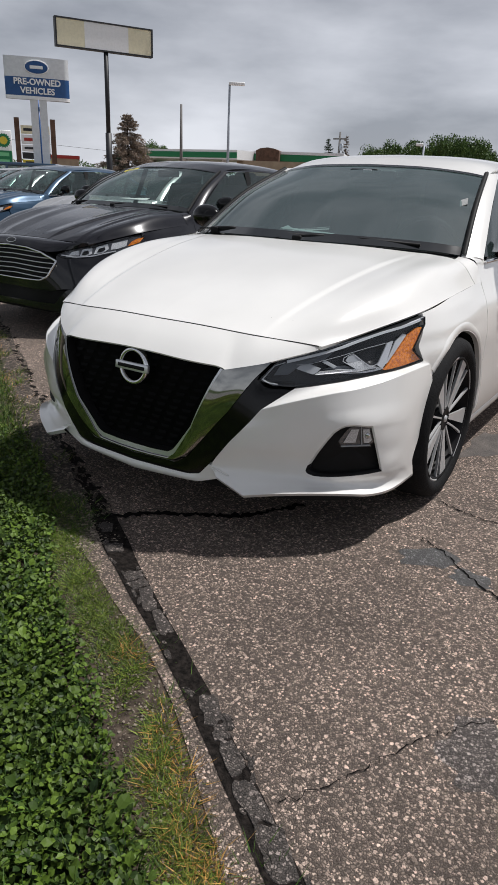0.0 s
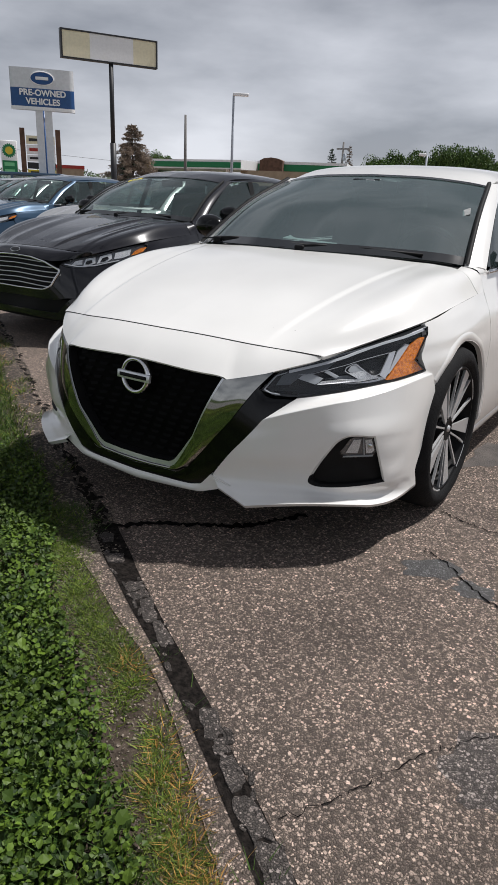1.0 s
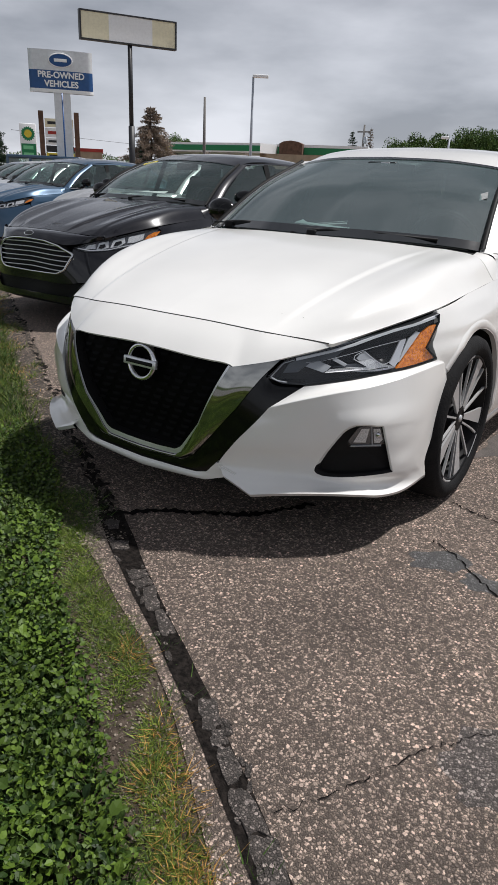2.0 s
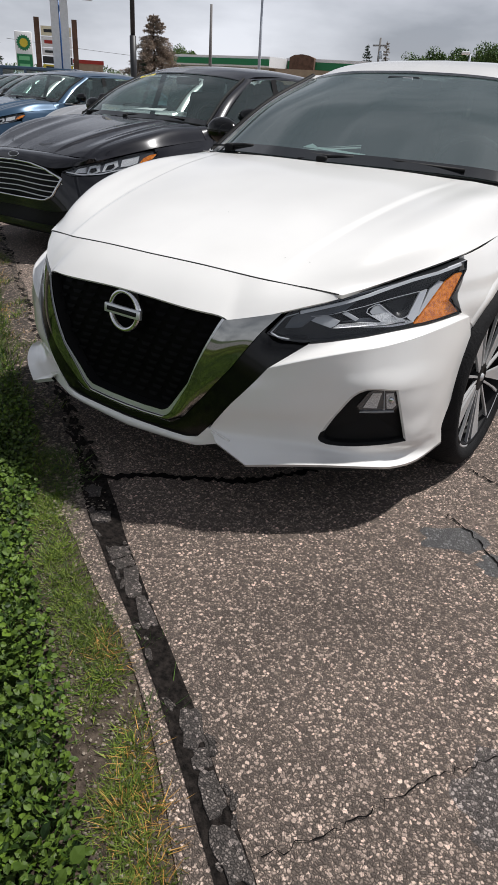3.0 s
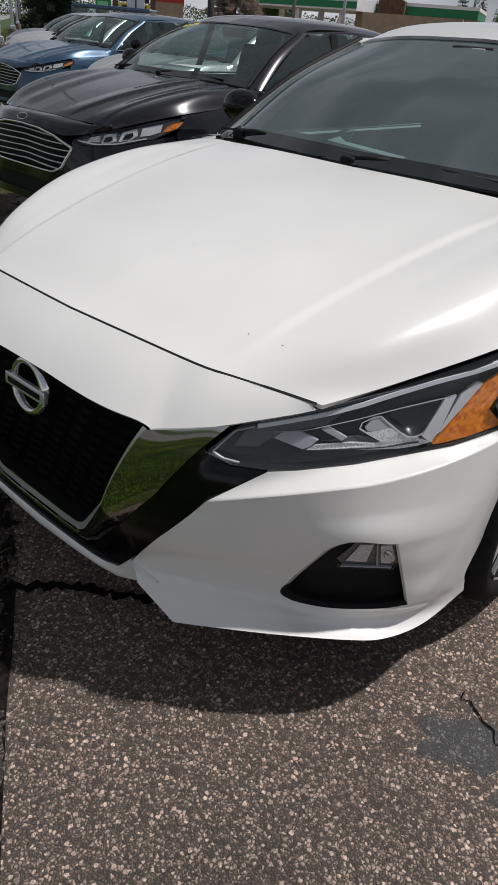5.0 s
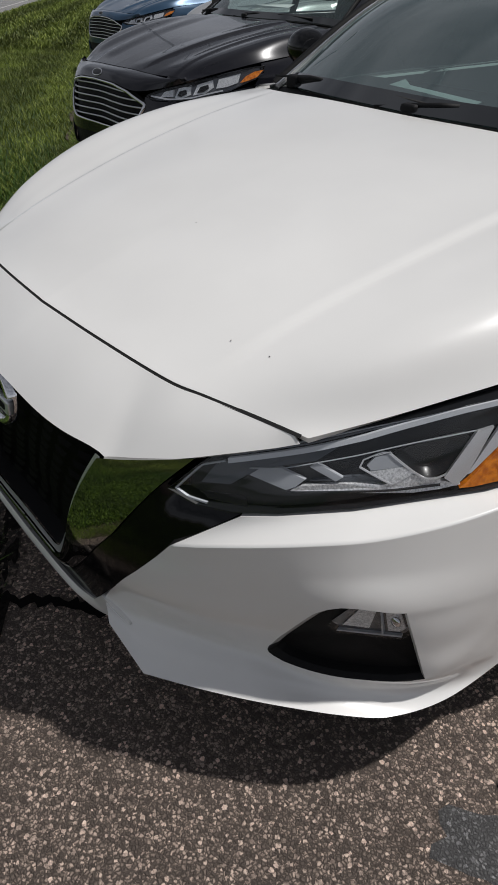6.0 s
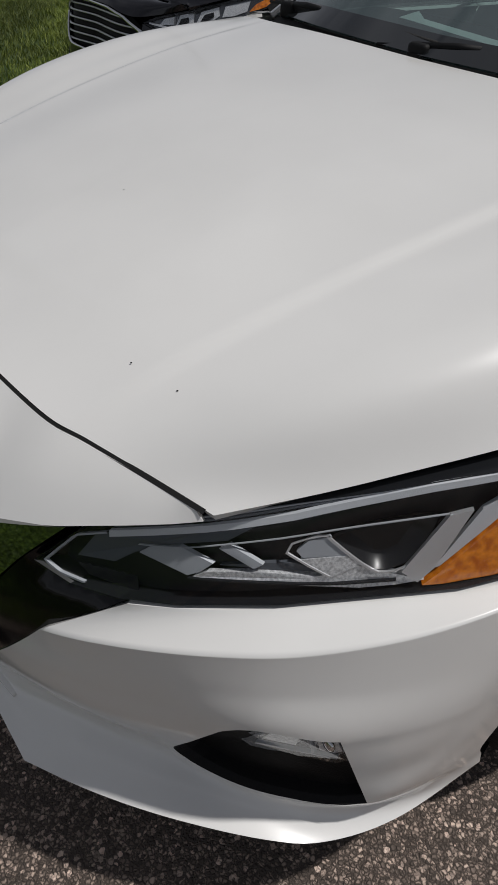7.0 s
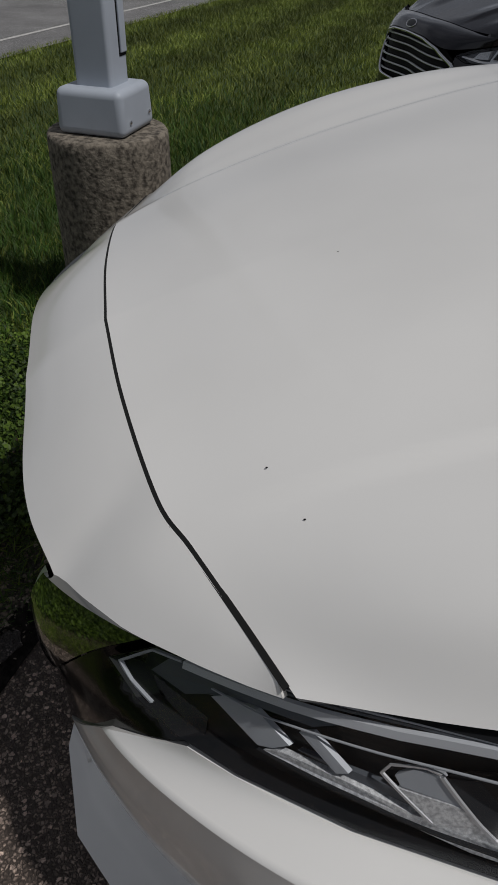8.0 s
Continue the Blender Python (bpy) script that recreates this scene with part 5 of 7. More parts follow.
def oval_face(root, coat):
    """Front end with a six-sided barred grille and slim lamps."""
    nose_backing(root)
    up = spline([nose(x, z) for x, z in ((0.0, 0.700), (0.20, 0.692), (0.33, 0.668), (0.42, 0.662), (0.55, 0.69), (0.628, 0.719))], 41)
    high = resample([p + Vector((0, -0.006, -0.002 - 0.004 * smooth01((p.x - 0.4) / 0.2))) for p in spline(HOOD[0], 60) if p.x < 0.63], 41)
    part("nose_panel", rim(mirrored(sheet([[a.lerp(b, v) + Vector((0, -0.02, 0.02)) * math.sin(v * math.pi) for a, b in zip(up, high)] for v in (0, 0.2, 0.4, 0.6, 0.8, 1)])), 0.016, INSIDE), coat, root)
    hexa = [(0.0, 0.690), (0.20, 0.682), (0.33, 0.655), (0.46, 0.590), (0.40, 0.47), (0.33, 0.435), (0.0, 0.425)]
    part("grille", sheet([[nose(x * w, z, -0.03) for x in np.linspace(-1, 1, 25)] for z, w in ((0.69, 0.3), (0.655, 0.36), (0.59, 0.46), (0.47, 0.40), (0.43, 0.34))]), MATT_BLACK, root)
    part("grille_frame", mirrored(strip(hexa, 0.013, 0.006, 40)), CHROME, root, "chrome frame")
    for k in range(6):
        z = 0.655 - 0.038 * k
        w = 0.34 + (0.655 - z) * 1.8 if z > 0.59 else 0.455 - (0.59 - z) * 0.5
        part("grille_bar", strip([(-w, z - 0.008), (-w * 0.5, z), (0, z + 0.004), (w * 0.5, z), (w, z - 0.008)], 0.0075, -0.008, 24), SATIN, root)
    cover = [(0.45, 0.640), (0.50, 0.668), (0.60, 0.700), (0.70, 0.742), (0.80, 0.792), (0.832, 0.800), (0.838, 0.765), (0.828, 0.735), (0.78, 0.675), (0.70, 0.640), (0.60, 0.618), (0.50, 0.618)]
    for side in (1, -1):
        lamp = part("headlight", fan_panel(cover, -0.026)(), SATIN_DIM, root, "clear headlight")
        pieces = [("lamp_wall", sheet([[nose(x, z, o) for x, z in cover + cover[:1]] for o in (0.001, -0.027)]), LAMP_BODY),
                  ("lamp_bezel", strip([(0.46, 0.642), (0.52, 0.672), (0.62, 0.704), (0.72, 0.748), (0.80, 0.786)], 0.008, -0.004), LAMP_BODY),
                  ("reflector", facet([(0.52, 0.636), (0.535, 0.664), (0.572, 0.676), (0.580, 0.640)], -0.012), SPECKLED),
                  ("reflector", facet([(0.588, 0.634), (0.592, 0.684), (0.640, 0.700), (0.650, 0.652), (0.62, 0.634)], -0.014), SPECKLED),
                  ("projector", facet([(0.600, 0.645), (0.604, 0.670), (0.626, 0.678), (0.636, 0.656), (0.618, 0.643)], -0.006), GLOSS_BLACK),
                  ("reflector", facet([(0.662, 0.650), (0.664, 0.704), (0.712, 0.728), (0.726, 0.690), (0.706, 0.660)], -0.014), SPECKLED),
                  ("projector", facet([(0.676, 0.664), (0.680, 0.694), (0.704, 0.706), (0.712, 0.686), (0.698, 0.668)], -0.006), GLOSS_BLACK),
                  ("reflector", facet([(0.736, 0.686), (0.730, 0.732), (0.784, 0.762), (0.790, 0.716), (0.765, 0.694)], -0.010), SPECKLED),
                  ("light_guide", strip([(0.475, 0.640), (0.56, 0.626), (0.66, 0.636), (0.76, 0.676)], 0.008, -0.006), SATIN),
                  ("turn_signal", facet([(0.795, 0.716), (0.812, 0.727), (0.828, 0.745), (0.834, 0.780), (0.815, 0.772), (0.800, 0.748)], -0.004), AMBER),
                  ("lens", lens_cover(cover, root)(), GLASS_CLEAR)]
        if side < 0:
            for v in lamp.data.vertices:
                v.co.x = -v.co.x
            lamp.data.flip_normals()
        for nm, bm, mat in pieces:
            if side < 0:
                for v in bm.verts:
                    v.co.x = -v.co.x
            o = part(nm, bm, mat, lamp, "amber turn signal" if nm == "turn_signal" else "", smooth=nm == "lens")
            if nm == "lens":
                o.visible_shadow = False

    def side():
        top = [(0.0, 0.422), (0.33, 0.43), (0.41, 0.465), (0.47, 0.585), (0.445, 0.638), (0.50, 0.614), (0.60, 0.614), (0.70, 0.636), (0.78, 0.671), (0.828, 0.70), (0.862, 0.61)]
        low = [(0.0, 0.36), (0.33, 0.36), (0.42, 0.36), (0.48, 0.37), (0.52, 0.38), (0.56, 0.38), (0.62, 0.38), (0.70, 0.38), (0.78, 0.38), (0.85, 0.38), (0.872, 0.42)]
        return rim(front_panel(top, low, 10, 60, 0.0, sharp=True), 0.014, INSIDE)
    part("bumper", mirrored(side()), coat, root)
    foot = mirrored(rim(front_panel([(0.0, 0.26), (0.45, 0.26), (0.55, 0.375), (0.872, 0.415)], [(0.0, 0.215), (0.45, 0.20), (0.60, 0.20), (0.874, 0.21)], 8, 40, 0.006, sharp=True), 0.014, INSIDE))
    part("lower_bumper", foot, coat, root)
    part("lower_grille", sheet([[nose(x, z, -0.02) for x in np.linspace(-0.52, 0.52, 25)] for z in np.linspace(0.365, 0.25, 5)]), MATT_BLACK, root)
    bm = bmesh.new()
    bmesh.ops.create_uvsphere(bm, u_segments=24, v_segments=12, radius=1.0, matrix=Matrix.Translation((0, 0.048, 0.728)) @ Matrix.Rotation(radians(-42), 4, "X") @ Matrix.Diagonal((0.052, 0.008, 0.021, 1)))
    part("badge", bm, STEEL_DARK, root, "dark oval badge with a silver rim")
    part("badge_rim", tube([Vector((0.054 * math.cos(a), 0.044 + 0.015 * math.sin(a), 0.728 + 0.017 * math.sin(a))) for a in np.linspace(0, math.tau, 33)], 0.003, 6), CHROME, root)


def car(label, at, coat, face, group="cars parked in a row", fancy=False):
    root = thing("sedan", label, "car", at, group)
    sedan_body(root, coat, GLASS_DARK if fancy else GLASS_CAR)
    face(root, coat)
    for x, y in ((0.814, 0.964), (0.783, 3.793)):
        for side in (1, -1):
            wheel(root, x, y, side, fancy)
    return root


white_car = car("white sedan with chrome V grille parked on asphalt", (0, 0, 0), WHITE, white_face, fancy=True)
black_car = car("glossy black sedan with barred chrome grille", (-3.09, 1.92, 0.015), BLACK_PAINT, oval_face)


# ---- papers and stickers in and on the cars ----
def on_screen(name, label, pts, mat, category="sticker"):
    bm = bmesh.new()
    f = [bm.verts.new(p) for p in pts]
    bm.faces.new(f)
    b = [bm.verts.new(Vector(p) + Vector((0, 0.002, -0.002))) for p in pts]
    bm.faces.new(b[::-1])
    for i in range(len(f)):
        j = (i + 1) % len(f)
        bm.faces.new((f[i], b[i], b[j], f[j]))
    return tagged(part(name, bm, mat, smooth=False), label, category)


def on_glass(x, z, inward=0.006):
    """A place just behind the lower windshield of a car at the origin."""
    return Vector((x, 1.235 + 0.094 * abs(x) + (z - 0.986) * 1.585 + inward, z))


paint_chips(white_car)
on_screen("paper_sheet", "white paper strip lying under the windshield", [on_glass(-0.187, 1.030, 0.02), on_glass(-0.150, 1.046, 0.02), on_glass(-0.115, 1.036, 0.02), on_glass(0.13, 1.026, 0.02), on_glass(0.12, 1.018, 0.02), on_glass(-0.10, 1.028, 0.02)], PAPER, "paper")
on_screen("sticker", "small white sticker on the windshield", [(0.596, 1.733, 1.200), (0.624, 1.763, 1.212), (0.639, 1.716, 1.184), (0.612, 1.688, 1.172)], material("faded_sticker", (0.30, 0.31, 0.31), 0.7, var=0.3, scale=60))
AT_BLACK = Vector((-3.09, 1.92, 0.015))
on_screen("sticker", "yellow strip sticker along the upper windshield edge", [AT_BLACK + Vector(p) for p in ((-0.565, 2.015, 1.316), (-0.32, 1.955, 1.345), (-0.32, 1.92, 1.327), (-0.56, 1.98, 1.298))], YELLOW)
on_screen("paper_sheet", "white papers lying on the dashboard of the black sedan", [AT_BLACK + on_glass(x, z, 0.05) for x, z in ((-0.30, 1.035), (0.25, 1.050), (0.27, 1.070), (-0.10, 1.055))], PAPER, "paper")

# ---- grass verge: blades, broad-leaved weeds, dry fringe ----
def leaf_material(name, low, high, rough=0.6, mown=0.0):
    mat = bpy.data.materials.new(name)
    mat.use_nodes = True
    nt = mat.node_tree
    n, l = nt.nodes, nt.links
    b = n["Principled BSDF"]
    b.inputs["Roughness"].default_value = rough
    b.inputs["Specular IOR Level"].default_value = 0.3
    g = n.new("ShaderNodeNewGeometry")
    mx = n.new("ShaderNodeMix")
    mx.data_type = "RGBA"
    mx.inputs["A"].default_value, mx.inputs["B"].default_value = (*low, 1), (*high, 1)
    l.new(g.outputs["Random Per Island"], mx.inputs["Factor"])
    tc = n.new("ShaderNodeTexCoord")
    no = n.new("ShaderNodeTexNoise")
    no.inputs["Scale"].default_value, no.inputs["Detail"].default_value = 1.7, 3.0
    l.new(tc.outputs["Object"], no.inputs["Vector"])
    mr = n.new("ShaderNodeMapRange")
    mr.inputs["From Min"].default_value, mr.inputs["From Max"].default_value = 0.3, 0.7
    mr.inputs["To Min"].default_value, mr.inputs["To Max"].default_value = 0.6, 1.3
    l.new(no.outputs["Fac"], mr.inputs["Value"])
    mu = n.new("ShaderNodeMix")
    mu.data_type, mu.blend_type = "RGBA", "MULTIPLY"
    mu.inputs["Factor"].default_value = 1.0
    l.new(mx.outputs["Result"], mu.inputs["A"])
    l.new(mr.outputs["Result"], mu.inputs["B"])
    l.new(mu.outputs["Result"], b.inputs["Base Color"])
    if mown:
        # passes of the mower along the verge, about half a metre wide
        dot, wave, band = n.new("ShaderNodeVectorMath"), n.new("ShaderNodeMath"), n.new("ShaderNodeMapRange")
        dot.operation, wave.operation = "DOT_PRODUCT", "SINE"
        dot.inputs[1].default_value = EDGE_N * 5.6
        band.inputs["From Min"].default_value, band.inputs["From Max"].default_value = -0.7, 0.7
        band.inputs["To Min"].default_value, band.inputs["To Max"].default_value = 1 - mown, 1 + mown
        l.new(tc.outputs["Object"], dot.inputs[0])
        l.new(dot.outputs["Value"], wave.inputs[0])
        l.new(wave.outputs["Value"], band.inputs["Value"])
        stripe = n.new("ShaderNodeMix")
        stripe.data_type, stripe.blend_type = "RGBA", "MULTIPLY"
        stripe.inputs["Factor"].default_value = 1.0
        l.new(mu.outputs["Result"], stripe.inputs["A"])
        l.new(band.outputs["Result"], stripe.inputs["B"])
        l.new(stripe.outputs["Result"], b.inputs["Base Color"])
    return mat


GRASS = leaf_material("grass_green", (0.020, 0.056, 0.007), (0.068, 0.140, 0.018))
LAWN = leaf_material("mown_lawn", (0.072, 0.108, 0.015), (0.205, 0.242, 0.048), mown=0.30)
WEED = leaf_material("weed_leaf", (0.009, 0.026, 0.003), (0.105, 0.172, 0.018), 0.55)
FRINGE = leaf_material("fringe_grass_green", (0.018, 0.052, 0.005), (0.180, 0.235, 0.032))
PEBBLE = leaf_material("gravel_grey", (0.045, 0.036, 0.028), (0.30, 0.25, 0.20))
STRAW = leaf_material("dry_grass", (0.26, 0.13, 0.03), (0.58, 0.34, 0.10))


def blades(name, count, u0, u1, n0, n1, height, width, mat, label, seed, lean=0.6, keep=None, clump=0.0):
    """Many bent grass blades, each of two joined triangles and a tip, over a stretch of the verge."""
    r = np.random.default_rng(seed)
    uu, nn = r.uniform(u0, u1, count), r.uniform(n0, n1, count)
    if clump:
        cu, cn = r.uniform(u0, u1, count // 40 + 1), r.uniform(n0, n1, count // 40 + 1)
        k = r.integers(0, len(cu), count)
        uu, nn = cu[k] + r.normal(0, clump, count), cn[k] + r.normal(0, clump, count)
    if keep is not None:
        ok = keep(uu, nn, r)
        uu, nn = uu[ok], nn[ok]
    m = len(uu)
    x = EDGE_O.x + EDGE_U.x * uu + EDGE_N.x * nn
    y = EDGE_O.y + EDGE_U.y * uu + EDGE_N.y * nn
    a = r.uniform(0, math.tau, m)
    h = height * r.uniform(0.5, 1.3, m)
    w = width * r.uniform(0.6, 1.2, m)
    t = lean * r.uniform(0.2, 1.3, m) * h
    b = r.uniform(0, math.tau, m)
    dx, dy = np.cos(a) * w, np.sin(a) * w
    z0 = np.full(m, -0.03)
    v = np.empty((m, 5, 3))
    v[:, 0] = np.stack([x - dx, y - dy, z0], 1)
    v[:, 1] = np.stack([x + dx, y + dy, z0], 1)
    v[:, 2] = np.stack([x + dx * 0.8 + np.cos(b) * t * 0.35, y + dy * 0.8 + np.sin(b) * t * 0.35, z0 + h * 0.6], 1)
    v[:, 3] = np.stack([x - dx * 0.8 + np.cos(b) * t * 0.35, y - dy * 0.8 + np.sin(b) * t * 0.35, z0 + h * 0.6], 1)
    v[:, 4] = np.stack([x + np.cos(b) * t, y + np.sin(b) * t, z0 + h], 1)
    base = np.arange(m)[:, None] * 5
    me = bpy.data.meshes.new(name)
    me.vertices.add(m * 5)
    me.vertices.foreach_set("co", v.reshape(-1).astype(np.float32))
    loops = np.concatenate([base + np.array([[0, 1, 2, 3]]), base + np.array([[3, 2, 4]])], 1).reshape(-1)
    me.loops.add(len(loops))
    me.loops.foreach_set("vertex_index", loops.astype(np.int32))
    me.polygons.add(m * 2)
    starts = (np.arange(m)[:, None] * 7 + np.array([[0, 4]])).reshape(-1)
    me.polygons.foreach_set("loop_start", starts.astype(np.int32))
    me.update(calc_edges=True)
    me.validate()
    me.materials.append(mat)
    return tagged(new(name, me), label, kind="stuff")


def leaves(name, count, u0, u1, n0, n1, size, mat, label, seed, keep=None):
    """Low broad leaves: folded six-pointed blades at all angles, on short stalks."""
    r = random.Random(seed)
    vs, fs = [], []
    for _ in range(count):
        u, n = r.uniform(u0, u1), r.uniform(n0, n1)
        if keep is not None and not keep(u, n, r):
            continue
        p = at_edge(u, n, -0.03 + r.uniform(0.015, 0.07))
        s = size * r.uniform(0.5, 1.25)
        m = Matrix.Translation(p) @ Matrix.Rotation(r.uniform(0, math.tau), 4, "Z") @ Matrix.Rotation(radians(r.uniform(-45, 60)), 4, "X") @ Matrix.Rotation(radians(r.uniform(-45, 45)), 4, "Y")
        k = len(vs)
        for q in ((0, -0.1, 0), (0.36, 0.22, 0.10), (0.40, 0.62, 0.08), (0, 0.98, -0.10), (-0.40, 0.62, 0.08), (-0.36, 0.22, 0.10), (0, 0.45, 0)):
            vs.append(m @ (Vector(q) * s))
        fs += [(k, k + 1, k + 2, k + 6), (k + 6, k + 2, k + 3), (k + 6, k + 3, k + 4), (k, k + 6, k + 4, k + 5)]
    return tagged(raw(name, vs, fs, mat), label, kind="stuff")


def edge_np(u):
    return 0.10 * np.sin(u * 1.7 + 0.4) + 0.05 * np.sin(u * 4.1)


def rim_of_green(u):
    """Where the weeds end: close to the lot under the car's nose, further off beyond it."""
    return -0.192 + 0.092 / (1 + np.exp((u + 0.55) / 0.14)) + 0.12 * edge_np(u * 2.3)


def tufted(u, n, r, middle, half, gap):
    """Uneven tufts along a line beside the asphalt, with bare soil between them."""
    wave = np.sin(u * 9.0 + 1.3) + 0.8 * np.sin(u * 23.0 + n * 40.0) + 0.6 * np.sin(u * 4.1 + n * 25.0)
    return (np.abs(n - middle - 0.02 * np.sin(u * 6.0)) < half * r.uniform(0.5, 1.2, len(u))) & (wave > gap)


blades("grass", 84000, -6.0, 2.6, -2.4, -0.06, 0.070, 0.0022, GRASS, "green grass verge beside the asphalt", 1, 1.0, lambda u, n, r: (n < rim_of_green(u) - 0.02) & (r.random(len(u)) < np.clip((n + 2.4) / 1.0, 0, 1) * np.clip((u + 6.0) / 2.5, 0, 1) * np.clip((2.6 - u) / 0.9, 0, 1)))
blades("lawn", 260000, -16.0, 14.0, -4.15, -0.25, 0.048, 0.0036, LAWN, "mown green lawn between lot and road", 2, 0.9, lambda u, n, r: r.random(len(u)) < np.clip((14.0 - u) / 13.0, 0.25, 1) * np.where((n > -1.3) & (u > -1.6), 0.12, 1.0))
blades("far_lawn", 60000, -70.0, -14.0, -4.15, -0.25, 0.08, 0.016, LAWN, "mown lawn further along the road", 3, 0.8)
leaves("weeds", 105000, -1.7, 1.9, -1.35, -0.07, 0.0155, WEED, "low broad-leaved green weeds in the verge", 5, lambda u, n, r: n < rim_of_green(u) - 0.05 * r.random() ** 2 and r.random() < 1.2 + u * 0.5 and r.random() < (n + 1.35) / 0.45 and r.random() < (1.9 - u) / 0.5)
leaves("large_weeds", 4200, -1.2, 1.5, -1.15, -0.22, 0.027, WEED, "larger weed leaves among the grass", 15)
blades("dry_grass", 15000, -0.3, 1.6, -0.16, -0.03, 0.035, 0.0020, STRAW, "yellow dry grass fringe at the asphalt edge", 6, 1.5, lambda u, n, r: tufted(u, n, r, -0.090, 0.05, 0.0) & (u > 0.1) & (u < 1.1), 0.007)
blades("fringe_grass", 110000, -0.9, 1.6, -0.21, -0.03, 0.031, 0.0028, FRINGE, "thin yellow-green grass at the asphalt edge", 7, 1.3, lambda u, n, r: tufted(u, n, r, -0.118, 0.062, -1.25), 0.0075)
blades("edge_grass", 24000, -8.0, -0.7, -0.30, 0.02, 0.055, 0.0028, FRINGE, "straggling grass along the broken asphalt edge", 9, 1.2, lambda u, n, r: (n < -0.10) | tufted(u, n, r, -0.03, 0.05, 0.9))
blades("dry_edge", 7000, -6.5, -2.2, -0.22, 0.0, 0.040, 0.0026, STRAW, "orange dry grass along the broken edge", 11, 1.5, lambda u, n, r: tufted(u, n, r, -0.12, 0.09, -0.4))
blades("grass_clump", 1500, -0.88, -0.56, -0.10, 0.02, 0.038, 0.0020, GRASS, "green grass clump at the corner of the joint", 10, 1.2, None, 0.022)
blades("joint_grass", 260, -0.75, 1.3, -0.05, 0.06, 0.045, 0.0018, GRASS, "grass tufts growing in the joint", 8, 1.1, None, 0.02)
rng = random.Random(12)
gv, gf = [], []
for k in range(17000):
    u, n = rng.uniform(-3.5, 1.5), rng.uniform(-0.22, 0.0)
    s = rng.choice((0.0015, 0.002, 0.0025, 0.003, 0.0045)) * rng.uniform(0.7, 1.3)
    if k > 9000:
        u, n, s = -0.45 - 4.0 * rng.random() ** 1.5, rng.gauss(-0.01, 0.04), s * 1.5
    m = Matrix.Translation(at_edge(u, n + 0.5 * wobble(u), -0.003 + s * 0.3)) @ Matrix.Rotation(rng.uniform(0, 6), 4, "Z") @ Matrix.Rotation(rng.uniform(-0.5, 0.5), 4, "X") @ Matrix.Diagonal((s, s * rng.uniform(0.6, 1), s * rng.uniform(0.45, 0.8), 1))
    b = len(gv)
    gv += [m @ Vector(q) for q in ((1, 0, 0.2), (0.3, 0.9, 0), (-0.8, 0.5, -0.1), (-0.7, -0.6, 0.1), (0.4, -0.8, 0), (0.1, 0.2, 0.9), (-0.3, -0.2, 0.8), (0, 0, -1))]
    gf += [(b, b + 1, b + 5), (b + 1, b + 2, b + 5), (b + 2, b + 6, b + 5), (b + 2, b + 3, b + 6), (b + 3, b + 4, b + 6), (b + 4, b, b + 5), (b + 4, b + 5, b + 6), (b + 1, b, b + 7), (b + 2, b + 1, b + 7), (b + 3, b + 2, b + 7), (b + 4, b + 3, b + 7), (b, b + 4, b + 7)]
tagged(raw("gravel", gv, gf, PEBBLE), "loose grey gravel along the edge", kind="stuff")


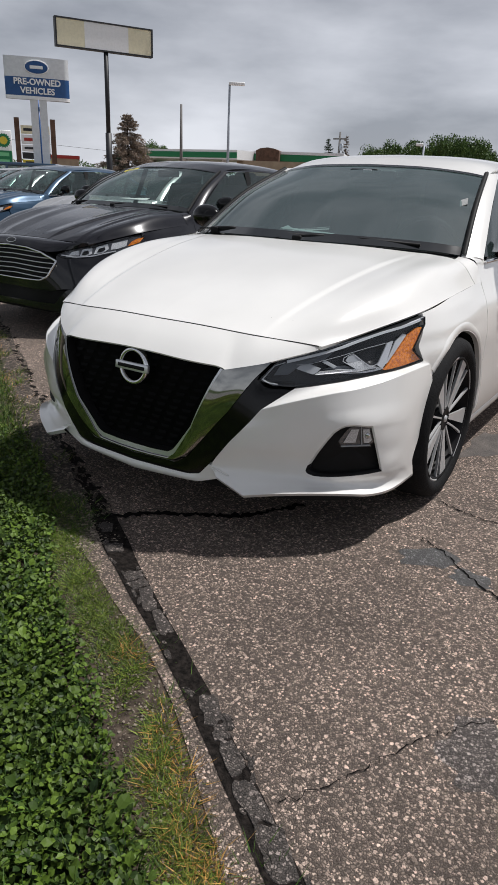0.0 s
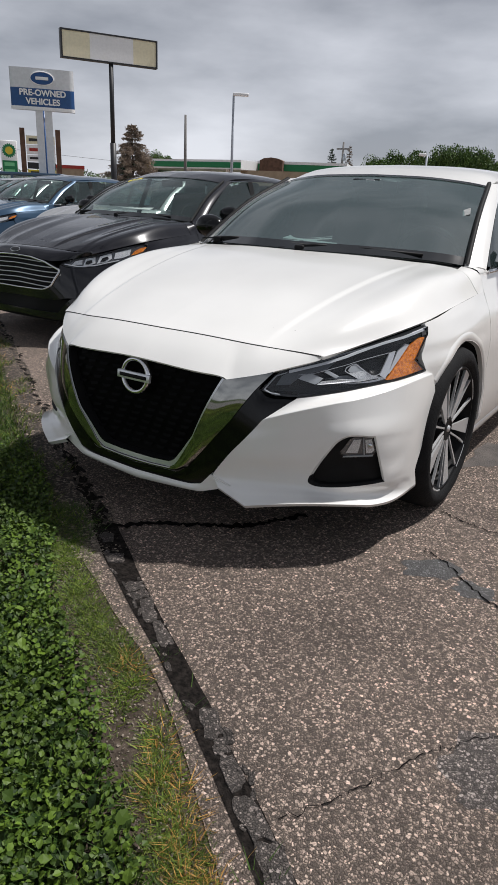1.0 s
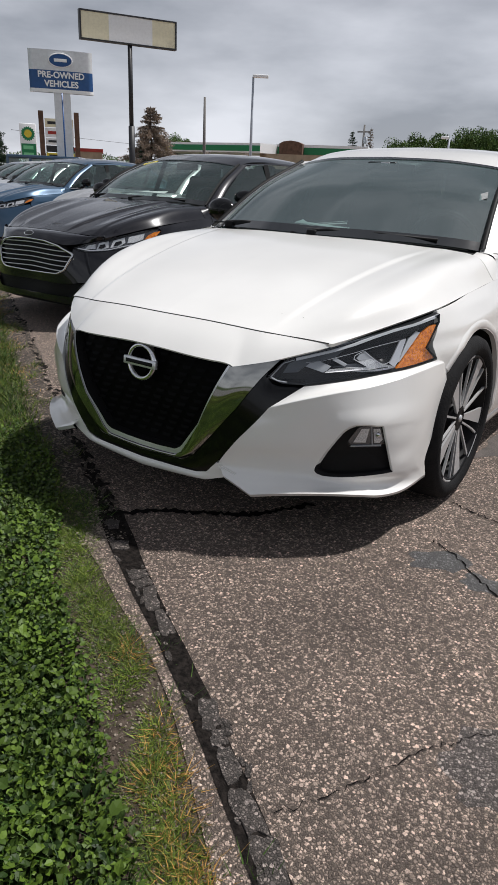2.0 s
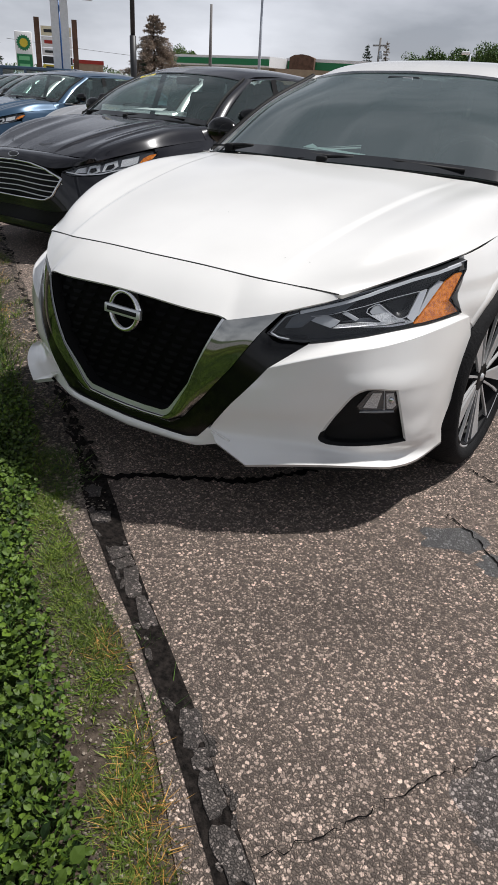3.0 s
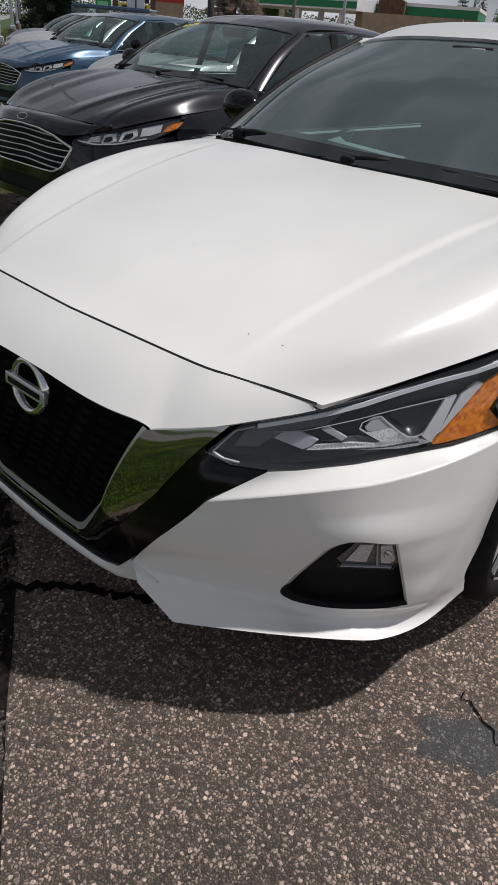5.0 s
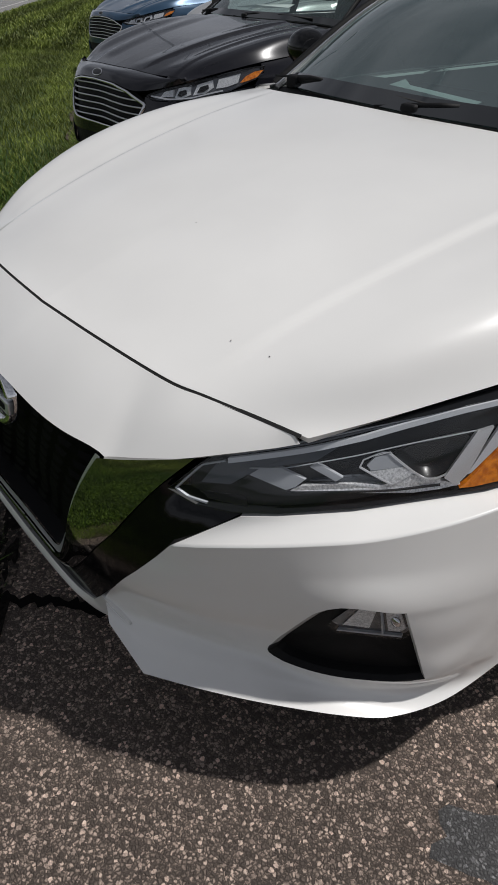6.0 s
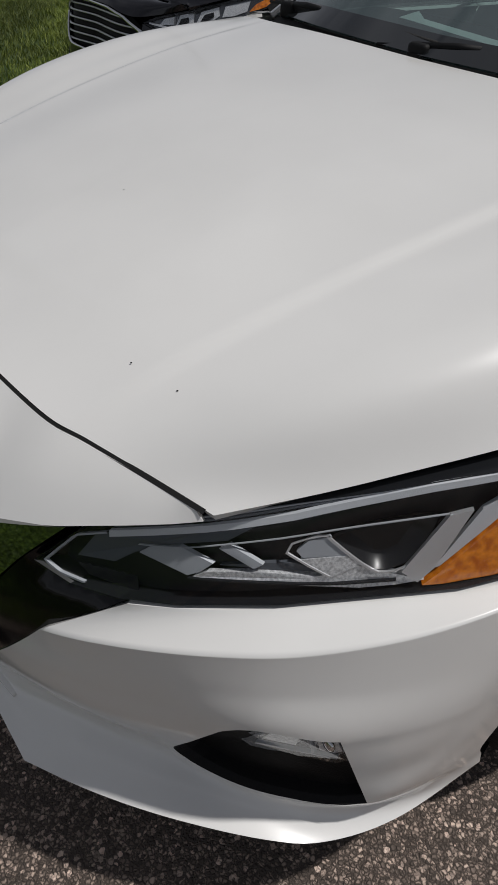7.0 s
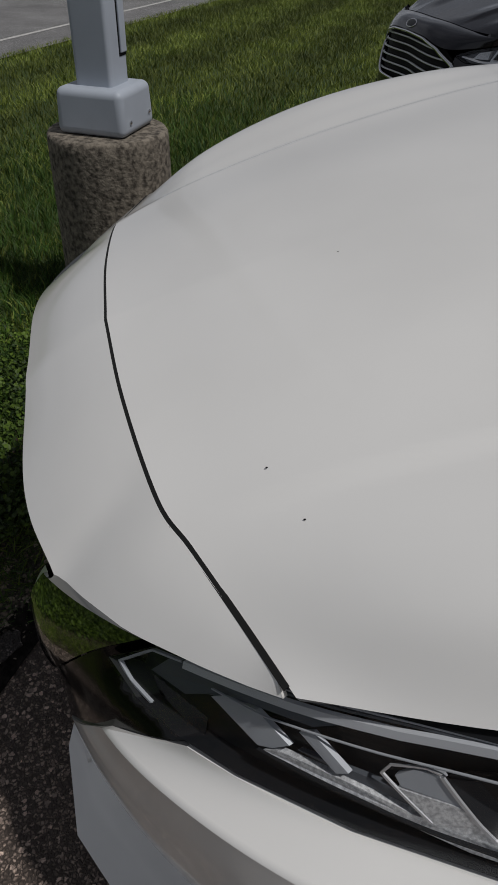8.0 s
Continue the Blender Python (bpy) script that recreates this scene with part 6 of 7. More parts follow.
# ---- lamp posts on round concrete footings along the verge ----
def lamp_post(u, n):
    p = at_edge(u, n)
    root = thing("lamp_post", "grey square steel lamp post on a concrete footing", "lamp post", Matrix.Translation((p.x, p.y, -0.044)) @ Matrix.Rotation(math.atan2(EDGE_U.y, EDGE_U.x) + 0.05, 4, "Z"), "lamp posts along the verge")
    rows = []
    for z, r in ((0.0, 0.222), (0.2, 0.218), (0.45, 0.214), (0.62, 0.212), (0.650, 0.2105), (0.660, 0.204), (0.662, 0.190), (0.663, 0.0)):
        rows.append([Vector((r * math.cos(a) * (1 + 0.007 * noise.noise(Vector((math.cos(a) * 3, math.sin(a) * 3, z * 7)))), r * math.sin(a) * (1 + 0.007 * noise.noise(Vector((math.cos(a) * 3 + 9, math.sin(a) * 3, z * 7)))), z)) for a in np.linspace(0, math.tau, 41)[:-1]])
    part("footing", sheet(rows, closed=True), CONCRETE, root, "round pitted concrete footing")
    def soft_box(x, z0, z1, r, taper=1.0):
        bm = bmesh.new()
        bmesh.ops.create_cube(bm, size=1.0, matrix=Matrix.Translation((0, 0, (z0 + z1) / 2)) @ Matrix.Diagonal((2 * x, 2 * x, z1 - z0, 1)))
        for q in bm.verts:
            if q.co.z > (z0 + z1) / 2:
                q.co.x, q.co.y = q.co.x * taper, q.co.y * taper
        bmesh.ops.bevel(bm, geom=bm.edges[:], offset=r, segments=6, profile=0.5, affect="EDGES")
        bmesh.ops.inset_individual(bm, faces=[f for f in bm.faces if f.calc_area() > 0.004], thickness=0.002)
        return bm
    for ob in (part("base_cover", soft_box(0.126, 0.663, 0.805, 0.024, 0.95), GALV, root), part("shaft", soft_box(0.066, 0.79, 8.2, 0.014), GALV, root)):
        ob.data.update()
    part("hand_hole_gap", box(bmesh.new(), (-0.058, 0.064, 0.885), (-0.008, 0.0675, 1.30)), MATT_BLACK, root, smooth=False)
    part("hand_hole_cover", box(bmesh.new(), (-0.053, 0.066, 0.895), (-0.013, 0.074, 1.30), bevel=0.003), GALV, root, smooth=False)
    part("arm", tube([(0, 0, 8.1), (0, 0.3, 8.18), (0, 0.9, 8.22)], 0.03, 6), GALV, root)
    part("lamp_head", box(bmesh.new(), (-0.16, 0.55, 8.14), (0.16, 1.1, 8.28), bevel=0.03), GALV, root)
    for sx, sz in ((0.07, 0.70), (-0.08, 0.705)):
        part("bolt", box(bmesh.new(), (sx - 0.006, 0.123, sz), (sx + 0.006, 0.130, sz + 0.012), bevel=0.003), CHROME, root)
    return root


post = lamp_post(-2.15, -0.537)
for k in (-19.9, -38.2, -56.5, -74.8):
    p = at_edge(k, -0.53)
    copy_thing(post, Matrix.Translation((p.x, p.y, -0.03)) @ Matrix.Rotation(math.atan2(EDGE_U.y, EDGE_U.x) + 0.05, 4, "Z"))

# ---- the rest of the row, signs, station, trees ----
EYE = Vector((1.642, -1.735, 1.22))


def far(dx, dy, rise, dist):
    """A place at that distance in that direction from the lot's corner, rise being the slope up to it."""
    return Vector((EYE.x + dx * dist, EYE.y + dy * dist, EYE.z + rise * dist))


silver_car = car("silver sedan between the black and the blue one", (-5.75, 4.55, 0.03), SILVER_PAINT, oval_face)
blue_car = car("metallic blue sedan with barred chrome grille", (-8.55, 4.95, 0.01), BLUE_PAINT, oval_face)
copy_thing(silver_car, pose(-11.4, 6.9, 0.01))
copy_thing(silver_car, pose(-14.2, 8.6, 0.01))
copy_thing(blue_car, pose(-17.0, 10.3, 0.01))


def frame_at(p, q, z):
    """A pose at p whose x axis runs towards q, standing at height z."""
    d = (q - p)
    return Matrix.Translation((p.x, p.y, z)) @ Matrix.Rotation(math.atan2(d.y, d.x), 4, "Z")


def words(text, size, mat, parent, m, name="lettering"):
    cu = bpy.data.curves.new(name, "FONT")
    cu.offset = 0.012 * size / 0.36
    cu.body, cu.size, cu.align_x, cu.align_y, cu.extrude = text, size, "CENTER", "CENTER", 0.004
    cu.materials.append(mat)
    ob = new(name, cu)
    ob.parent = parent
    ob.matrix_local = m
    return ob


UPRIGHT = Matrix.Rotation(radians(90), 4, "X")


def dealer_sign():
    d = 33.0
    a, b = far(-0.783, 0.622, 0, d), far(-0.732, 0.6813, 0, d)
    w = (b - a).length / 2
    root = thing("dealer_sign", "white and blue dealer pylon sign on a grey post", "sign", frame_at((a + b) / 2, b, 0))
    z0, z1, zt = EYE.z + 0.0945 * d, EYE.z + 0.118 * d, EYE.z + 0.141 * d
    curve = lambda x: -0.20 * math.sqrt(max(0, 1 - (x / (w * 1.15)) ** 2))
    xs = np.linspace(-w, w, 15)
    part("blue_panel", sheet([[Vector((x, y, z)) for x, y in [(x, curve(x)) for x in xs] + [(x, 0.15) for x in xs[::-1]]] for z in (z0 + 0.08, z1)], closed=True), SIGN_BLUE, root, "dark blue lettered panel")
    part("white_panel", sheet([[Vector((x, y, z)) for x, y in [(x, curve(x)) for x in xs] + [(x, 0.15) for x in xs[::-1]]] for z in (z1, zt)], closed=True), SIGN_GREY, root, "silver upper panel")
    part("lower_edge", sheet([[Vector((x * 1.01, y * 1.03, z)) for x, y in [(x, curve(x)) for x in xs] + [(x, 0.15) for x in xs[::-1]]] for z in (z0 - 0.05, z0 + 0.08)], closed=True), SIGN_WHITE, root)
    bm = bmesh.new()
    bmesh.ops.create_uvsphere(bm, u_segments=32, v_segments=12, radius=1.0, matrix=Matrix.Translation((0, curve(0) - 0.0, (z1 + zt) / 2)) @ Matrix.Diagonal((0.46, 0.04, 0.24, 1)))
    part("oval", bm, SIGN_BLUE, root, "blue oval emblem")
    part("oval_rim", tube([Vector((0.47 * math.cos(t), curve(0) - 0.03, (z1 + zt) / 2 + 0.25 * math.sin(t))) for t in np.linspace(0, math.tau, 41)], 0.02, 6), SIGN_WHITE, root)
    part("oval_mark", box(bmesh.new(), (-0.26, curve(0) - 0.05, (z1 + zt) / 2 - 0.06), (0.26, curve(0) - 0.035, (z1 + zt) / 2 + 0.06), bevel=0.02), SIGN_WHITE, root)
    zm = (z0 + 0.08 + z1) / 2
    words("PRE-OWNED", 0.325, SIGN_WHITE, root, Matrix.Translation((0, curve(0) - 0.02, zm + 0.17)) @ UPRIGHT)
    words("VEHICLES", 0.325, SIGN_WHITE, root, Matrix.Translation((0, curve(0) - 0.02, zm - 0.16)) @ UPRIGHT)
    part("post", box(bmesh.new(), (-0.34, -0.12, 0), (-0.03, 0.12, z0), bevel=0.01), SIGN_GREY, root, smooth=False)
    part("post", box(bmesh.new(), (0.03, -0.12, 0), (0.34, 0.12, z0), bevel=0.01), SIGN_GREY, root, smooth=False)
    part("post_stripe", box(bmesh.new(), (-0.03, -0.10, 0), (0.03, 0.10, z0)), SIGN_BLUE, root)


dealer_sign()


def blank_sign():
    d = 40.0
    a, b = far(-0.7417, 0.6707, 0, d - 0.7), far(-0.6552, 0.7554, 0, d + 0.7)
    w = (b - a).length / 2
    root = thing("blank_sign", "tall black-framed sign with faded blank panels", "sign", frame_at((a + b) / 2, b, 0))
    z0, z1 = EYE.z + 0.1535 * d, EYE.z + 0.186 * d
    part("panel", box(bmesh.new(), (-w * 0.42, -0.12, z0 + 0.06), (w * 0.48, 0.12, z1 - 0.06)), SIGN_WHITE, root, smooth=False)
    part("faded_panel", box(bmesh.new(), (-w + 0.06, -0.115, z0 + 0.06), (-w * 0.42, 0.12, z1 - 0.06)), SIGN_TAN, root, smooth=False)
    part("faded_panel", box(bmesh.new(), (w * 0.48, -0.115, z0 + 0.06), (w - 0.06, 0.12, z1 - 0.06)), SIGN_TAN, root, smooth=False)
    for lo, hi in (((-w, -0.16, z0), (w, 0.16, z0 + 0.07)), ((-w, -0.16, z1 - 0.07), (w, 0.16, z1)), ((-w, -0.16, z0 + 0.07), (-w + 0.08, 0.16, z1 - 0.07)), ((w - 0.08, -0.16, z0 + 0.07), (w, 0.16, z1 - 0.07))):
        part("frame_bar", box(bmesh.new(), lo, hi), STEEL_DARK, root, smooth=False)
    part("post", tube([(0.04, 0, 0), (0.04, 0, 3.6)], 0.16, 12), STEEL_DARK, root)
    part("upper_post", tube([(0.04, 0, 3.6), (0.04, 0, z0)], 0.115, 12), STEEL_DARK, root)


blank_sign()


def price_sign():
    d = 60.0
    a, b = far(-0.7945, 0.6072, 0, d), far(-0.7805, 0.6250, 0, d)
    w = (b - a).length / 2
    root = thing("fuel_price_sign", "white and green fuel station price sign", "sign", frame_at((a + b) / 2, b, 0))
    part("face", box(bmesh.new(), (-w * 0.9, -0.2, 1.9), (w * 0.9, 0.2, 4.55), bevel=0.05), SIGN_WHITE, root)
    part("price_panel", box(bmesh.new(), (-w * 0.8, -0.24, 2.0), (w * 0.8, -0.19, 3.1)), GREEN, root, smooth=False)
    for z in (2.7, 2.2):
        part("price_bar", box(bmesh.new(), (-w * 0.6, -0.26, z), (w * 0.5, -0.235, z + 0.26)), material("sign_pale_green", (0.2, 0.6, 0.3), 0.5), root, smooth=False)
    for k in range(2):
        bm = bmesh.new()
        n = 18
        r0, r1 = ((0.54, 0.44), (0.31, 0.26))[k]
        vs = [bm.verts.new((math.cos(i * math.tau / (2 * n)) * (r0 if i % 2 == 0 else r1), -0.22 - 0.02 * k, 3.82 + math.sin(i * math.tau / (2 * n)) * (r0 if i % 2 == 0 else r1))) for i in range(2 * n)]
        bm.faces.new(vs)
        part("emblem", bm, (GREEN, YELLOW)[k], root, smooth=False)
    part("post", box(bmesh.new(), (-0.25, -0.15, 0), (0.25, 0.15, 2.0)), SIGN_WHITE, root, smooth=False)


price_sign()


def tenant_board():
    d = 45.0
    a, b = far(-0.7765, 0.6300, 0, d), far(-0.7475, 0.6640, 0, d)
    w = (b - a).length / 2
    root = thing("tenant_board", "two-post board with stacked shop name panels", "sign", frame_at((a + b) / 2, b, 0))
    for s in (-1, 1):
        part("post", box(bmesh.new(), (s * w - 0.14, -0.15, 0), (s * w + 0.14, 0.15, EYE.z + 0.0715 * d)), BROWN, root, smooth=False)
    z = 1.9
    for h, mat in ((0.35, YELLOW), (0.4, STEEL_DARK), (0.4, SIGN_WHITE), (0.55, SIGN_WHITE), (0.5, SIGN_TAN)):
        part("panel", box(bmesh.new(), (-w + 0.2, -0.1, z), (w - 0.2, 0.1, z + h - 0.05)), mat, root, smooth=False)
        part("panel_text", box(bmesh.new(), (-w + 0.35, -0.12, z + h * 0.3), (w - 0.35, -0.1, z + h * 0.6)), RED if h > 0.5 else STEEL_DARK, root, smooth=False)
        z += h


tenant_board()


def fuel_station():
    d = 92.0
    a, b = far(-0.690, 0.724, 0, d), far(-0.5646, 0.8254, 0, d - 10)
    root = thing("fuel_station", "white and green canopy of a fuel station", "building", frame_at(a, b, 0))
    w = (b - a).length
    z = EYE.z + 0.0415 * d
    part("canopy", box(bmesh.new(), (0, 0, z - 1.0), (w, 9, z)), SIGN_WHITE, root, smooth=False)
    part("green_band", box(bmesh.new(), (0.0, -0.06, z - 0.85), (w, -0.005, z - 0.25)), GREEN, root, smooth=False)
    part("green_end", box(bmesh.new(), (-0.06, 0, z - 0.85), (-0.005, 9, z - 0.25)), GREEN, root, smooth=False)
    bm = bmesh.new()
    bmesh.ops.create_circle(bm, cap_ends=True, segments=24, radius=0.5, matrix=Matrix.Translation((4.0, -0.12, z - 0.55)) @ Matrix.Rotation(radians(90), 4, "X"))
    part("emblem", bm, YELLOW, root, smooth=False)
    for x in (3.0, w * 0.5, w - 3.0):
        part("column", box(bmesh.new(), (x - 0.25, 2, 0), (x + 0.25, 2.5, z - 1.0)), SIGN_WHITE, root, smooth=False)
        part("column", box(bmesh.new(), (x - 0.25, 6.5, 0), (x + 0.25, 7.0, z - 1.0)), SIGN_WHITE, root, smooth=False)
    c, e = far(-0.5646, 0.8254, 0, d - 6), far(-0.440, 0.898, 0, d - 8)
    shop = thing("shop", "low station shop with green fascia and brick gable", "building", frame_at(c, e, 0))
    ws = (e - c).length
    part("wall", box(bmesh.new(), (0, 0, 0), (ws, 9, z - 0.9)), TAN_WALL, shop, smooth=False)
    part("fascia", box(bmesh.new(), (-0.1, -0.15, z - 0.9), (ws + 0.1, 9.1, z - 0.15)), GREEN, shop, smooth=False)
    part("roof_edge", box(bmesh.new(), (-0.15, -0.2, z - 0.15), (ws + 0.15, 9.2, z + 0.15)), SIGN_WHITE, shop, smooth=False)
    gx = ws * 0.30
    part("gable", prism([(gx - 1.2, z - 2.6), (gx + 1.5, z - 2.6), (gx + 1.5, z + 0.15), (gx + 0.9, z + 0.4), (gx + 0.15, z + 0.5), (gx - 0.7, z + 0.4), (gx - 1.2, z + 0.15)], 3.0, lambda x, y, q: (x, y - 1.2, q)), BROWN, shop, smooth=False)
    part("low_wall", box(bmesh.new(), (gx - 1.6, -6, 0), (ws * 0.95, -5.6, EYE.z + 0.033 * d - 0.35)), TAN_WALL, shop, smooth=False)


fuel_station()


def red_roof_shop():
    d = 85.0
    a, b = far(-0.7505, 0.6608, 0, d), far(-0.7262, 0.6870, 0, d)
    root = thing("shop", "tan flat-roofed shop with a red roof edge", "building", frame_at(a, b, 0))
    w = (b - a).length
    z = EYE.z + 0.0295 * d
    part("wall", box(bmesh.new(), (0, 0, 0), (w, 8, z - 0.35)), TAN_WALL, root, smooth=False)
    part("roof_edge", box(bmesh.new(), (-0.1, -0.1, z - 0.35), (w + 0.1, 8.1, z)), RED, root, smooth=False)


red_roof_shop()


def boxy_suv():
    p = Vector((-23.5, 19.4, 0))
    root = thing("off_road_car", "dark blue boxy off-road car behind the row", "car", Matrix.Translation((p.x, p.y, 0)) @ Matrix.Rotation(radians(38), 4, "Z"))
    part("body", box(bmesh.new(), (-2.1, -0.9, 0.55), (2.1, 0.9, 1.15), bevel=0.06), BLUE_PAINT, root, smooth=False)
    part("roof", box(bmesh.new(), (-1.95, -0.82, 1.66), (1.1, 0.82, 1.80), bevel=0.05), BLUE_PAINT, root, smooth=False)
    for x in (-1.9, -0.95, 0.0, 0.95):
        part("pillar", box(bmesh.new(), (x - 0.05, -0.82, 1.12), (x + 0.06, 0.82, 1.70), bevel=0.01), BLUE_PAINT, root, smooth=False)
    part("window_band", box(bmesh.new(), (-1.85, -0.80, 1.15), (0.95, 0.80, 1.66)), GLASS_CAR, root, smooth=False)
    for x in (-1.35, 1.35):
        for y in (-0.78, 0.78):
            part("tyre", tube([(x, y - 0.12, 0.38), (x, y + 0.12, 0.38)], 0.38, 20), RUBBER, root, smooth=False)


boxy_suv()


def street_light(dx, dy, rise, dist, reach, label):
    p = far(dx, dy, 0, dist)
    root = thing("street_light", label, "street light", Matrix.Translation((p.x, p.y, 0)) @ Matrix.Rotation(math.atan2(-dx, dy), 4, "Z"), "lights over the lot")
    h = EYE.z + rise * dist
    part("pole", tube([(0, 0, 0), (0, 0, h * 0.5), (0, 0, h)], [0.11, 0.09, 0.07], 8), GALV, root)
    part("lamp_head", box(bmesh.new(), (-0.05, -0.15, h - 0.05), (reach, 0.15, h + 0.14), bevel=0.04), SIGN_WHITE, root)


street_light(-0.5749, 0.8182, 0.126, 50.0, 1.0, "tall grey lot light with a single head")
street_light(-0.3420, 0.9397, 0.0605, 55.0, -0.6, "grey lot light seen over the roof")


def utility_pole(dx, dy, rise, dist, label, arm=True):
    p = far(dx, dy, 0, dist)
    root = thing("utility_pole", label, "utility pole", Matrix.Translation((p.x, p.y, 0)))
    h = EYE.z + rise * dist
    part("pole", tube([(0, 0, 0), (0, 0, h)], [0.2, 0.12], 8), GREY_WOOD, root)
    if not arm:
        return
    part("cross_arm", box(bmesh.new(), (-0.9, -0.08, h - 0.9), (0.9, 0.08, h - 0.72)), GREY_WOOD, root, smooth=False)
    part("transformer", tube([(0.25, 0, h - 2.2), (0.25, 0, h - 1.4)], 0.22, 10), GALV, root)


GREY_WOOD = material("weathered_pole_wood", (0.20, 0.19, 0.185), 0.9, var=0.3, scale=8)
utility_pole(-0.6260, 0.7798, 0.0993, 80.0, "plain grey wooden utility pole", False)
utility_pole(-0.4450, 0.8955, 0.074, 95.0, "wooden utility pole beside a bare tree")
utility_pole(-0.8480, 0.530, 0.09, 110.0, "wooden utility pole along the road")
wire = tube(spline([far(-0.80, 0.60, 0.047, 70), far(-0.74, 0.672, 0.041, 75), far(-0.66, 0.751, 0.035, 80)], 16), 0.02, 4)
tagged(part("overhead_wire", wire, STEEL_DARK), "thin black overhead wire", "wire")


# ---- trees ----
BARK = material("tree_bark", (0.10, 0.075, 0.055), 0.95, var=0.5, scale=10, bump=0.8, bump_scale=30)
NEEDLE = leaf_material("spruce_needles", (0.012, 0.030, 0.016), (0.035, 0.065, 0.035))
BARE = leaf_material("dying_needles", (0.19, 0.150, 0.12), (0.42, 0.34, 0.27))
LEAF = leaf_material("broad_leaves", (0.035, 0.080, 0.018), (0.11, 0.18, 0.04))


def spruce(p, h, spread, mat, seed, label, thin=1.0):
    """Tapered trunk, whorls of drooping limbs, each hung with small needle sprays."""
    r = random.Random(seed)
    root = thing("conifer", label, "tree", Matrix.Translation((p.x, p.y, 0)))
    part("trunk", tube([(0, 0, 0), (0.05, 0, h * 0.5), (0, 0.03, h)], [h * 0.022, h * 0.013, 0.015], 8), BARK, root)
    limbs = bmesh.new()
    vs, fs = [], []
    levels = int(h * 3.2)
    for i in range(levels):
        f = (i + 0.5) / levels
        z = h * (0.06 + 0.92 * f)
        reach = spread * (1 - f) ** 0.85 + 0.12
        for k in range(6):
            a = r.uniform(0, math.tau)
            ln = reach * r.uniform(0.55, 1.1)
            d = Vector((math.cos(a), math.sin(a), 0))
            end = Vector((0, 0, z)) + d * ln + Vector((0, 0, (-0.18 if f < 0.8 else 0.2) * ln))
            tube([(0, 0, z), Vector((0, 0, z)).lerp(end, 0.6) + Vector((0, 0, 0.05 * ln)), end], [0.02 + 0.02 * (1 - f), 0.015, 0.006], 4, limbs, False)
            for s in range(int((14 + 26 * ln) * thin)):
                t = r.uniform(0.12, 1.0)
                q = Vector((0, 0, z)).lerp(end, t) + Vector((r.uniform(-1, 1), r.uniform(-1, 1), r.uniform(-1, 0.5))) * 0.14 * (0.6 + ln * 0.4)
                sz = r.uniform(0.10, 0.24) * (h / 8)
                m = Matrix.Translation(q) @ Euler((r.uniform(-1, 1), r.uniform(-1, 1), a + r.uniform(-0.8, 0.8))).to_matrix().to_4x4()
                b = len(vs)
                vs += [m @ Vector(c) for c in ((0, -0.16 * sz, 0), (sz, 0, -0.3 * sz), (0, 0.16 * sz, 0), (0.4 * sz, 0, 0.18 * sz), (0.6 * sz, 0.5 * sz, -0.1 * sz), (0.6 * sz, -0.5 * sz, -0.1 * sz))]
                fs += [(b, b + 1, b + 3), (b + 2, b + 3, b + 1), (b, b + 4, b + 3), (b + 2, b + 5, b + 3)]
    tagged(part("limbs", limbs, BARK, root), kind="stuff")
    tagged(raw("crown", vs, fs, mat, root), kind="stuff")
    return root


def leafy(p, h, w, seed, label):
    """Forked trunk and a crown of many leaf clumps with gaps and an uneven outline."""
    r = random.Random(seed)
    root = thing("tree", label, "tree", Matrix.Translation((p.x, p.y, 0)))
    bm = tube([(0, 0, 0), (0.1, 0, h * 0.25), (0, 0.1, h * 0.45)], [h * 0.035, h * 0.028, h * 0.02], 8)
    vs, fs = [], []
    for k in range(34):
        a, e = r.uniform(0, math.tau), r.uniform(-0.35, 1.0)
        c = Vector((math.cos(a) * w * math.cos(e) * r.uniform(0.4, 1), math.sin(a) * w * math.cos(e) * r.uniform(0.4, 1), h * 0.62 + h * 0.36 * math.sin(e) * r.uniform(0.5, 1.0)))
        tube([(0, 0.05, h * r.uniform(0.25, 0.45)), c * 0.55 + Vector((0, 0, h * 0.22)), c], [h * 0.014, h * 0.008, h * 0.003], 5, bm, False)
        rad = w * r.uniform(0.20, 0.36)
        for s in range(280):
            d = Vector((r.gauss(0, 1), r.gauss(0, 1), r.gauss(0, 0.8))).normalized() * rad * r.uniform(0.55, 1.08)
            sz = r.uniform(0.07, 0.15) * h / 8
            m = Matrix.Translation(c + d) @ Euler((r.uniform(0, 6), r.uniform(0, 6), r.uniform(0, 6))).to_matrix().to_4x4()
            b = len(vs)
            vs += [m @ Vector(q) for q in ((-sz, 0, 0), (0, -0.6 * sz, 0.1 * sz), (sz, 0, 0), (0, 0.6 * sz, 0.1 * sz))]
            fs.append((b, b + 1, b + 2, b + 3))
    part("trunk", bm, BARK, root)
    tagged(raw("crown", vs, fs, LEAF, root), kind="stuff")
    return root


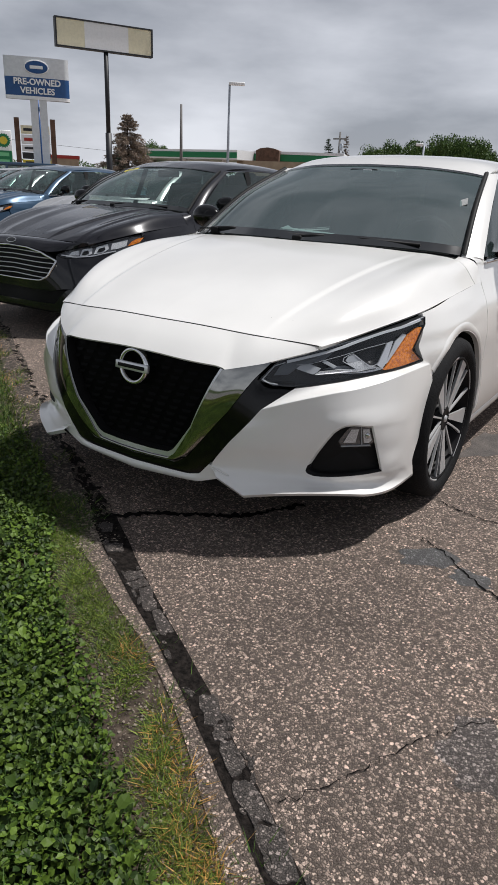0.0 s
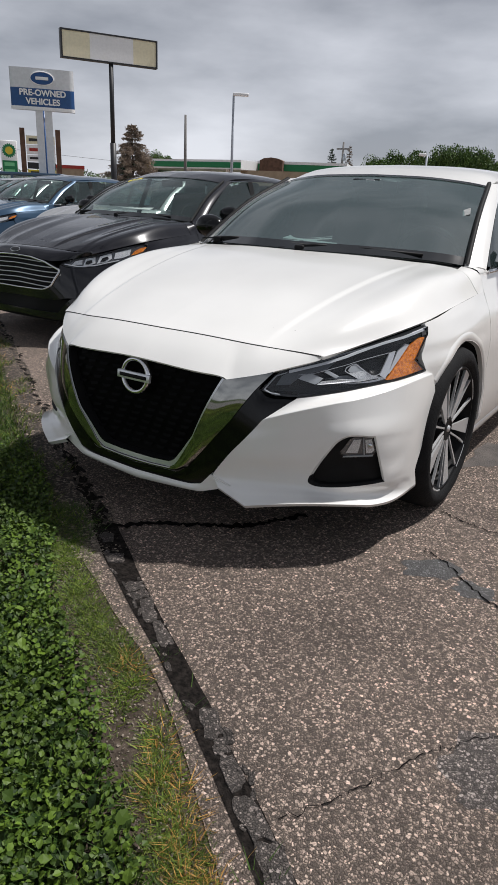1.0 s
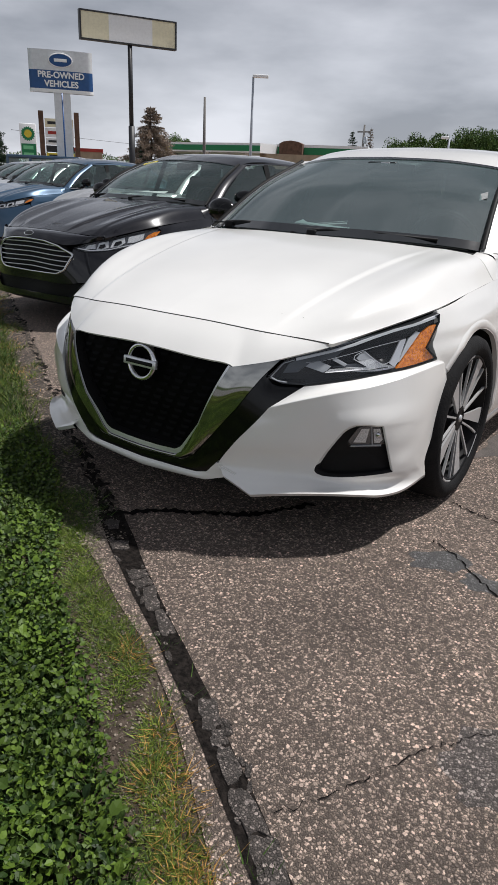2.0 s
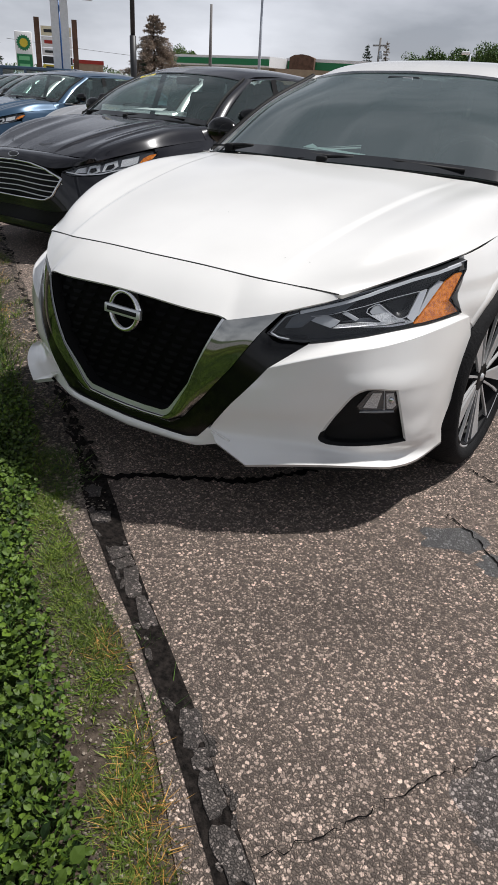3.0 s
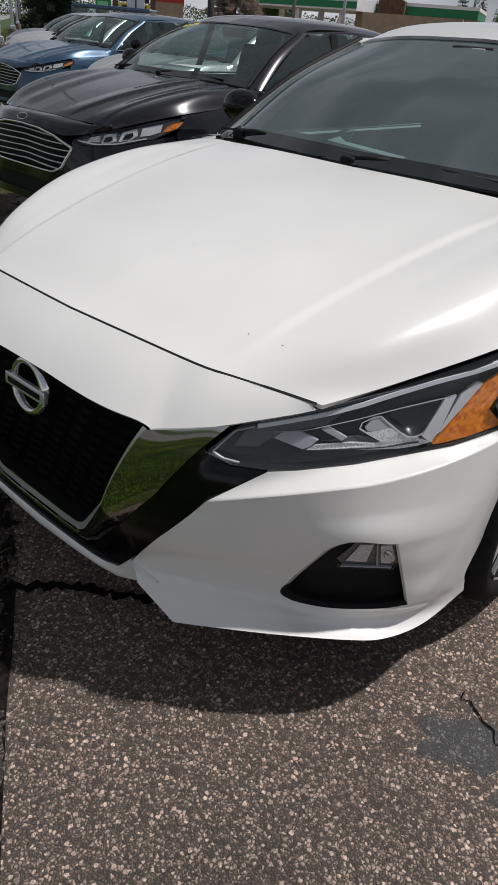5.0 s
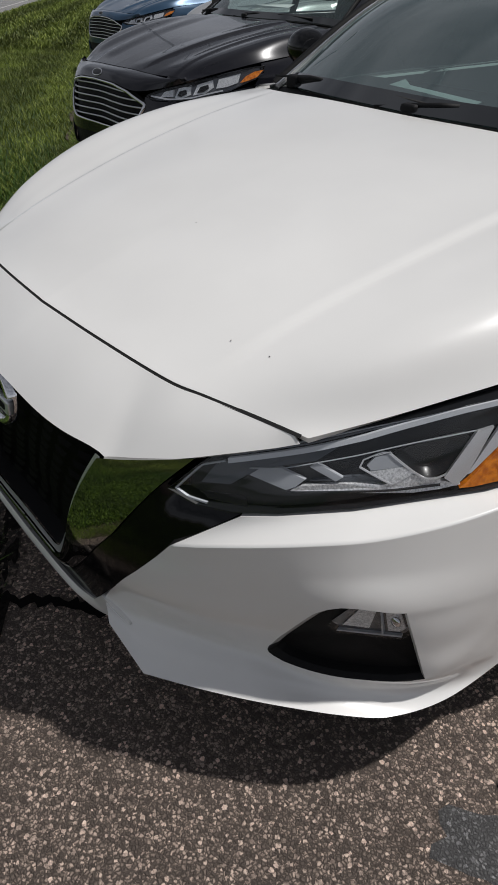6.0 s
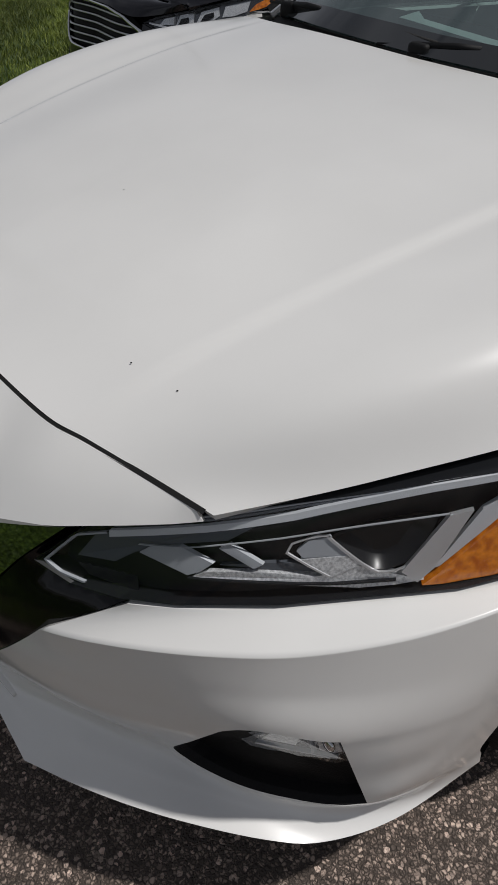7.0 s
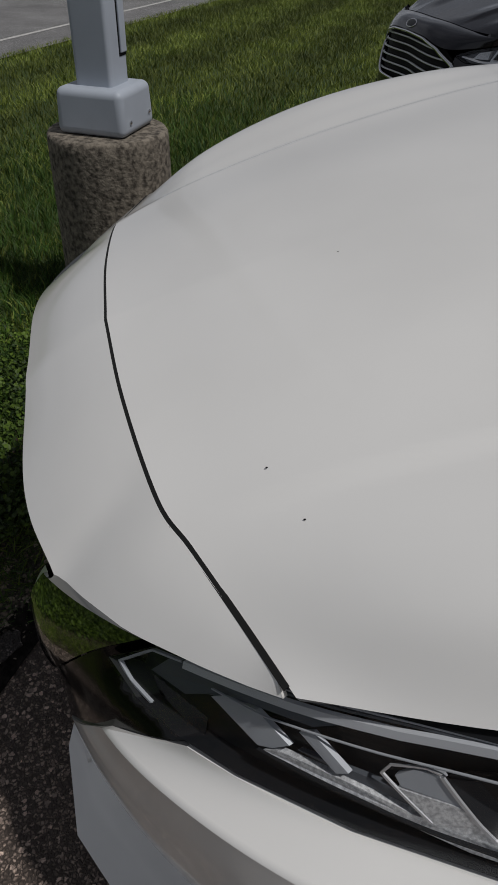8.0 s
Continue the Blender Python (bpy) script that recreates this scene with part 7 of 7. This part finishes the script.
spruce(far(-0.6803, 0.7329, 0, 70), EYE.z + 0.0854 * 70, 4.5, BARE, 1, "half-bare dying spruce with brown branches", 3.0)
spruce(far(-0.688, 0.7257, 0, 68), 3.7, 1.6, NEEDLE, 2, "low dark green conifer beside the bare spruce")
spruce(far(-0.8230, 0.568, 0, 75), 8.8, 3.6, NEEDLE, 3, "dense dark green spruce near the road", 4.0)
spruce(far(-0.8330, 0.5533, 0, 80), 6.0, 2.6, NEEDLE, 4, "dark green spruce near the road", 3.0)
spruce(far(-0.458, 0.8889, 0, 95), EYE.z + 0.0665 * 95, 2.2, NEEDLE, 5, "thin sparse conifer behind the station", 0.5)
spruce(far(-0.437, 0.8995, 0, 97), EYE.z + 0.071 * 97, 1.2, BARE, 6, "bare grey conifer behind the station", 0.3)
for k, (dx, rise, w) in enumerate(((-0.392, 0.060, 2.6), (-0.366, 0.071, 2.6), (-0.335, 0.066, 2.4), (-0.312, 0.077, 2.8), (-0.285, 0.074, 2.6), (-0.258, 0.060, 2.2))):
    leafy(far(dx, math.sqrt(1 - dx * dx), 0, 78), EYE.z + rise * 78, w, 20 + k, "full green broad-leaved tree behind the lot")
leafy(far(-0.652, 0.758, 0, 100), EYE.z + 0.052 * 100, 2.6, 31, "small green tree beside the station canopy")
leafy(far(-0.638, 0.770, 0, 104), EYE.z + 0.046 * 104, 2.4, 32, "small green tree beside the station canopy")


# ---- far line of woods and low roofs ----
def far_woods():
    r = random.Random(9)
    vs, fs = [], []
    for k in range(52000):
        a = r.uniform(-1.45, 0.9)
        d = r.uniform(260, 320)
        h = 7 + 4 * noise.noise(Vector((a * 14, 1.2, 0)))
        c = Vector((math.sin(a) * d, math.cos(a) * d, r.uniform(0, max(h, 2.0))))
        sz = r.uniform(0.20, 0.45)
        m = Matrix.Translation(c) @ Euler((r.uniform(0, 6), r.uniform(0, 6), r.uniform(0, 6))).to_matrix().to_4x4()
        b = len(vs)
        vs += [m @ Vector(q) for q in ((-sz, 0, 0), (0, -0.7 * sz, 0.2), (sz, 0, 0), (0, 0.7 * sz, 0.2))]
        fs.append((b, b + 1, b + 2, b + 3))
    tagged(raw("far_woods", vs, fs, LEAF), "low line of distant woods", kind="stuff")


far_woods()
